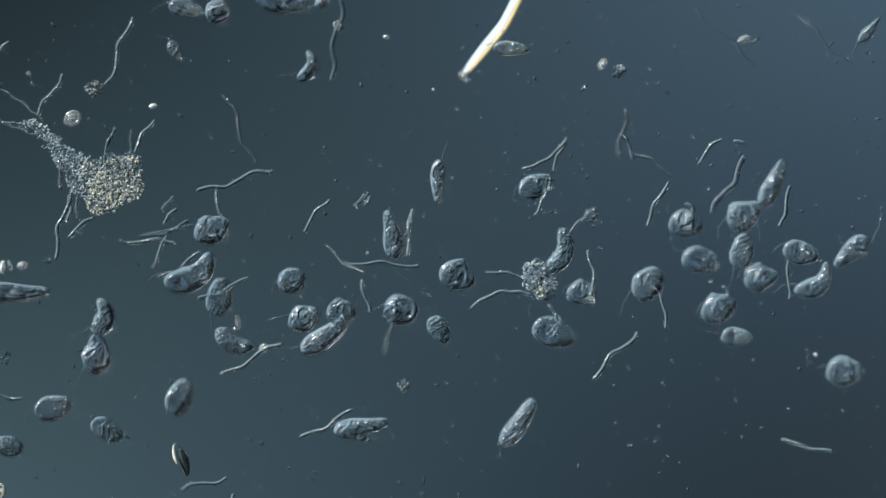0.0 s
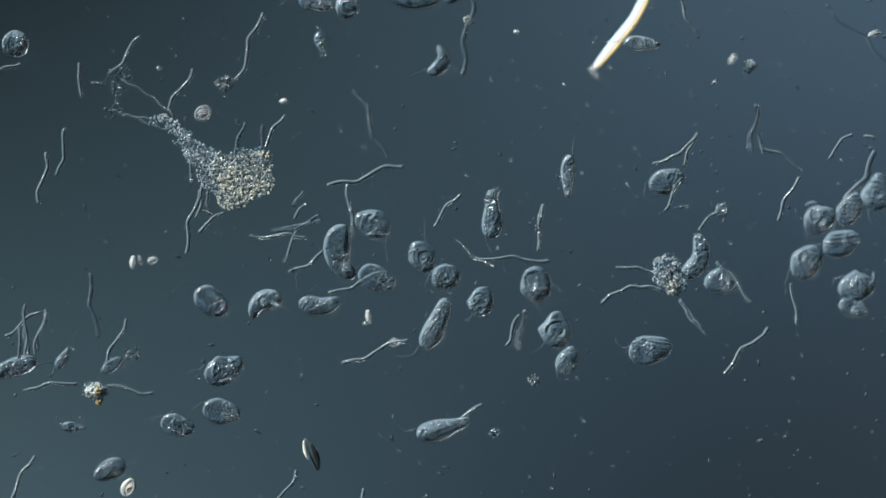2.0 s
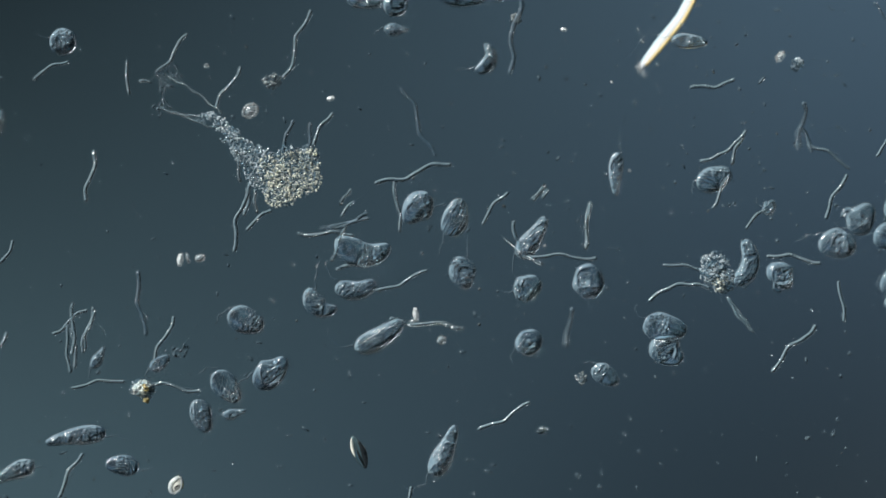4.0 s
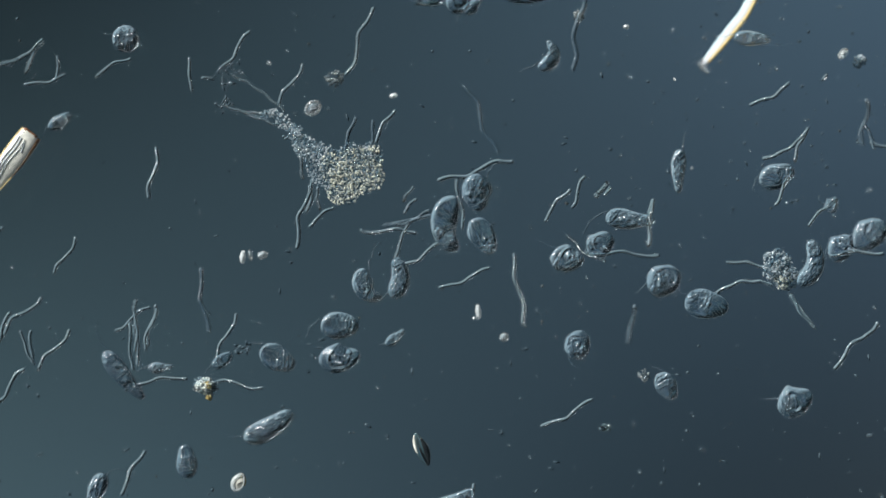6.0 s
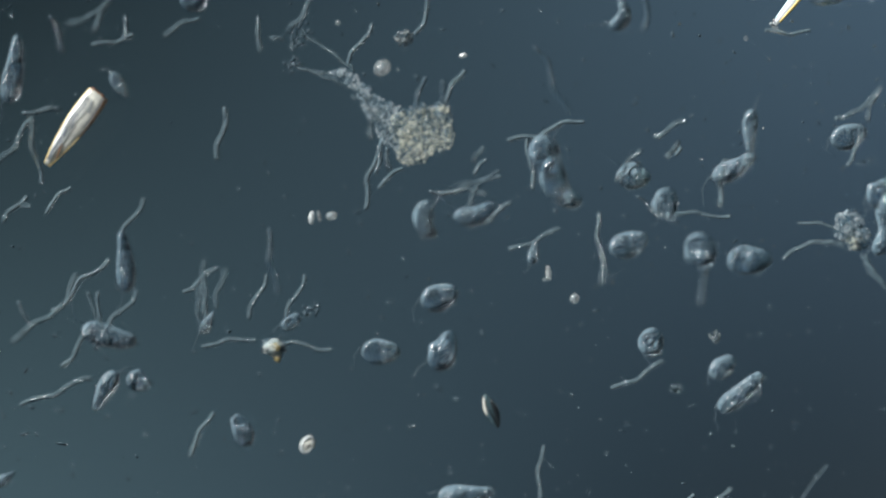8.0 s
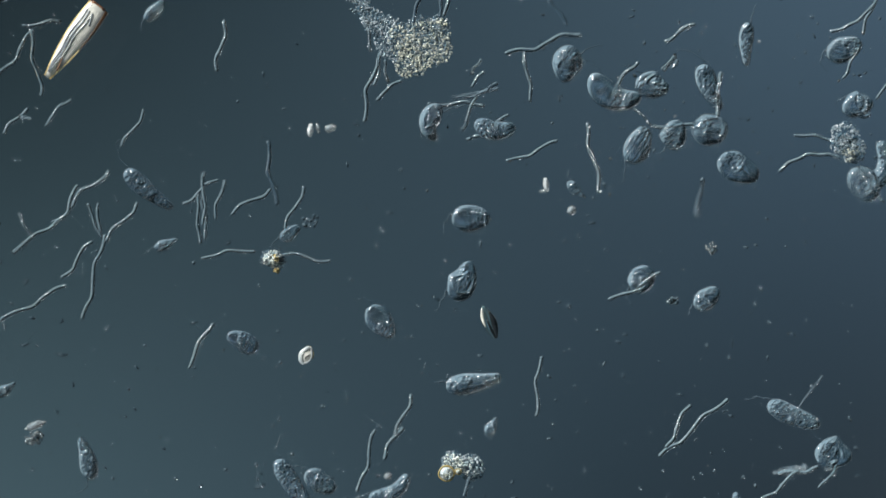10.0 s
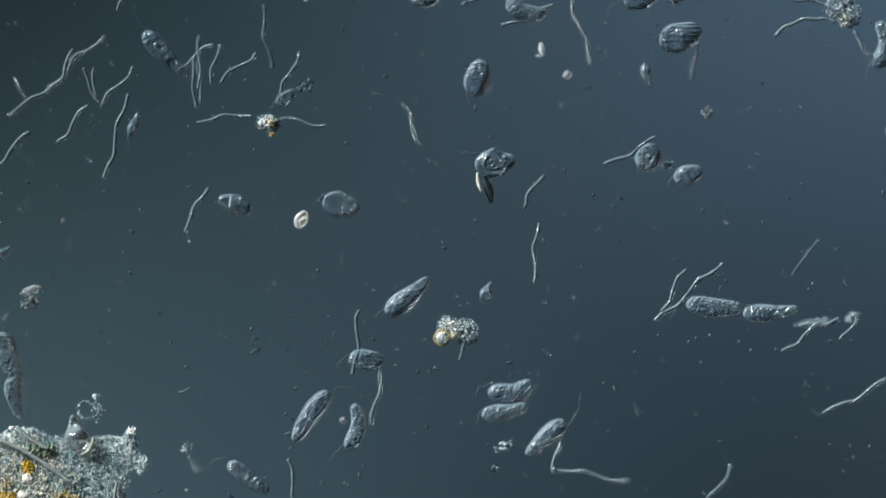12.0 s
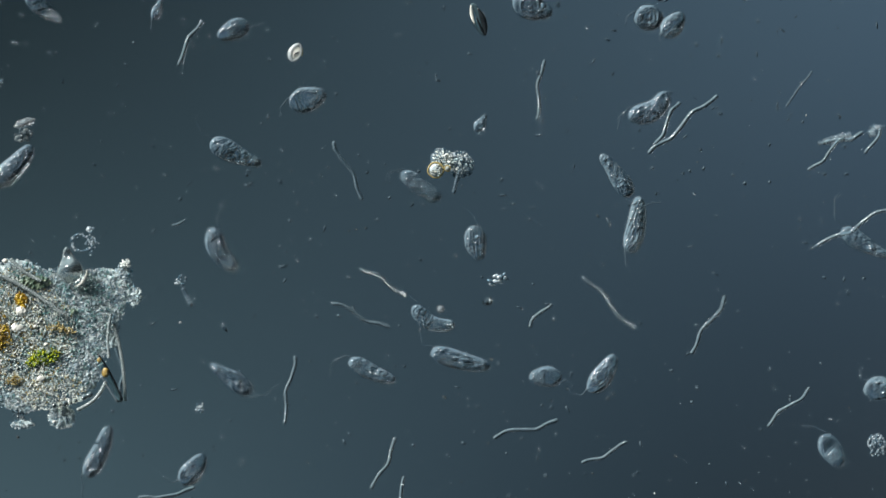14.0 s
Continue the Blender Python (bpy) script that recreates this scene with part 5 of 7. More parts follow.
    walk(c5, [(0, pose(-0.941, -0.413, 0, 0, 0, -30)), (0.5, pose(-0.969, -0.348, 0, 0, 0, -35)), (1, pose(-1, -0.321, 0, 0, 0, -15)), (1.5, pose(-1.059, -0.314, 0, 0, 0, -20)), (2, pose(-1.142, -0.268, 0, 0, 0, 0)), (2.2, pose(-1.145, -0.251, 0, 0, 0, 5)), (4.5, pose(-1.231, -0.205, 0, 0, 0, 5)), (5, pose(-1.261, -0.202, 0, 0, 0, -20)), (5.25, pose(-1.253, -0.195, 0, 0, 0, 30)), (5.5, pose(-1.244, -0.189, 0, 0, 0, 80)), (6, pose(-1.292, -0.176, 0, 0, 0, 85)), (6.5, pose(-1.293, -0.133, 0, 0, 0, 60)), (7, pose(-1.31, -0.11, 0, 0, 0, 30)), (7.5, pose(-1.296, -0.099, 0, 0, 0, 5)), (8, pose(-1.256, -0.059, 0, 0, 0, 15)), (10.5, pose(-1.151, -0.08, 0, 0, 0, -30)), (11, pose(-1.133, -0.097, 0, 0, 0, -60)), (11.5, pose(-1.018, -0.13, 0, 0, 0, -10)), (12, pose(-0.997, -0.151, 0, 0, 0, -20)), (14, pose(-0.997, -0.151, 0, 0, 0, -20))])
    walk(c6, [(0, pose(-1.541, -0.304, 0, 0, 0, 80)), (0.25, pose(-1.517, -0.323, 0, 0, 0, 25)), (0.5, pose(-1.492, -0.343, 0, 0, 0, -30)), (0.75, pose(-1.45, -0.328, 0, 0, 0, -95)), (1, pose(-1.408, -0.314, 0, 0, 0, -160)), (1.5, pose(-1.388, -0.276, 0, 0, 0, -90)), (2, pose(-1.394, -0.276, 0, 0, 0, -150)), (2.2, pose(-1.367, -0.269, 0, 0, 0, -170)), (3.35, pose(-1.36, -0.273, 0, 0, 0, -95)), (4.5, pose(-1.353, -0.277, 0, 0, 0, -20)), (5, pose(-1.371, -0.265, 0, 0, 0, -50)), (5.5, pose(-1.392, -0.247, 0, 0, 0, -60)), (6, pose(-1.422, -0.214, 0, 0, 0, -60)), (6.5, pose(-1.48, -0.166, 0, 0, 0, -60)), (7, pose(-1.455, -0.122, 0, 0, 0, -50)), (7.5, pose(-1.462, -0.112, 0, 0, 0, -60)), (8, pose(-1.468, -0.092, 0, 0, 0, -80)), (10.5, pose(-1.431, -0.05, 0, 0, 0, -100)), (10.75, pose(-1.432, -0.061, 0, 0, 0, -40)), (11, pose(-1.434, -0.071, 0, 0, 0, 20)), (11.5, pose(-1.439, -0.066, 0, 0, 0, 40)), (14, pose(-1.439, -0.066, 0, 0, 0, 40))])
    walk(c7, [(0, pose(-1.189, -0.666, 0, 0, 0, 65)), (0.5, pose(-1.199, -0.432, 0, 0, 0, 60)), (0.75, pose(-1.208, -0.428, 0, 0, 0, 8)), (1, pose(-1.217, -0.423, 0, 0, 0, -45)), (1.5, pose(-1.403, -0.403, 0, 0, 0, -15)), (2, pose(-1.631, -0.258, 0, 0, 0, -40)), (2.1, pose(-1.598, -0.238, 0, 0, 0, 0)), (2.2, pose(-1.564, -0.218, 0, 0, 0, 40)), (4.5, pose(-1.708, -0.371, 0, 0, 0, -30)), (4.75, pose(-1.69, -0.365, 0, 0, 0, 20)), (5, pose(-1.672, -0.36, 0, 0, 0, 70)), (5.5, pose(-1.626, -0.395, 0, 0, 0, 20)), (6, pose(-1.55, -0.388, 0, 0, 0, 0)), (6.5, pose(-1.505, -0.413, 0, 0, 0, -15)), (7, pose(-1.46, -0.421, 0, 0, 0, 20)), (7.5, pose(-1.436, -0.388, 0, 0, 0, 0)), (8, pose(-1.415, -0.436, 0, 0, 0, 20)), (10.5, pose(-1.247, -0.504, 0, 0, 0, 0)), (11, pose(-1.235, -0.556, 0, 0, 0, 10)), (11.5, pose(-1.189, -0.505, 0, 0, 0, 60)), (12, pose(-1.214, -0.457, 0, 0, 0, 75)), (12.5, pose(-1.245, -0.421, 0, 0, 0, 80)), (14, pose(-1.245, -0.421, 0, 0, 0, 80))])
    walk(c8, [(0, pose(-1.571, -0.469, 0, 0, 0, 80)), (0.25, pose(-1.532, -0.476, 0, 0, 0, 40)), (0.5, pose(-1.492, -0.483, 0, 0, 0, 0)), (1, pose(-1.452, -0.533, 0, 0, 0, -25)), (1.25, pose(-1.443, -0.542, 0, 0, 0, 18)), (1.5, pose(-1.434, -0.551, 0, 0, 0, 60)), (2, pose(-1.575, -0.556, 0, 0, 0, 20)), (2.2, pose(-1.61, -0.57, 0, 0, 0, 15)), (4.5, pose(-1.575, -0.58, 0, 0, 0, 45)), (5, pose(-1.57, -0.515, 0, 0, 0, 60)), (5.5, pose(-1.501, -0.515, 0, 0, 0, 70)), (6, pose(-1.547, -0.528, 0, 0, 0, 0)), (6.5, pose(-1.467, -0.554, 0, 0, 0, -20)), (7, pose(-1.353, -0.564, 0, 0, 0, -10)), (7.5, pose(-1.352, -0.566, 0, 0, 0, 40)), (8, pose(-1.404, -0.671, 0, 0, 0, 60)), (10.5, pose(-1.273, -0.772, 0, 0, 0, 60)), (11, pose(-1.242, -0.791, 0, 0, 0, 40)), (11.5, pose(-1.202, -0.786, 0, 0, 0, 60)), (12, pose(-1.13, -0.832, 0, 0, 0, 0)), (12.5, pose(-1.092, -0.847, 0, 0, 0, -10)), (13, pose(-1.057, -0.865, 0, 0, 0, -20)), (13.5, pose(-0.982, -0.89, 0, 0, 0, -30)), (14, pose(-0.931, -0.885, 0, 0, 0, -30))])
    walk(c9, [(0, pose(-1.758, -0.712, 0, 0, 0, 15)), (0.5, pose(-1.653, -0.636, 0, 0, 0, 70)), (1, pose(-1.676, -0.691, 0, 0, 0, 75)), (1.25, pose(-1.661, -0.719, 0, 0, 0, 22)), (1.5, pose(-1.645, -0.747, 0, 0, 0, -30)), (2, pose(-1.585, -0.753, 0, 0, 0, -10)), (2.2, pose(-1.577, -0.756, 0, 0, 0, -5)), (4.5, pose(-1.805, -0.601, 0, 0, 0, -60)), (5, pose(-1.787, -0.554, 0, 0, 0, -65)), (5.5, pose(-1.851, -0.541, 0, 0, 0, -80)), (6, pose(-1.83, -0.536, 0, 0, 0, -30)), (6.5, pose(-1.709, -0.508, 0, 0, 0, 30)), (6.75, pose(-1.674, -0.534, 0, 0, 0, -10)), (7, pose(-1.639, -0.561, 0, 0, 0, -50)), (7.5, pose(-1.602, -0.605, 0, 0, 0, -30)), (8, pose(-1.677, -0.679, 0, 0, 0, 0)), (10.5, pose(-1.661, -0.981, 0, 0, 0, -60)), (11, pose(-1.643, -1.003, 0, 0, 0, -45)), (11.5, pose(-1.724, -1.023, 0, 0, 0, 0)), (12, pose(-1.827, -1.028, 0, 0, 0, -15)), (12.5, pose(-1.844, -1.107, 0, 0, 0, 10)), (13, pose(-1.866, -1.179, 0, 0, 0, 5)), (13.5, pose(-1.901, -1.253, 0, 0, 0, 10)), (14, pose(-1.952, -1.306, 0, 0, 0, 15))])
    walk(c10, [(0, pose(-1.515, -0.814, 0, 0, 0, -30)), (0.5, pose(-1.589, -0.79, 0, 0, 0, -20)), (1, pose(-1.694, -0.852, 0, 0, 0, 0)), (1.5, pose(-1.732, -0.832, 0, 0, 0, -20)), (2, pose(-1.784, -0.816, 0, 0, 0, -15)), (2.2, pose(-1.788, -0.812, 0, 0, 0, -10)), (4.5, pose(-1.902, -0.784, 0, 0, 0, -80)), (5, pose(-1.835, -1.005, 0, 0, 0, -70)), (5.5, pose(-1.903, -1.191, 0, 0, 0, -66)), (7, pose(-1.923, -1.337, 0, 0, 0, -55)), (8, pose(-1.936, -1.426, 0, 0, 0, -48)), (10.5, pose(-1.944, -1.703, 0, 0, 0, -30)), (11, pose(-1.88, -1.717, 0, 0, 0, -30)), (11.5, pose(-1.834, -1.679, 0, 0, 0, 0)), (12, pose(-1.717, -1.727, 0, 0, 0, 0)), (12.5, pose(-1.615, -1.74, 0, 0, 0, -35)), (13, pose(-1.529, -1.773, 0, 0, 0, -15)), (13.5, pose(-1.319, -1.839, 0, 0, 0, -60)), (14, pose(-1.191, -1.957, 0, 0, 0, -80))])
    walk(c30, [(0, pose(-1.969, -0.89, 0, 0, 0, 170)), (0.5, pose(-1.934, -0.848, 0, 0, 0, 170)), (1, pose(-1.969, -0.849, 0, 0, 0, 235)), (1.5, pose(-1.982, -0.952, 0, 0, 0, 215)), (2, pose(-2.091, -1.02, 0, 0, 0, 205)), (2.2, pose(-2.107, -1.037, 0, 0, 0, 210)), (4.5, pose(-2.264, -1.006, 0, 0, 0, 170)), (5, pose(-2.251, -1.01, 0, 0, 0, 170)), (5.5, pose(-2.246, -0.974, 0, 0, 0, 110)), (6, pose(-2.244, -1.005, 0, 0, 0, 95)), (6.5, pose(-2.276, -1.051, 0, 0, 0, 105)), (7, pose(-2.251, -1.099, 0, 0, 0, 175)), (7.5, pose(-2.278, -1.059, 0, 0, 0, 100)), (8, pose(-2.302, -1.036, 0, 0, 0, 115)), (10.5, pose(-2.288, -1.04, 0, 0, 0, 160)), (11, pose(-2.276, -1.066, 0, 0, 0, 165)), (11.5, pose(-2.293, -1.054, 0, 0, 0, 95)), (12, pose(-2.311, -1.031, 0, 0, 0, 160)), (12.5, pose(-2.298, -1.028, 0, 0, 0, 170)), (13, pose(-2.3, -1.023, 0, 0, 0, 165)), (13.5, pose(-2.288, -0.997, 0, 0, 0, 205)), (14, pose(-2.288, -1, 0, 0, 0, 205))])
    walk(c11, [(0, pose(-0.533, -0.393, 0, 0, 0, 35)), (0.25, pose(-0.541, -0.402, 0, 0, 0, -12)), (0.5, pose(-0.548, -0.412, 0, 0, 0, -60)), (0.75, pose(-0.587, -0.363, 0, 0, 0, -20)), (1, pose(-0.625, -0.314, 0, 0, 0, 20)), (1.5, pose(-0.638, -0.309, 0, 0, 0, 55)), (2, pose(-0.619, -0.36, 0, 0, 0, 65)), (2.2, pose(-0.615, -0.379, 0, 0, 0, 50)), (4.5, pose(-1.256, -0.466, 0, 0, 0, 30)), (5, pose(-1.404, -0.597, 0, 0, 0, 35)), (5.5, pose(-1.621, -0.776, 0, 0, 0, 35)), (6, pose(-1.869, -0.847, 0, 0, 0, 30)), (6.5, pose(-2.117, -0.86, 0, 0, 0, 15)), (7, pose(-2.404, -0.804, 0, 0, 0, 0)), (7.5, pose(-2.717, -0.689, 0, 0, 0, -25)), (8, pose(-2.894, -0.61, 0, 0, 0, -15)), (10.5, pose(-3.531, -1.324, 0, 0, 0, -60)), (11, pose(-3.378, -1.717, 0, 0, 0, -70)), (11.5, pose(-3.357, -1.679, 0, 0, 0, -75)), (12, pose(-3.324, -1.724, 0, 0, 0, -70)), (12.5, pose(-3.311, -1.689, 0, 0, 0, -20)), (13, pose(-3.277, -1.663, 0, 0, 0, 45)), (13.5, pose(-3.278, -1.648, 0, 0, 0, 45)), (14, pose(-3.278, -1.612, 0, 0, 0, 45))])
    walk(c12, [(0, pose(-0.628, -0.304, 0, 0, 0, 20)), (0.5, pose(-0.561, -0.228, 0, 0, 0, 30)), (1, pose(-0.536, -0.105, 0, 0, 0, 60)), (1.25, pose(-0.596, -0.107, 0, 0, 0, 15)), (1.5, pose(-0.656, -0.11, 0, 0, 0, -30)), (2, pose(-0.675, -0.059, 0, 0, 0, -70)), (2.2, pose(-0.666, -0.014, 0, 0, 0, -60)), (4.5, pose(-0.713, -0.159, 0, 0, 0, -80)), (5, pose(-0.631, -0.156, 0, 0, 0, -20)), (5.5, pose(-0.606, -0.115, 0, 0, 0, -10)), (6, pose(-0.522, -0.082, 0, 0, 0, -10)), (6.5, pose(-0.541, -0.061, 0, 0, 0, 60)), (7, pose(-0.537, 0.031, 0, 0, 0, 80)), (7.25, pose(-0.518, 0.064, 0, 0, 0, 25)), (7.5, pose(-0.5, 0.097, 0, 0, 0, -30)), (8, pose(-0.542, 0.112, 0, 0, 0, -10)), (10.5, pose(-0.431, 0.129, 0, 0, 0, -20)), (11, pose(-0.431, 0.133, 0, 0, 0, 10)), (11.5, pose(-0.406, 0.171, 0, 0, 0, 10)), (14, pose(-0.406, 0.171, 0, 0, 0, 10))])
    walk(c13, [(0, pose(-0.686, -0.138, 0, 0, 0, 30)), (0.5, pose(-0.714, -0.068, 0, 0, 0, -40)), (0.75, pose(-0.723, -0.09, 0, 0, 0, 15)), (1, pose(-0.732, -0.112, 0, 0, 0, 70)), (1.5, pose(-0.503, -0.11, 0, 0, 0, 0)), (2, pose(-0.578, -0.143, 0, 0, 0, 20)), (2.2, pose(-0.615, -0.144, 0, 0, 0, 0)), (3.5, pose(-0.469, -0.38, 0, 0, 0, 40)), (4.5, pose(-0.402, -0.478, 0, 0, 0, 60)), (5, pose(-0.407, -0.48, 0, 0, 0, 70)), (5.5, pose(-0.448, -0.472, 0, 0, 0, 70)), (6, pose(-0.483, -0.477, 0, 0, 0, 80)), (6.5, pose(-0.469, -0.528, 0, 0, 0, 110)), (7, pose(-0.481, -0.564, 0, 0, 0, 110)), (7.5, pose(-0.441, -0.638, 0, 0, 0, 100)), (8, pose(-0.471, -0.64, 0, 0, 0, 90)), (10.5, pose(-0.5, -0.764, 0, 0, 0, 60)), (11, pose(-0.487, -0.747, 0, 0, 0, 80)), (11.5, pose(-0.474, -0.811, 0, 0, 0, 30)), (12, pose(-0.449, -0.814, 0, 0, 0, 70)), (12.5, pose(-0.454, -0.872, 0, 0, 0, 40)), (13, pose(-0.427, -0.86, 0, 0, 0, 60)), (13.5, pose(-0.416, -0.916, 0, 0, 0, 0)), (14, pose(-0.413, -0.936, 0, 0, 0, 0))])
    walk(c14, [(0, pose(-0.232, 0.066, 0, 0, 0, 100)), (0.5, pose(-0.242, 0.04, 0, 0, 0, 110)), (1, pose(-0.268, 0.056, 0, 0, 0, 100)), (1.5, pose(-0.349, 0.043, 0, 0, 0, 110)), (2, pose(-0.369, 0.133, 0, 0, 0, 90)), (2.2, pose(-0.367, 0.131, 0, 0, 0, 100)), (4.5, pose(-0.402, 0.006, 0, 0, 0, 30)), (5, pose(-0.338, 0.061, 0, 0, 0, 10)), (5.5, pose(-0.274, 0.089, 0, 0, 0, 10)), (6, pose(-0.241, 0.089, 0, 0, 0, -5)), (6.5, pose(-0.158, 0.084, 0, 0, 0, 20)), (7, pose(-0.04, 0.145, 0, 0, 0, -50)), (7.5, pose(-0.033, 0.181, 0, 0, 0, 0)), (8, pose(-0.091, 0.145, 0, 0, 0, 30)), (9.25, pose(-0.146, 0.124, 0, 0, 0, -25)), (10.5, pose(-0.202, 0.103, 0, 0, 0, -80)), (11, pose(-0.189, 0.125, 0, 0, 0, -80)), (11.5, pose(-0.189, 0.089, 0, 0, 0, -60)), (14, pose(-0.189, 0.089, 0, 0, 0, -60))])
    walk(c15, [(0, pose(-0.457, -0.278, 0, 0, 0, 0)), (0.5, pose(-0.452, -0.254, 0, 0, 0, 20)), (1, pose(-0.459, -0.258, 0, 0, 0, 40)), (1.5, pose(-0.426, -0.268, 0, 0, 0, 90)), (2, pose(-0.42, -0.258, 0, 0, 0, 80)), (2.2, pose(-0.406, -0.269, 0, 0, 0, 80)), (4.5, pose(-0.427, -0.134, 0, 0, 0, 30)), (5, pose(-0.415, -0.061, 0, 0, 0, 45)), (5.5, pose(-0.384, -0.051, 0, 0, 0, 40)), (6, pose(-0.381, -0.023, 0, 0, 0, 45)), (6.5, pose(-0.383, -0.026, 0, 0, 0, 80)), (7, pose(-0.384, 0.031, 0, 0, 0, 90)), (7.5, pose(-0.352, 0.02, 0, 0, 0, 80)), (8, pose(-0.409, -0.015, 0, 0, 0, 90)), (10.5, pose(-0.334, -0.106, 0, 0, 0, 70)), (11, pose(-0.321, -0.084, 0, 0, 0, 60)), (11.5, pose(-0.329, -0.059, 0, 0, 0, 60)), (14, pose(-0.329, -0.059, 0, 0, 0, 60))])
    walk(c16, [(0, pose(-0.189, -0.273, 0, 0, 0, 0)), (0.5, pose(-0.217, -0.177, 0, 0, 0, 20)), (1, pose(-0.189, -0.189, 0, 0, 0, 60)), (1.5, pose(-0.158, -0.173, 0, 0, 0, 90)), (2, pose(-0.172, -0.179, 0, 0, 0, 100)), (2.2, pose(-0.181, -0.193, 0, 0, 0, 110)), (4.5, pose(-0.147, -0.159, 0, 0, 0, 90)), (5, pose(-0.172, -0.12, 0, 0, 0, 80)), (5.5, pose(-0.172, -0.14, 0, 0, 0, 60)), (6, pose(-0.093, -0.184, 0, 0, 0, 30)), (6.5, pose(-0.082, -0.145, 0, 0, 0, 100)), (7, pose(-0.167, -0.25, 0, 0, 0, 80)), (7.5, pose(-0.199, -0.247, 0, 0, 0, 100)), (8, pose(-0.254, -0.227, 0, 0, 0, 110)), (9.25, pose(-0.217, -0.138, 0, 0, 0, 55)), (10.5, pose(-0.181, -0.05, 0, 0, 0, 0)), (11, pose(-0.181, -0.033, 0, 0, 0, 20)), (11.5, pose(-0.194, -0.033, 0, 0, 0, 30)), (14, pose(-0.194, -0.033, 0, 0, 0, 30))])
    walk(c17, [(0, pose(0.071, -0.112, 0, 0, 0, -30)), (0.5, pose(-0.026, -0.195, 0, 0, 0, 0)), (1, pose(-0.056, -0.265, 0, 0, 0, 30)), (1.5, pose(-0.112, -0.332, 0, 0, 0, 50)), (2, pose(-0.088, -0.383, 0, 0, 0, 80)), (2.2, pose(-0.028, -0.371, 0, 0, 0, 90)), (3.35, pose(0.14, -0.457, 0, 0, 0, 15)), (4.5, pose(0.307, -0.542, 0, 0, 0, -60)), (5, pose(0.415, -0.617, 0, 0, 0, -30)), (5.5, pose(0.458, -0.605, 0, 0, 0, 0)), (6, pose(0.499, -0.724, 0, 0, 0, 20)), (6.5, pose(0.574, -0.816, 0, 0, 0, 30)), (7, pose(0.611, -0.888, 0, 0, 0, 40)), (7.5, pose(0.569, -0.911, 0, 0, 0, 50)), (8, pose(0.704, -0.916, 0, 0, 0, 38)), (10.5, pose(0.334, -1.601, 0, 0, 0, -20)), (11, pose(0.492, -1.538, 0, 0, 0, 10)), (11.5, pose(0.577, -1.449, 0, 0, 0, 20)), (12, pose(0.857, -1.426, 0, 0, 0, 20)), (14, pose(0.857, -1.426, 0, 0, 0, 20))])
    walk(c18, [(0, pose(-0.015, -0.362, 0, 0, 0, -60)), (0.5, pose(-0.02, -0.412, 0, 0, 0, -80)), (0.667, pose(-0.026, -0.416, 0, 0, 0, -27)), (0.833, pose(-0.031, -0.42, 0, 0, 0, 27)), (1, pose(-0.036, -0.423, 0, 0, 0, 80)), (1.5, pose(-0.036, -0.467, 0, 0, 0, 90)), (2, pose(-0.029, -0.523, 0, 0, 0, 60)), (2.2, pose(-0.041, -0.532, 0, 0, 0, 90)), (3.35, pose(-0.058, -0.573, 0, 0, 0, 15)), (4.5, pose(-0.075, -0.614, 0, 0, 0, -60)), (5, pose(-0.075, -0.622, 0, 0, 0, -70)), (5.25, pose(-0.07, -0.633, 0, 0, 0, 5)), (5.5, pose(-0.065, -0.643, 0, 0, 0, 80)), (5.75, pose(-0.07, -0.653, 0, 0, 0, 10)), (6, pose(-0.075, -0.663, 0, 0, 0, -60)), (6.25, pose(-0.076, -0.681, 0, 0, 0, -5)), (6.5, pose(-0.077, -0.699, 0, 0, 0, 50)), (7, pose(-0.096, -0.722, 0, 0, 0, 60)), (7.5, pose(-0.115, -0.745, 0, 0, 0, 50)), (8, pose(-0.147, -0.75, 0, 0, 0, 40)), (10.5, pose(-0.219, -0.853, 0, 0, 0, 40)), (11, pose(-0.24, -0.857, 0, 0, 0, 60)), (11.5, pose(-0.245, -0.88, 0, 0, 0, 40)), (12, pose(-0.265, -0.895, 0, 0, 0, 20)), (12.5, pose(-0.283, -0.865, 0, 0, 0, 60)), (13, pose(-0.292, -0.931, 0, 0, 0, 50)), (13.5, pose(-0.298, -0.952, 0, 0, 0, 60)), (14, pose(-0.306, -0.974, 0, 0, 0, 50))])
    walk(c19, [(0, pose(0.5, -0.375, 0, 0, 0, -20)), (0.5, pose(0.561, -0.369, 0, 0, 0, -70)), (0.75, pose(0.54, -0.411, 0, 0, 0, -30)), (1, pose(0.518, -0.454, 0, 0, 0, 10)), (1.5, pose(0.467, -0.472, 0, 0, 0, 15)), (2, pose(0.346, -0.474, 0, 0, 0, 10)), (2.2, pose(0.342, -0.473, 0, 0, 0, 5)), (4.5, pose(0.172, -0.356, 0, 0, 0, -20)), (5, pose(0.167, -0.334, 0, 0, 0, -45)), (5.5, pose(0.121, -0.316, 0, 0, 0, -20)), (6, pose(0.103, -0.293, 0, 0, 0, -10)), (6.5, pose(0.102, -0.291, 0, 0, 0, -20)), (7, pose(0.07, -0.288, 0, 0, 0, -15)), (7.5, pose(0.064, -0.255, 0, 0, 0, -10)), (8, pose(-0.027, -0.27, 0, 0, 0, 0)), (10.5, pose(-0.079, -0.236, 0, 0, 0, -30)), (11, pose(-0.181, -0.207, 0, 0, 0, 15)), (11.5, pose(-0.245, -0.199, 0, 0, 0, 30)), (12, pose(-0.301, -0.27, 0, 0, 0, 20)), (12.5, pose(-0.304, -0.38, 0, 0, 0, 20)), (14, pose(-0.304, -0.38, 0, 0, 0, 20))])
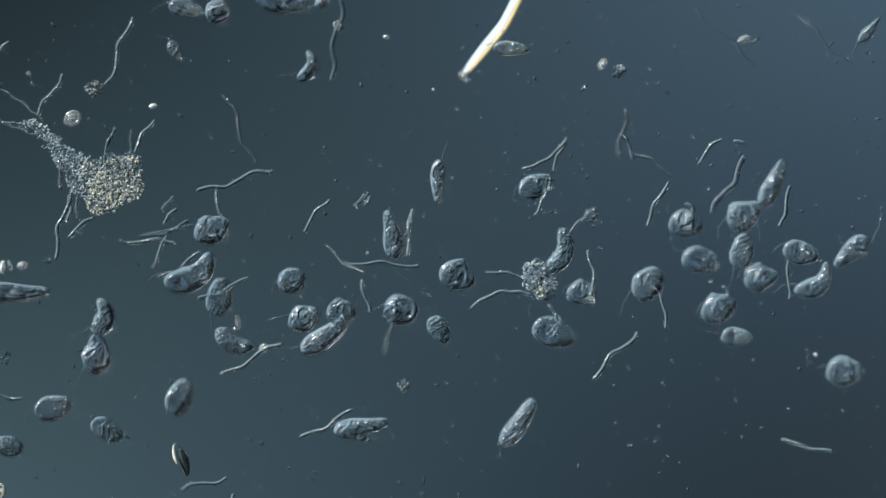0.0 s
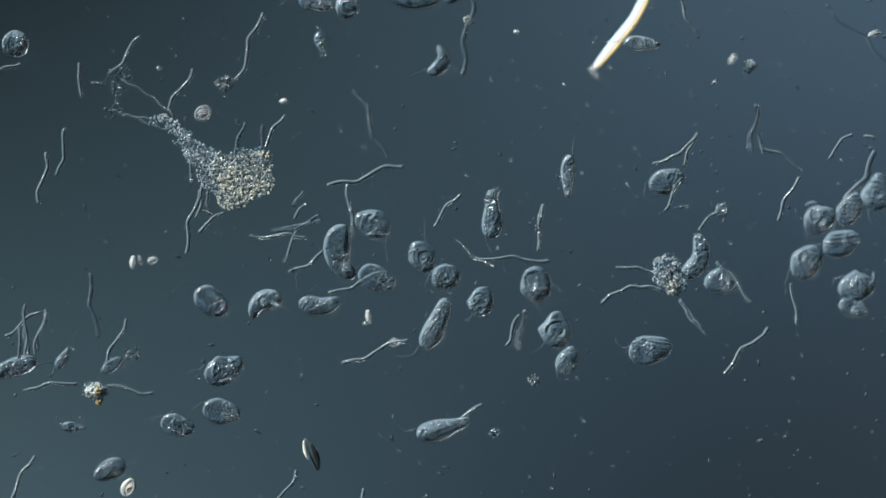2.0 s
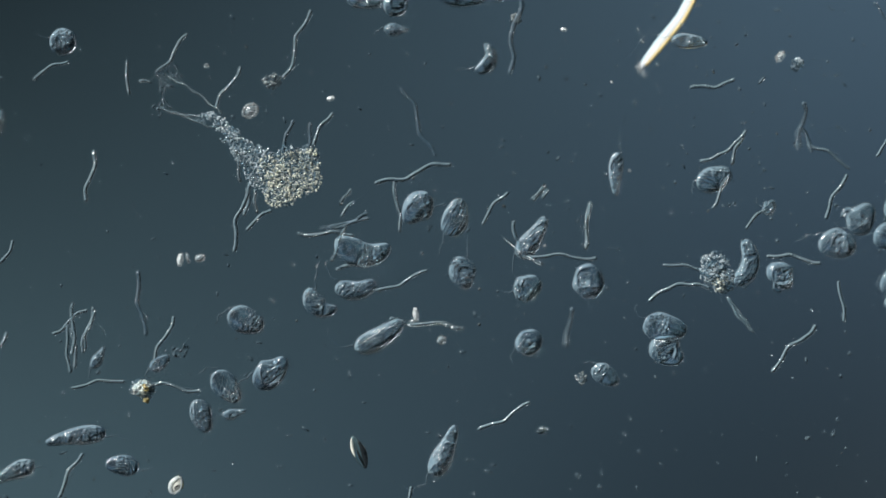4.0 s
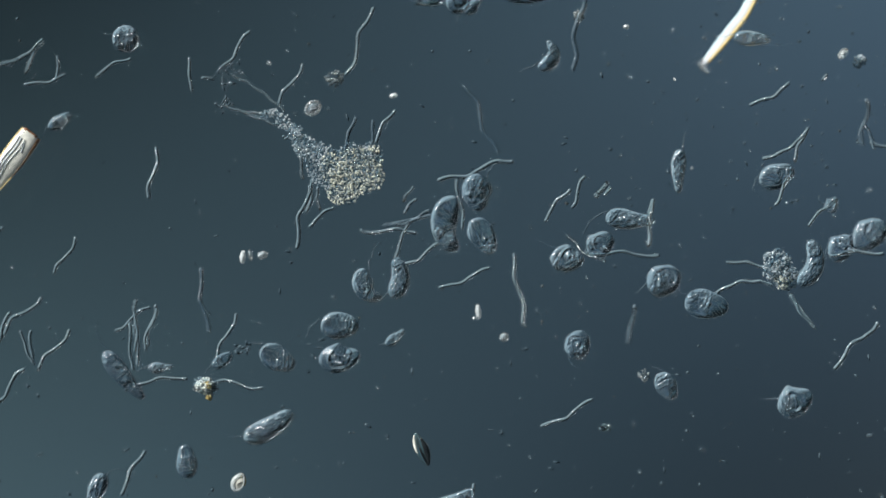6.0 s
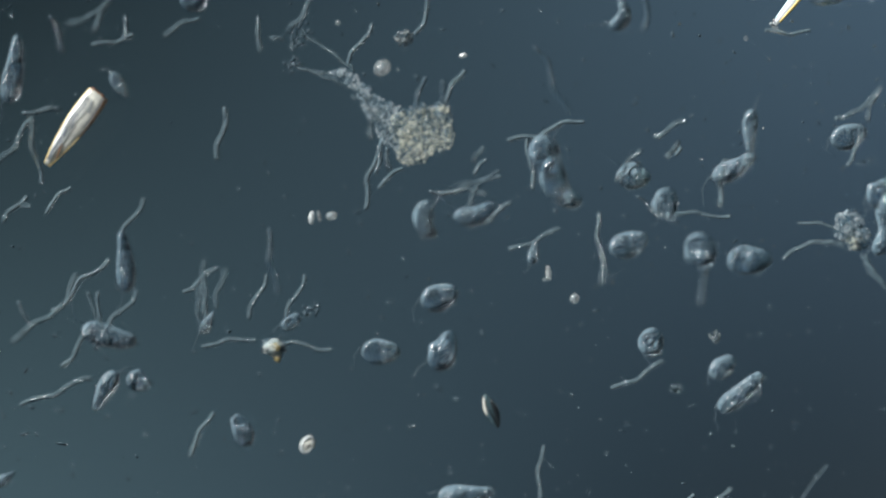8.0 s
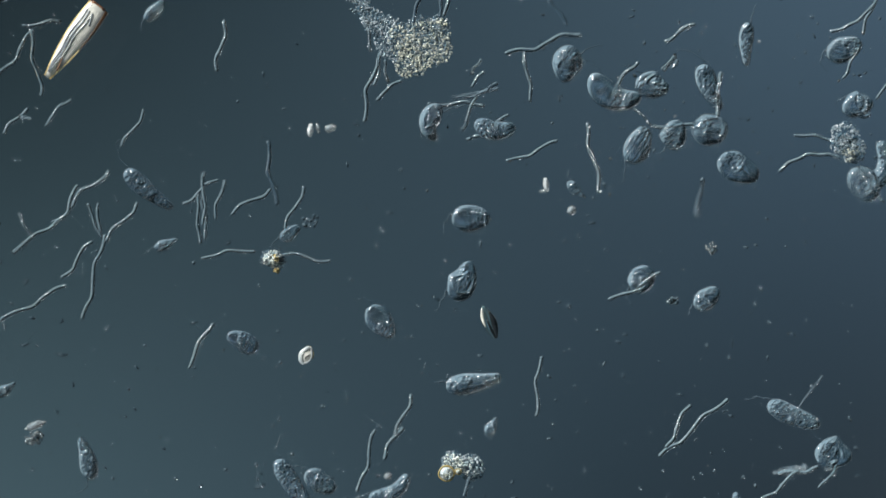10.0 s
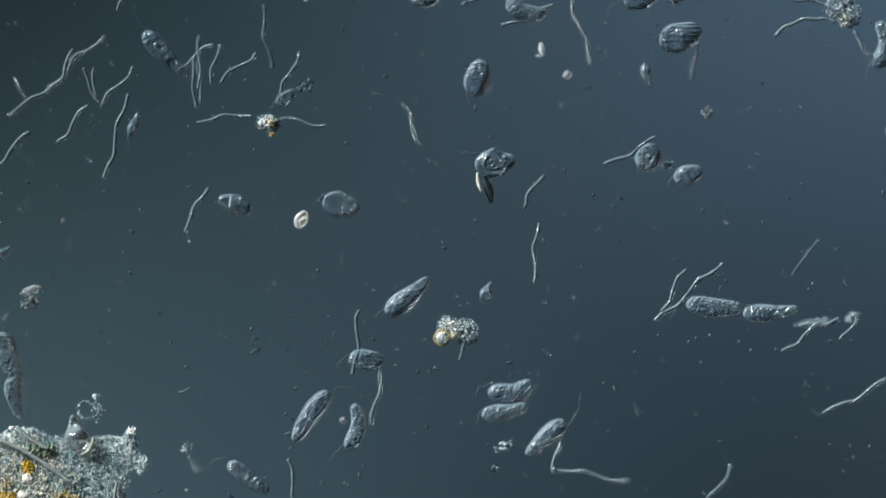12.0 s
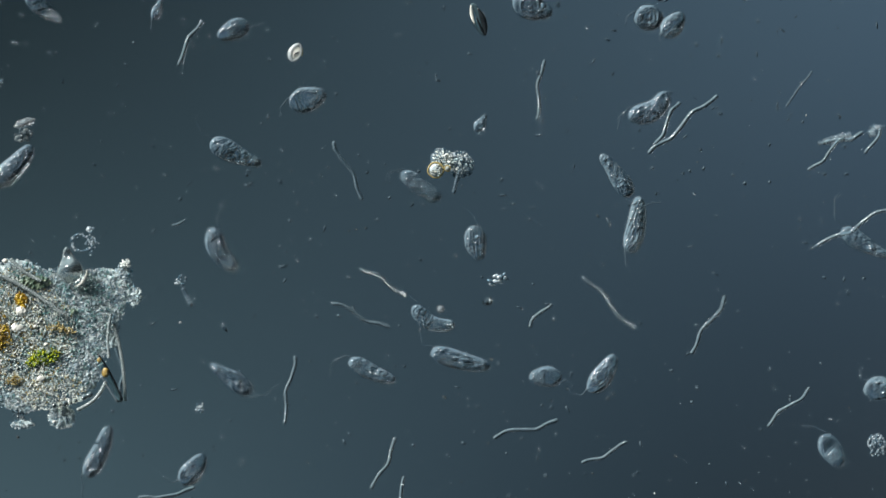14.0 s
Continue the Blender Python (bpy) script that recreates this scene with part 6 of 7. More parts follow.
    walk(c20, [(0, pose(-0.367, -0.801, 0, 0, 0, 10)), (0.5, pose(-0.327, -0.756, 0, 0, 0, 60)), (1, pose(-0.495, -0.801, 0, 0, 0, 50)), (1.5, pose(-0.554, -0.816, 0, 0, 0, 50)), (2, pose(-0.585, -0.829, 0, 0, 0, 15)), (2.2, pose(-0.628, -0.807, 0, 0, 0, 45)), (4.5, pose(-0.892, -1.04, 0, 0, 0, 65)), (5, pose(-1.001, -1.145, 0, 0, 0, 40)), (5.5, pose(-1.004, -1.179, 0, 0, 0, 34)), (6, pose(-1.056, -1.196, 0, 0, 0, 28)), (7, pose(-1.145, -1.247, 0, 0, 0, 17)), (7.5, pose(-1.235, -1.298, 0, 0, 0, 11)), (8, pose(-1.295, -1.321, 0, 0, 0, 5)), (10.5, pose(-1.247, -1.159, 0, 0, 0, 15)), (11, pose(-1.362, -1.112, 0, 0, 0, 50)), (11.5, pose(-1.375, -1.202, 0, 0, 0, 85)), (12, pose(-1.528, -1.444, 0, 0, 0, 40)), (12.5, pose(-1.673, -1.566, 0, 0, 0, 30)), (13, pose(-1.93, -1.607, 0, 0, 0, 10)), (13.5, pose(-2.176, -1.566, 0, 0, 0, -15)), (14, pose(-2.276, -1.554, 0, 0, 0, -25))])
    walk(c21, [(0, pose(0.526, -0.01, 0, 0, 0, 70)), (0.5, pose(0.515, -0.011, 0, 0, 0, 70)), (1, pose(0.523, -0.036, 0, 0, 0, 70)), (1.5, pose(0.543, -0.041, 0, 0, 0, 65)), (2, pose(0.55, -0.059, 0, 0, 0, 70)), (2.2, pose(0.559, -0.052, 0, 0, 0, 65)), (4.5, pose(0.562, -0.103, 0, 0, 0, 80)), (5, pose(0.568, -0.094, 0, 0, 0, 75)), (5.5, pose(0.565, -0.099, 0, 0, 0, 75)), (6, pose(0.57, -0.112, 0, 0, 0, 75)), (6.5, pose(0.574, -0.115, 0, 0, 0, 75)), (7, pose(0.568, -0.122, 0, 0, 0, 70)), (7.5, pose(0.574, -0.12, 0, 0, 0, 75)), (8, pose(0.57, -0.143, 0, 0, 0, 85)), (10.5, pose(0.589, -0.279, 0, 0, 0, 80)), (11, pose(0.589, -0.314, 0, 0, 0, 85)), (11.5, pose(0.594, -0.288, 0, 0, 0, 80)), (12, pose(0.61, -0.309, 0, 0, 0, 85)), (14, pose(0.61, -0.309, 0, 0, 0, 85))])
    walk(c22, [(0, pose(0.628, -0.189, 0, 0, 0, 0)), (0.5, pose(0.638, -0.208, 0, 0, 0, 30)), (1, pose(0.607, -0.199, 0, 0, 0, 60)), (1.5, pose(0.625, -0.199, 0, 0, 0, 70)), (1.75, pose(0.645, -0.18, 0, 0, 0, 30)), (2, pose(0.665, -0.161, 0, 0, 0, -10)), (2.2, pose(0.668, -0.162, 0, 0, 0, -20)), (4.5, pose(0.739, -0.139, 0, 0, 0, -60)), (5, pose(0.726, -0.087, 0, 0, 0, 0)), (5.5, pose(0.705, -0.051, 0, 0, 0, 30)), (6, pose(0.708, -0.031, 0, 0, 0, 40)), (6.5, pose(0.702, -0.013, 0, 0, 0, 60)), (7, pose(0.688, 0.026, 0, 0, 0, 60)), (7.5, pose(0.569, 0.033, 0, 0, 0, 60)), (8, pose(0.555, 0.036, 0, 0, 0, 50)), (10.5, pose(0.474, 0.04, 0, 0, 0, 0)), (11, pose(0.482, 0.048, 0, 0, 0, 0)), (11.5, pose(0.444, 0.082, 0, 0, 0, -40)), (14, pose(0.444, 0.082, 0, 0, 0, -40))])
    walk(c23, [(0, pose(0.916, -0.151, 0, 0, 0, 50)), (0.25, pose(0.934, -0.109, 0, 0, 0, -5)), (0.5, pose(0.952, -0.068, 0, 0, 0, -60)), (0.75, pose(0.955, -0.08, 0, 0, 0, -15)), (1, pose(0.959, -0.092, 0, 0, 0, 30)), (1.5, pose(0.946, -0.077, 0, 0, 0, 10)), (2, pose(1.04, -0.077, 0, 0, 0, 50)), (2.2, pose(1.018, -0.091, 0, 0, 0, 30)), (4.5, pose(0.937, 0.019, 0, 0, 0, -10)), (5, pose(0.853, 0.028, 0, 0, 0, 20)), (5.5, pose(0.828, 0.02, 0, 0, 0, 30)), (6, pose(0.83, 0.028, 0, 0, 0, 30)), (6.5, pose(0.811, 0.026, 0, 0, 0, 40)), (7, pose(0.751, 0.043, 0, 0, 0, 40)), (8, pose(0.628, -0.023, 0, 0, 0, 11)), (10.5, pose(0.5, -0.437, 0, 0, 0, -60)), (10.75, pose(0.532, -0.493, 0, 0, 0, 10)), (11, pose(0.564, -0.548, 0, 0, 0, 80)), (11.25, pose(0.57, -0.616, 0, 0, 0, 20)), (11.5, pose(0.577, -0.684, 0, 0, 0, -40)), (12, pose(0.704, -0.712, 0, 0, 0, -40)), (14, pose(0.704, -0.712, 0, 0, 0, -40))])
    walk(c24, [(0, pose(1.092, 0.117, 0, 0, 0, -10)), (0.5, pose(1.084, 0.108, 0, 0, 0, 10)), (1, pose(1.092, 0.13, 0, 0, 0, 20)), (1.5, pose(1.074, 0.094, 0, 0, 0, 40)), (2, pose(1.103, 0.115, 0, 0, 0, 20)), (2.2, pose(1.094, 0.106, 0, 0, 0, 10)), (4.5, pose(1.057, 0.108, 0, 0, 0, 60)), (5, pose(1.019, 0.138, 0, 0, 0, 60)), (5.5, pose(1.138, 0.13, 0, 0, 0, 60)), (14, pose(1.138, 0.13, 0, 0, 0, 60))])
    walk(c25, [(0, pose(1.158, -0.048, 0, 0, 0, -10)), (0.25, pose(1.179, -0.021, 0, 0, 0, 35)), (0.5, pose(1.199, 0.006, 0, 0, 0, 80)), (0.75, pose(1.196, 0.008, 0, 0, 0, 5)), (1, pose(1.194, 0.01, 0, 0, 0, -70)), (1.25, pose(1.149, -0.001, 0, 0, 0, -25)), (1.5, pose(1.105, -0.013, 0, 0, 0, 20)), (2, pose(1.2, 0.005, 0, 0, 0, 20)), (2.2, pose(1.214, 0.029, 0, 0, 0, 10)), (14, pose(1.214, 0.029, 0, 0, 0, 10))])
    walk(c26, [(0, pose(1.342, -0.01, 0, 0, 0, 80)), (0.5, pose(1.334, 0.009, 0, 0, 0, 50)), (1, pose(1.352, 0.018, 0, 0, 0, 80)), (1.5, pose(1.207, 0.099, 0, 0, 0, 70)), (2, pose(1.239, 0.158, 0, 0, 0, 60)), (2.2, pose(1.242, 0.17, 0, 0, 0, 60)), (14, pose(1.242, 0.17, 0, 0, 0, 60))])
    walk(c27, [(0, pose(1.355, 0.156, 0, 0, 0, 30)), (0.5, pose(1.327, 0.18, 0, 0, 0, 0)), (1, pose(1.321, 0.196, 0, 0, 0, 40)), (1.5, pose(1.372, 0.217, 0, 0, 0, 60)), (2, pose(1.361, 0.235, 0, 0, 0, 80)), (2.2, pose(1.367, 0.195, 0, 0, 0, 80)), (14, pose(1.367, 0.195, 0, 0, 0, 80))])
    walk(c28, [(0, pose(1.235, -0.253, 0, 0, 0, 20)), (0.5, pose(1.207, -0.254, 0, 0, 0, 0)), (1, pose(1.227, -0.189, 0, 0, 0, 60)), (1.5, pose(1.288, -0.148, 0, 0, 0, 40)), (2, pose(1.272, -0.179, 0, 0, 0, 0)), (2.2, pose(1.235, -0.162, 0, 0, 0, 20)), (14, pose(1.235, -0.162, 0, 0, 0, 20))])
    walk(c29, [(0, pose(1.316, -0.393, 0, 0, 0, 0)), (0.5, pose(1.365, -0.369, 0, 0, 0, 10)), (1, pose(1.316, -0.304, 0, 0, 0, -50)), (1.5, pose(1.36, -0.281, 0, 0, 0, -10)), (2, pose(1.256, -0.283, 0, 0, 0, -20)), (2.2, pose(1.247, -0.277, 0, 0, 0, -10)), (14, pose(1.247, -0.277, 0, 0, 0, -10))])
    walk(c34, [(0, pose(1.431, -0.12, 0, 0, 0, 0)), (0.5, pose(1.513, -0.101, 0, 0, 0, -10)), (1, pose(1.487, 0.036, 0, 0, 0, 20)), (1.5, pose(1.546, 0.003, 0, 0, 0, 20)), (14, pose(1.546, 0.003, 0, 0, 0, 20))])
    walk(c35, [(0, pose(1.482, 0.296, 0, 0, 0, 65)), (0.5, pose(1.538, 0.231, 0, 0, 0, 60)), (1, pose(1.526, 0.163, 0, 0, 0, 50)), (1.5, pose(1.571, 0.105, 0, 0, 0, 50)), (14, pose(1.571, 0.105, 0, 0, 0, 50))])
    walk(c36, [(0, pose(1.61, -0.015, 0, 0, 0, -15)), (0.5, pose(1.594, 0.019, 0, 0, 0, -30)), (1, pose(1.564, -0.054, 0, 0, 0, -30)), (1.5, pose(1.597, -0.074, 0, 0, 0, -30)), (14, pose(1.597, -0.074, 0, 0, 0, -30))])
    walk(c37, [(0, pose(1.673, -0.143, 0, 0, 0, 40)), (0.5, pose(1.658, -0.165, 0, 0, 0, 30)), (1, pose(1.602, -0.168, 0, 0, 0, 40)), (1.5, pose(1.622, -0.151, 0, 0, 0, 40)), (14, pose(1.622, -0.151, 0, 0, 0, 40))])
    walk(c38, [(0, pose(1.834, -0.015, 0, 0, 0, 220)), (0.5, pose(1.824, -0.024, 0, 0, 0, 220)), (1, pose(1.878, -0.023, 0, 0, 0, 220)), (14, pose(1.878, -0.023, 0, 0, 0, 220))])
    walk(c39, [(0, pose(1.801, -0.546, 0, 0, 0, 0)), (0.5, pose(1.747, -0.483, 0, 0, 0, -40)), (1, pose(1.589, -0.418, 0, 0, 0, -60)), (1.5, pose(1.622, -0.38, 0, 0, 0, -60)), (14, pose(1.622, -0.38, 0, 0, 0, -60))])
    walk(c40, [(0, pose(-1.929, -0.194, 0, 0, 0, 0)), (0.5, pose(-2.357, -0.151, 0, 0, 0, 20)), (1.5, pose(-3.071, 0.054, 0, 0, 0, 40)), (6.5, pose(-3.327, 0.513, 0, 0, 0, 70)), (7.5, pose(-3.311, 0.564, 0, 0, 0, 80)), (8, pose(-3.323, 0.584, 0, 0, 0, 82)), (8.5, pose(-3.352, 0.64, 0, 0, 0, 75)), (14, pose(-3.352, 0.64, 0, 0, 0, 75))])
    walk(c41, [(0, pose(-1.204, 0.89, 0, 0, 0, -60)), (0.5, pose(-1.202, 0.892, 0, 0, 0, -70)), (0.75, pose(-1.191, 0.891, 0, 0, 0, 0)), (1, pose(-1.181, 0.89, 0, 0, 0, 70)), (1.5, pose(-1.166, 0.923, 0, 0, 0, 80)), (1.667, pose(-1.156, 0.917, 0, 0, 0, 27)), (1.833, pose(-1.146, 0.91, 0, 0, 0, -27)), (2, pose(-1.136, 0.903, 0, 0, 0, -80)), (2.2, pose(-1.12, 0.909, 0, 0, 0, -40)), (4.5, pose(-0.989, 0.976, 0, 0, 0, 10)), (5, pose(-0.963, 1.003, 0, 0, 0, 30)), (5.5, pose(-0.94, 1.028, 0, 0, 0, 50)), (6, pose(-0.948, 1.054, 0, 0, 0, 40)), (6.5, pose(-0.959, 1.156, 0, 0, 0, 40)), (14, pose(-0.959, 1.156, 0, 0, 0, 40))])
    walk(c42, [(0, pose(-2.867, 0.513, 0, 0, 0, 60)), (2.2, pose(-2.855, 0.526, 0, 0, 0, 60)), (4.5, pose(-2.807, 0.534, 0, 0, 0, 70)), (5, pose(-2.812, 0.531, 0, 0, 0, 75)), (5.5, pose(-2.815, 0.536, 0, 0, 0, 65)), (6, pose(-2.812, 0.531, 0, 0, 0, 35)), (6.25, pose(-2.828, 0.522, 0, 0, 0, -15)), (6.5, pose(-2.844, 0.513, 0, 0, 0, -65)), (7, pose(-2.851, 0.515, 0, 0, 0, -60)), (7.5, pose(-2.844, 0.513, 0, 0, 0, -55)), (8, pose(-2.851, 0.515, 0, 0, 0, -60)), (9.25, pose(-2.761, 0.479, 0, 0, 0, 0)), (10.5, pose(-2.671, 0.443, 0, 0, 0, 60)), (10.75, pose(-2.68, 0.437, 0, 0, 0, 15)), (11, pose(-2.689, 0.431, 0, 0, 0, -30)), (14, pose(-2.689, 0.431, 0, 0, 0, -30))])
    walk(c33, [(0, pose(0.342, -0.783, 0, 0, 0, 55)), (0.5, pose(0.37, -1.027, 0, 0, 0, 65)), (1, pose(0.449, -1.286, 0, 0, 0, 70)), (3, pose(0.168, -1.401, 0, 0, 0, 54)), (6, pose(-0.316, -1.298, 0, 0, 0, 30)), (7, pose(-0.417, -1.153, 0, 0, 0, 20)), (7.5, pose(-0.219, -1.038, 0, 0, 0, 25)), (8, pose(-0.062, -0.865, 0, 0, 0, 40)), (10.5, pose(0.202, -1.427, 0, 0, 0, -30)), (11, pose(0.069, -1.411, 0, 0, 0, -5)), (11.5, pose(-0.092, -1.416, 0, 0, 0, 35)), (12, pose(-0.145, -1.49, 0, 0, 0, -5)), (12.5, pose(-0.186, -1.548, 0, 0, 0, 15)), (13, pose(-0.274, -1.615, 0, 0, 0, 55)), (13.5, pose(-0.406, -1.737, 0, 0, 0, 50)), (14, pose(-0.474, -1.875, 0, 0, 0, 80))])
    walk(y2, [(0, pose(-0.061, -1.86, 0, 0, 0, 95)), (10.5, pose(-0.056, -1.834, 0, 0, 0, 95)), (11, pose(-0.018, -1.679, 0, 0, 0, 95)), (11.5, pose(0.048, -1.607, 0, 0, 0, 55)), (12, pose(0.107, -1.513, 0, 0, 0, 5)), (12.5, pose(0.12, -1.531, 0, 0, 0, -70)), (13, pose(0.274, -1.758, 0, 0, 0, -60)), (13.5, pose(0.349, -1.839, 0, 0, 0, -60)), (14, pose(0.561, -1.962, 0, 0, 0, -30))])
    walk(m1, [(0, pose(-2.765, -1.043, 0, 0, 0, 60)), (1.5, pose(-2.753, -1.042, 0, 0, 0, 118)), (3, pose(-2.741, -1.041, 0, 0, 0, 177)), (4.5, pose(-2.728, -1.04, 0, 0, 0, 235)), (5, pose(-2.626, -1.051, 0, 0, 0, 275)), (5.5, pose(-2.608, -1.12, 0, 0, 0, 260)), (6, pose(-2.652, -1.151, 0, 0, 0, 250)), (6.5, pose(-2.638, -1.156, 0, 0, 0, 250)), (7, pose(-2.915, -1.11, 0, 0, 0, 240)), (7.5, pose(-2.923, -0.916, 0, 0, 0, 250)), (8, pose(-2.915, -0.857, 0, 0, 0, 240)), (8.833, pose(-2.954, -1.145, 0, 0, 0, 183)), (9.667, pose(-2.994, -1.433, 0, 0, 0, 127)), (10.5, pose(-3.033, -1.721, 0, 0, 0, 70)), (11, pose(-3.161, -1.793, 0, 0, 0, 40)), (11.5, pose(-3.283, -1.921, 0, 0, 0, 10)), (11.75, pose(-3.292, -1.912, 0, 0, 0, -35)), (12, pose(-3.301, -1.903, 0, 0, 0, -80)), (12.5, pose(-3.224, -1.753, 0, 0, 0, -75)), (12.75, pose(-3.177, -1.663, 0, 0, 0, -2)), (13, pose(-3.129, -1.574, 0, 0, 0, 70)), (13.25, pose(-3.123, -1.365, 0, 0, 0, -5)), (13.5, pose(-3.117, -1.156, 0, 0, 0, -80)), (14, pose(-3.143, -0.898, 0, 0, 0, -40))])
    walk(m2, [(0, pose(-2.74, -1.26, 0, 0, 0, -50)), (7, pose(-2.74, -1.26, 0, 0, 0, -50)), (7.5, pose(-2.717, -1.051, 0, 0, 0, -50)), (8, pose(-2.761, -0.811, 0, 0, 0, -20)), (9, pose(-3.02, -0.916, 0, 0, 0, -20)), (10.5, pose(-3.633, -1.12, 0, 0, 0, -20)), (14, pose(-3.633, -1.12, 0, 0, 0, -20))])
    walk(l1, [(0, pose(-2.765, -0.457, 0, 0, 0, 190)), (1.5, pose(-2.599, -0.546, 0, 0, 0, 190)), (2, pose(-2.55, -0.569, 0, 0, 0, 200)), (2.2, pose(-2.515, -0.603, 0, 0, 0, 220)), (4.5, pose(-2.417, -0.899, 0, 0, 0, 185)), (5, pose(-2.341, -0.814, 0, 0, 0, 225)), (5.5, pose(-2.341, -0.821, 0, 0, 0, 265)), (6, pose(-2.524, -0.617, 0, 0, 0, 310)), (6.5, pose(-2.722, -0.431, 0, 0, 0, 345)), (7, pose(-2.782, -0.385, 0, 0, 0, 400)), (7.5, pose(-2.801, -0.349, 0, 0, 0, 420)), (8, pose(-2.825, -0.276, 0, 0, 0, 455)), (8.833, pose(-2.78, -0.307, 0, 0, 0, 402)), (9.667, pose(-2.734, -0.338, 0, 0, 0, 348)), (10.5, pose(-2.689, -0.369, 0, 0, 0, 295)), (11, pose(-2.645, -0.37, 0, 0, 0, 305)), (11.5, pose(-2.605, -0.36, 0, 0, 0, 305)), (12, pose(-2.622, -0.352, 0, 0, 0, 315)), (12.5, pose(-2.566, -0.421, 0, 0, 0, 310)), (14, pose(-2.566, -0.421, 0, 0, 0, 310))])
    walk(k1, [(0, pose(-2.765, -0.814, 0, 0, 0, 0)), (1, pose(-2.51, -0.824, 0, 0, 0, 0)), (1.5, pose(-2.37, -0.824, 0, 0, 0, -20)), (2, pose(-2.251, -0.824, 0, 0, 0, -5)), (2.2, pose(-2.196, -0.807, 0, 0, 0, -25)), (4.5, pose(-1.657, -0.751, 0, 0, 0, 30)), (5, pose(-1.575, -0.643, 0, 0, 0, 40)), (5.5, pose(-1.43, -0.554, 0, 0, 0, 35)), (6, pose(-1.3, -0.444, 0, 0, 0, 40)), (6.5, pose(-1.23, -0.298, 0, 0, 0, -10)), (7, pose(-1.147, -0.207, 0, 0, 0, -35)), (7.25, pose(-1.098, -0.204, 0, 0, 0, 12)), (7.5, pose(-1.048, -0.202, 0, 0, 0, 60)), (8, pose(-0.994, -0.237, 0, 0, 0, 80)), (9.25, pose(-0.859, -0.312, 0, 0, 0, 10)), (10.5, pose(-0.724, -0.386, 0, 0, 0, -60)), (11, pose(-0.64, -0.416, 0, 0, 0, -40)), (11.5, pose(-0.577, -0.421, 0, 0, 0, -50)), (12, pose(-0.449, -0.449, 0, 0, 0, -70)), (12.5, pose(-0.321, -0.464, 0, 0, 0, -10)), (14, pose(-0.321, -0.464, 0, 0, 0, -10))])
    walk(s2, [(0, pose(-2.301, -0.457, 0, 0, 0, 60)), (1, pose(-2.301, -0.454, 0, 0, 0, 60)), (1.5, pose(-2.319, -0.485, 0, 0, 0, 80)), (2, pose(-2.302, -0.513, 0, 0, 0, 60)), (2.2, pose(-2.304, -0.501, 0, 0, 0, 60)), (4.5, pose(-2.374, -0.542, 0, 0, 0, 60)), (5, pose(-2.384, -0.571, 0, 0, 0, 85)), (5.5, pose(-2.361, -0.592, 0, 0, 0, 30)), (6, pose(-2.358, -0.579, 0, 0, 0, 5)), (6.5, pose(-2.38, -0.579, 0, 0, 0, 15)), (7, pose(-2.392, -0.564, 0, 0, 0, 5)), (7.5, pose(-2.423, -0.541, 0, 0, 0, 5)), (8, pose(-2.455, -0.551, 0, 0, 0, 60)), (10.5, pose(-2.702, -0.598, 0, 0, 0, 20)), (11, pose(-2.758, -0.577, 0, 0, 0, 50)), (11.5, pose(-2.773, -0.62, 0, 0, 0, 60)), (12, pose(-2.763, -0.666, 0, 0, 0, 70)), (12.5, pose(-2.727, -0.694, 0, 0, 0, 85)), (13, pose(-2.698, -0.753, 0, 0, 0, 100)), (13.5, pose(-2.666, -0.857, 0, 0, 0, 100)), (14, pose(-2.628, -0.898, 0, 0, 0, 70))])
    walk(b1, [(0, pose(-2.064, -1.681, 0, 0, 0, -55)), (10.5, pose(-2.064, -1.682, 0, 0, 0, -55)), (11, pose(-1.98, -1.712, 0, 0, 0, -90)), (11.5, pose(-1.974, -1.806, 0, 0, 0, -110)), (12, pose(-1.967, -1.982, 0, 0, 0, -125)), (12.5, pose(-1.903, -2.186, 0, 0, 0, -85)), (13, pose(-1.728, -2.403, 0, 0, 0, -60)), (13.5, pose(-1.51, -2.503, 0, 0, 0, -25)), (14, pose(-1.263, -2.485, 0, 0, 0, -15))])
    walk(a1, [(0, pose(-2.281, -2.268, 0, 0, 0, -35)), (11.5, pose(-2.276, -2.268, 0, 0, 0, -35)), (12, pose(-2.247, -2.26, 0, 0, 0, -35)), (12.5, pose(-2.153, -2.293, 0, 0, 0, -60)), (13, pose(-1.958, -2.385, 0, 0, 0, -40)), (13.5, pose(-1.837, -2.457, 0, 0, 0, -45)), (14, pose(-1.663, -2.536, 0, 0, 0, -25))])
    walk(d1, [(0, pose(-1.625, -1.707, 0, 0, 0, 30)), (10.5, pose(-1.625, -1.703, 0, 0, 0, 30)), (11, pose(-1.719, -1.737, 0, 0, 0, 40)), (11.5, pose(-1.753, -1.788, 0, 0, 0, 60)), (12, pose(-1.77, -2.031, 0, 0, 0, 80)), (12.5, pose(-1.686, -2.097, 0, 0, 0, 40)), (13, pose(-1.606, -2.207, 0, 0, 0, -20)), (13.5, pose(-1.485, -2.273, 0, 0, 0, -20)), (14, pose(-1.39, -2.301, 0, 0, 0, -25))])
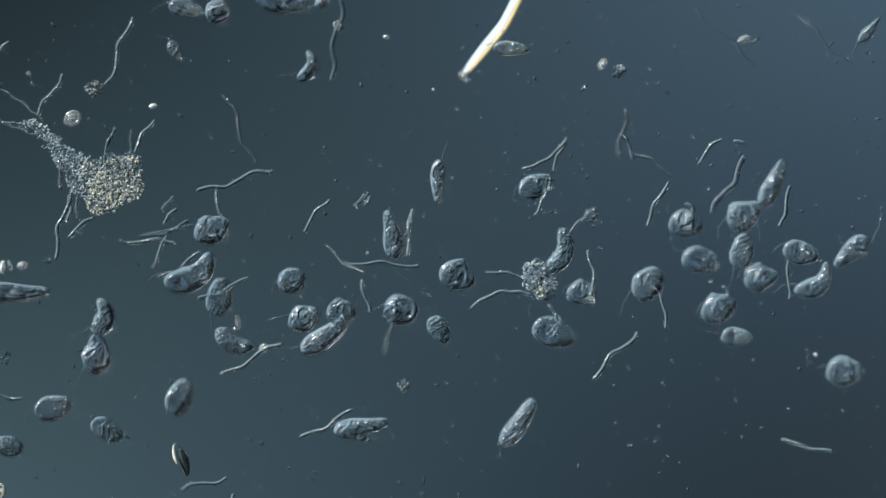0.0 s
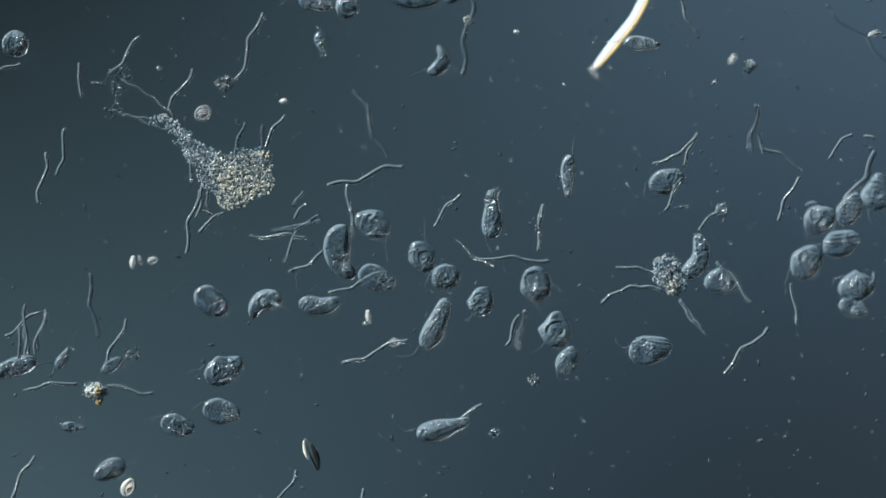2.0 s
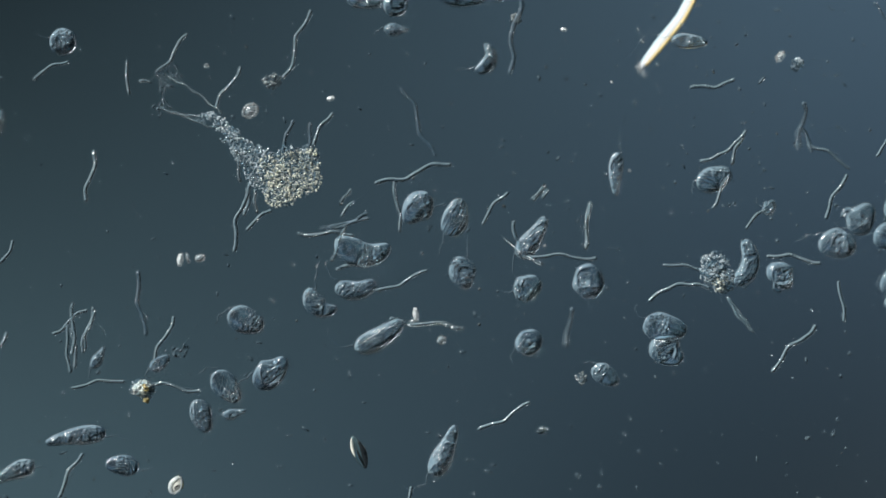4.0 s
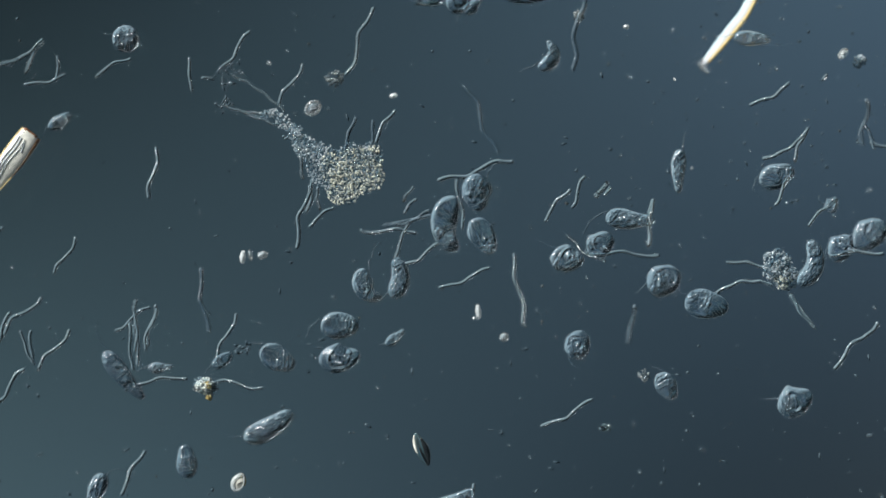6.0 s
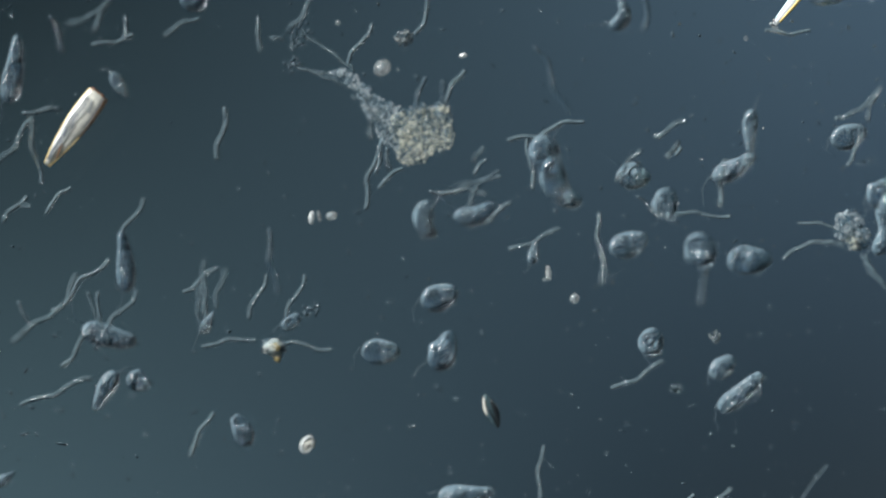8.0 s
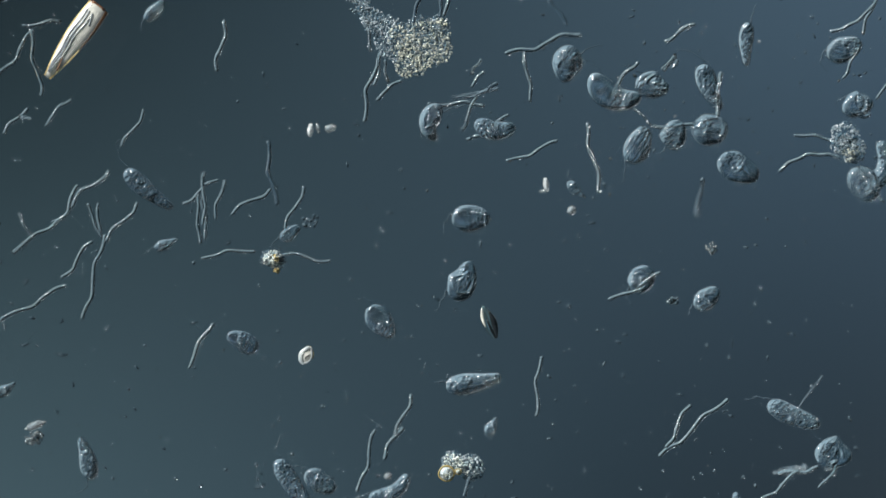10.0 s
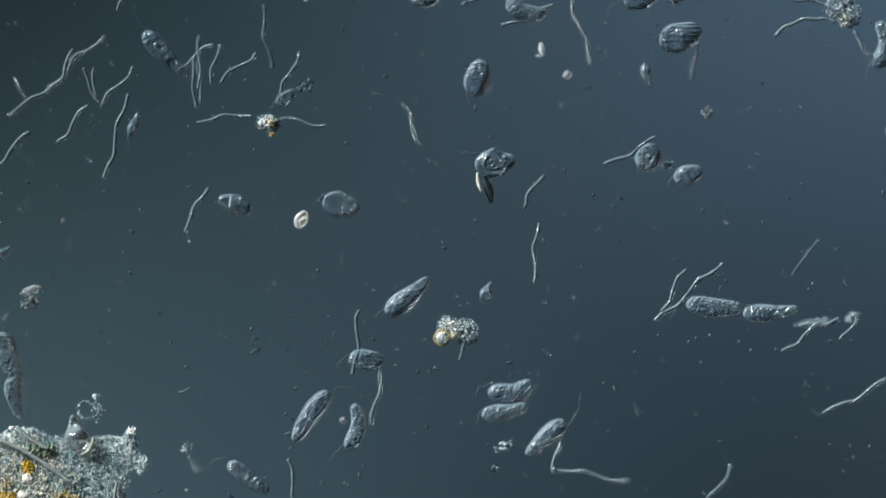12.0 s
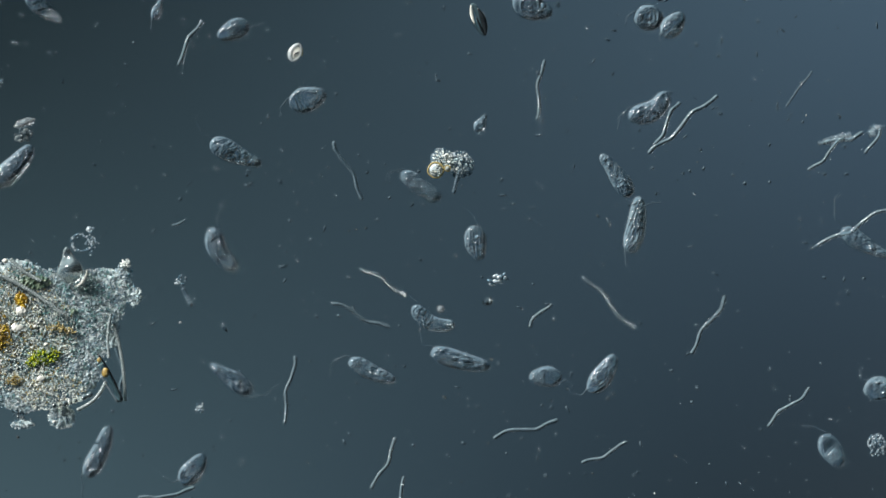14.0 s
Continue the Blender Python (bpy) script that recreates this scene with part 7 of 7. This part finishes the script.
    walk(g1, [(0, pose(-1.12, -1.936, 0, 0, 0, -60)), (11, pose(-1.12, -1.936, 0, 0, 0, -60)), (11.5, pose(-1.112, -1.921, 0, 0, 0, -60)), (12, pose(-1.061, -1.865, 0, 0, 0, 10)), (12.5, pose(-0.827, -1.753, 0, 0, 0, -10)), (13, pose(-0.726, -1.668, 0, 0, 0, 55)), (13.5, pose(-0.645, -1.513, 0, 0, 0, 80)), (14, pose(-0.408, -1.344, 0, 0, 0, 30))])
    walk(h1, [(0, pose(-1.145, -2.013, 0, 0, 0, -80)), (11.5, pose(-1.158, -2.01, 0, 0, 0, -80)), (11.75, pose(-1.125, -1.986, 0, 0, 0, -35)), (12, pose(-1.092, -1.962, 0, 0, 0, 10)), (12.5, pose(-0.916, -1.888, 0, 0, 0, -30)), (13, pose(-0.955, -1.829, 0, 0, 0, -50)), (13.5, pose(-1.064, -1.742, 0, 0, 0, 10)), (14, pose(-1.441, -1.702, 0, 0, 0, -35))])
    walk(i1, [(0, pose(-0.903, -2.089, 0, 0, 0, 220)), (11.5, pose(-0.903, -2.089, 0, 0, 0, 220)), (12, pose(-0.908, -2.082, 0, 0, 0, 220)), (12.5, pose(-0.811, -1.944, 0, 0, 0, 225)), (13, pose(-0.636, -1.791, 0, 0, 0, 225)), (13.5, pose(-0.543, -1.686, 0, 0, 0, 215)), (13.75, pose(-0.552, -1.668, 0, 0, 0, 170)), (14, pose(-0.561, -1.651, 0, 0, 0, 125))])
    walk(j1, [(0, pose(-0.967, -2.714, 0, 0, 0, 100)), (12.5, pose(-0.967, -2.714, 0, 0, 0, 100)), (13, pose(-0.963, -2.653, 0, 0, 0, 100)), (13.5, pose(-0.931, -2.559, 0, 0, 0, 100)), (13.75, pose(-0.906, -2.561, 0, 0, 0, 140)), (14, pose(-0.88, -2.564, 0, 0, 0, 180))])
    walk(k2, [(0, pose(-0.776, -2.753, 0, 0, 0, 95)), (13, pose(-0.777, -2.747, 0, 0, 0, 95)), (13.5, pose(-0.694, -2.643, 0, 0, 0, 70)), (14, pose(-0.622, -2.548, 0, 0, 0, 55))])
    walk(l2, [(0, pose(-2.217, -2.714, 0, 0, 0, 20)), (12.5, pose(-2.217, -2.714, 0, 0, 0, 20)), (13, pose(-2.149, -2.561, 0, 0, 0, 20)), (13.5, pose(-2.168, -2.393, 0, 0, 0, -40)), (14, pose(-2.339, -1.99, 0, 0, 0, -60))])
    walk(n1, [(0, pose(-2.668, -2.607, 0, 0, 0, 210)), (12.5, pose(-2.668, -2.607, 0, 0, 0, 210)), (13, pose(-2.588, -2.441, 0, 0, 0, 240)), (13.25, pose(-2.578, -2.392, 0, 0, 0, 165)), (13.5, pose(-2.569, -2.342, 0, 0, 0, 90)), (14, pose(-2.296, -2.569, 0, 0, 0, 145))])
    walk(o1, [(0, pose(-2.52, -3, 0, 0, 0, 30)), (13.5, pose(-2.52, -3, 0, 0, 0, 30)), (14, pose(-2.469, -2.977, 0, 0, 0, 50))])
    walk(p1, [(0, pose(-2.832, -3.059, 0, 0, 0, 60)), (13.5, pose(-2.837, -3.054, 0, 0, 0, 60)), (14, pose(-2.895, -2.901, 0, 0, 0, 65))])
    walk(q3, [(0, pose(0.477, -3.018, 0, 0, 0, -30)), (13.5, pose(0.477, -3.018, 0, 0, 0, -30)), (14, pose(0.413, -2.895, 0, 0, 0, -60))])
    walk(s3, [(0, pose(0.832, -2.599, 0, 0, 0, 0)), (13.5, pose(0.832, -2.599, 0, 0, 0, 0)), (14, pose(0.628, -2.607, 0, 0, 0, 0))])
    walk(f1, [(0, pose(-2.179, -2.727, 0, 0, 0, 75)), (13, pose(-2.179, -2.727, 0, 0, 0, 75)), (13.5, pose(-2.115, -2.737, 0, 0, 0, 72)), (14, pose(-2.038, -2.62, 0, 0, 0, 80))])
    walk(f2, [(0, pose(-1.73, -1.569, 0, 0, 0, 75)), (10.5, pose(-1.732, -1.574, 0, 0, 0, 75)), (11, pose(-1.735, -1.571, 0, 0, 0, 75)), (12, pose(-1.758, -1.651, 0, 0, 0, 86)), (12.5, pose(-1.809, -1.778, 0, 0, 0, 90)), (13, pose(-1.797, -1.809, 0, 0, 0, 120)), (13.5, pose(-1.827, -1.648, 0, 0, 0, 120)), (14, pose(-1.765, -1.63, 0, 0, 0, 118))])
    walk(f3, [(0, pose(-1.694, -1.834, 0, 0, 0, 85)), (12, pose(-1.668, -1.903, 0, 0, 0, 80)), (12.5, pose(-1.694, -1.939, 0, 0, 0, 85)), (13, pose(-1.703, -2.064, 0, 0, 0, 88)), (13.5, pose(-1.666, -2.128, 0, 0, 0, 110)), (14, pose(-1.607, -2.13, 0, 0, 0, 150))])
    walk(f4, [(0, pose(-2.043, -2.314, 0, 0, 0, -80)), (12.5, pose(-2.043, -2.314, 0, 0, 0, -80)), (13, pose(-1.963, -2.288, 0, 0, 0, -50)), (13.5, pose(-1.939, -2.222, 0, 0, 0, -47)), (14, pose(-1.714, -2.288, 0, 0, 0, -25))])
    walk(f5, [(0, pose(-0.98, -2.778, 0, 0, 0, 15)), (13.5, pose(-0.977, -2.747, 0, 0, 0, -1)), (14, pose(-0.969, -2.798, 0, 0, 0, 12))])
    walk(f6, [(0, pose(-0.776, -2.268, 0, 0, 0, -15)), (12, pose(-0.691, -2.247, 0, 0, 0, -10)), (12.5, pose(-0.691, -2.224, 0, 0, 0, -15)), (13, pose(-0.688, -2.199, 0, 0, 0, -25)), (13.5, pose(-0.643, -2.235, 0, 0, 0, -20)), (14, pose(-0.599, -2.222, 0, 0, 0, -48))])
    walk(f7, [(0, pose(-0.862, -0.495, 0, 0, 0, 30)), (0.5, pose(-0.849, -0.494, 0, 0, 0, 30)), (1, pose(-0.857, -0.495, 0, 0, 0, 35)), (1.5, pose(-0.878, -0.472, 0, 0, 0, 20)), (2, pose(-0.892, -0.485, 0, 0, 0, 23)), (2.2, pose(-0.87, -0.486, 0, 0, 0, 26)), (4.5, pose(-0.886, -0.315, 0, 0, 0, -20)), (5, pose(-0.835, -0.27, 0, 0, 0, -38)), (5.5, pose(-0.797, -0.253, 0, 0, 0, -62)), (6, pose(-0.744, -0.227, 0, 0, 0, -80)), (6.5, pose(-0.745, -0.23, 0, 0, 0, -76)), (7, pose(-0.779, -0.232, 0, 0, 0, -76)), (7.5, pose(-0.724, -0.222, 0, 0, 0, -88)), (8, pose(-0.695, -0.219, 0, 0, 0, -86)), (10.5, pose(-0.732, -0.208, 0, 0, 0, -78)), (11, pose(-0.755, -0.217, 0, 0, 0, -80)), (11.5, pose(-0.742, -0.212, 0, 0, 0, -80)), (12, pose(-0.755, -0.232, 0, 0, 0, -72)), (14, pose(-0.755, -0.232, 0, 0, 0, -72))])
    walk(f8, [(0, pose(0.551, 1.278, 0, 0, 0, -65)), (1.5, pose(0.526, 1.125, 0, 0, 0, -65)), (2, pose(0.511, 1.038, 0, 0, 0, -65)), (2.2, pose(0.523, 1.011, 0, 0, 0, -65)), (3.35, pose(0.443, 0.825, 0, 0, 0, -22)), (4.5, pose(0.364, 0.639, 0, 0, 0, 20)), (5, pose(0.295, 0.615, 0, 0, 0, -7)), (5.5, pose(0.478, 0.676, 0, 0, 0, 28)), (6, pose(0.394, 0.645, 0, 0, 0, 30)), (6.5, pose(0.224, 0.602, 0, 0, 0, -7)), (7, pose(0.139, 0.694, 0, 0, 0, -55)), (7.5, pose(0.12, 0.735, 0, 0, 0, -12)), (8, pose(0.147, 0.75, 0, 0, 0, 0)), (14, pose(0.147, 0.75, 0, 0, 0, 0))])
    walk(f9, [(0, pose(-2.319, 0.436, 0, 0, 0, 80)), (1.5, pose(-2.306, 0.431, 0, 0, 0, 81)), (2, pose(-2.302, 0.413, 0, 0, 0, 78)), (2.2, pose(-2.316, 0.417, 0, 0, 0, 80)), (4.3, pose(-2.153, 1.304, 0, 0, 0, 90)), (14, pose(-2.153, 1.304, 0, 0, 0, 90))])
    walk(f10, [(0, pose(-1.074, -1.056, 0, 0, 0, 12)), (0.5, pose(-1.013, -1.006, 0, 0, 0, 15)), (1, pose(-1.122, -0.985, 0, 0, 0, 18)), (1.5, pose(-1.23, -1.061, 0, 0, 0, 55)), (2, pose(-1.297, -1.112, 0, 0, 0, 60)), (2.2, pose(-1.332, -1.153, 0, 0, 0, 60)), (3, pose(-1.362, -1.349, 0, 0, 0, 60)), (8.2, pose(-1.49, -1.452, 0, 0, 0, 68)), (10.5, pose(-1.574, -1.282, 0, 0, 0, 68)), (11, pose(-1.482, -1.122, 0, 0, 0, 102)), (11.5, pose(-1.469, -0.901, 0, 0, 0, 110)), (12, pose(-1.51, -0.671, 0, 0, 0, 112)), (12.5, pose(-1.526, -0.439, 0, 0, 0, 100)), (14, pose(-1.526, -0.439, 0, 0, 0, 100))])
    walk(f11, [(0, pose(-1.745, -1.579, 0, 0, 0, 60)), (10.5, pose(-1.617, -1.477, 0, 0, 0, 60)), (11, pose(-1.554, -1.362, 0, 0, 0, 60)), (11.5, pose(-1.26, -1.25, 0, 0, 0, 22)), (12, pose(-0.967, -0.967, 0, 0, 0, 60)), (12.5, pose(-0.793, -0.651, 0, 0, 0, 55)), (13, pose(-0.673, -0.304, 0, 0, 0, 60)), (14, pose(-0.673, -0.304, 0, 0, 0, 60))])
    walk(f12, [(0, pose(-0.347, -0.214, 0, 0, 0, -80)), (0.5, pose(-0.324, -0.389, 0, 0, 0, -58)), (1, pose(-0.298, -0.365, 0, 0, 0, -85)), (1.5, pose(-0.278, -0.365, 0, 0, 0, -92)), (2, pose(-0.274, -0.388, 0, 0, 0, -115)), (2.2, pose(-0.268, -0.366, 0, 0, 0, -92)), (4.5, pose(-0.499, 0.108, 0, 0, 0, -82)), (5, pose(-0.471, 0.212, 0, 0, 0, -92)), (5.5, pose(-0.42, 0.37, 0, 0, 0, -117)), (6, pose(-0.476, 0.212, 0, 0, 0, -114)), (6.5, pose(-0.439, 0.199, 0, 0, 0, -120)), (7, pose(-0.325, 0.349, 0, 0, 0, -150)), (7.5, pose(-0.314, 0.365, 0, 0, 0, -142)), (8, pose(-0.384, 0.316, 0, 0, 0, -155)), (10.5, pose(-0.319, 0.366, 0, 0, 0, -152)), (11, pose(-0.321, 0.37, 0, 0, 0, -130)), (14, pose(-0.321, 0.37, 0, 0, 0, -130))])
    walk(f13, [(0, pose(-3.352, -0.916, 0, 0, 0, 28)), (7, pose(-3.301, -0.916, 0, 0, 0, 28)), (7.5, pose(-3.25, -0.901, 0, 0, 0, 28)), (8, pose(-3.131, -0.862, 0, 0, 0, 22)), (10.5, pose(-3.301, -0.865, 0, 0, 0, 35)), (11, pose(-3.352, -0.824, 0, 0, 0, 45)), (14, pose(-3.352, -0.824, 0, 0, 0, 45))])
    walk(f14, [(0, pose(-3.531, -0.661, 0, 0, 0, 75)), (8.2, pose(-3.531, -0.661, 0, 0, 0, 75)), (10.5, pose(-2.88, -0.756, 0, 0, 0, 77)), (11, pose(-2.878, -0.709, 0, 0, 0, 76)), (11.5, pose(-2.842, -0.569, 0, 0, 0, 74)), (12, pose(-2.842, -0.722, 0, 0, 0, 76)), (12.5, pose(-2.834, -0.75, 0, 0, 0, 77)), (13, pose(-2.8, -0.643, 0, 0, 0, 84)), (14, pose(-2.8, -0.643, 0, 0, 0, 84))])
    walk(f15, [(0, pose(-2.404, -0.398, 0.02, 0, 0, 76)), (6.8, pose(-2.404, -0.398, 0.02, 0, 0, 76)), (7.5, pose(-2.268, -0.515, 0, 0, 0, 78)), (8, pose(-2.231, -0.436, 0, 0, 0, 66)), (10.5, pose(-2.281, -0.404, 0, 0, 0, 30)), (11, pose(-2.342, -0.467, 0, 0, 0, 50)), (11.5, pose(-2.281, -0.406, 0, 0, 0, 30)), (12, pose(-2.293, -0.411, 0, 0, 0, 38)), (12.5, pose(-2.286, -0.452, 0, 0, 0, 50)), (14, pose(-2.286, -0.452, 0, 0, 0, 50))])
    walk(f16, [(0, pose(0.436, -2.561, 0, 0, 0, 38)), (13, pose(0.409, -2.559, 0, 0, 0, 38)), (13.5, pose(0.337, -2.628, 0, 0, 0, 40)), (14, pose(0.214, -2.696, 0, 0, 0, 41))])
    walk(f17, [(0, pose(-0.469, -2.829, 0, 0, 0, 23)), (13.5, pose(-0.531, -2.855, 0, 0, 0, 23)), (14, pose(-0.61, -2.908, 0, 0, 0, 25))])
    walk(f20, [(0, pose(0.673, -0.125, 0, 0, 0, -85)), (0.5, pose(0.671, -0.062, 0, 0, 0, -78)), (1, pose(0.658, -0.079, 0, 0, 0, -75)), (1.5, pose(0.689, -0.148, 0, 0, 0, -80)), (2, pose(0.728, -0.168, 0, 0, 0, -50)), (2.2, pose(0.724, -0.149, 0, 0, 0, -42)), (4.5, pose(0.787, -0.07, 0, 0, 0, -3)), (5, pose(0.764, -0.066, 0, 0, 0, 0)), (5.5, pose(0.777, -0.082, 0, 0, 0, 0)), (6, pose(0.779, -0.064, 0, 0, 0, 2)), (6.5, pose(0.781, -0.069, 0, 0, 0, 0)), (7, pose(0.739, -0.066, 0, 0, 0, 0)), (14, pose(0.739, -0.066, 0, 0, 0, 0))])
    walk(f19, [(0, pose(-0.86, -2.171, 0, 0, 0, 82)), (12.5, pose(-0.862, -2.171, 0, 0, 0, 82)), (13, pose(-0.864, -2.173, 0, 0, 0, 80)), (14, pose(-0.908, -2.281, 0, 0, 0, 49))])
    walk(f21, [(0, pose(-0.964, -1.237, 0, 0, 0, 86)), (10.5, pose(-0.964, -1.237, 0, 0, 0, 86)), (11, pose(-0.964, -1.237, 0, 0, 0, 86)), (12.5, pose(-0.949, -1.25, 0, 0, 0, 86)), (13, pose(-0.945, -1.23, 0, 0, 0, 86)), (14, pose(-0.908, -1.268, 0, 0, 0, 84))])
    walk(f18, [(0, pose(-1.643, -3.008, 0, 0, 0, 95)), (13.5, pose(-1.628, -2.987, 0, 0, 0, 95)), (14, pose(-1.602, -2.954, 0, 0, 0, 64))])
    walk(fork, [(0, pose(0.194, -1.668, 0, 0, 0, 0)), (10.5, pose(0.204, -1.661, 0, 0, 0, 0)), (11, pose(0.207, -1.653, 0, 0, 0, 0)), (12, pose(0.319, -1.605, 0, 0, 0, 0)), (12.5, pose(0.388, -1.543, 0, 0, 0, 3)), (13, pose(0.427, -1.51, 0, 0, 0, 3)), (13.5, pose(0.459, -1.533, 0, 0, 0, 5)), (14, pose(0.459, -1.528, 0, 0, 0, 5))])
    for piece, hinge, rest, swing, pace, start in SWAYING:
        rows = []
        for k in range(36):
            turn = pose(0, 0, 0, 0, 0, swing * math.sin(k * 0.4 * pace + start))
            rows.append((k * 0.4, Matrix.Translation(hinge) @ turn @ Matrix.Translation(-hinge) @ rest))
        walk(piece, rows)


motions()
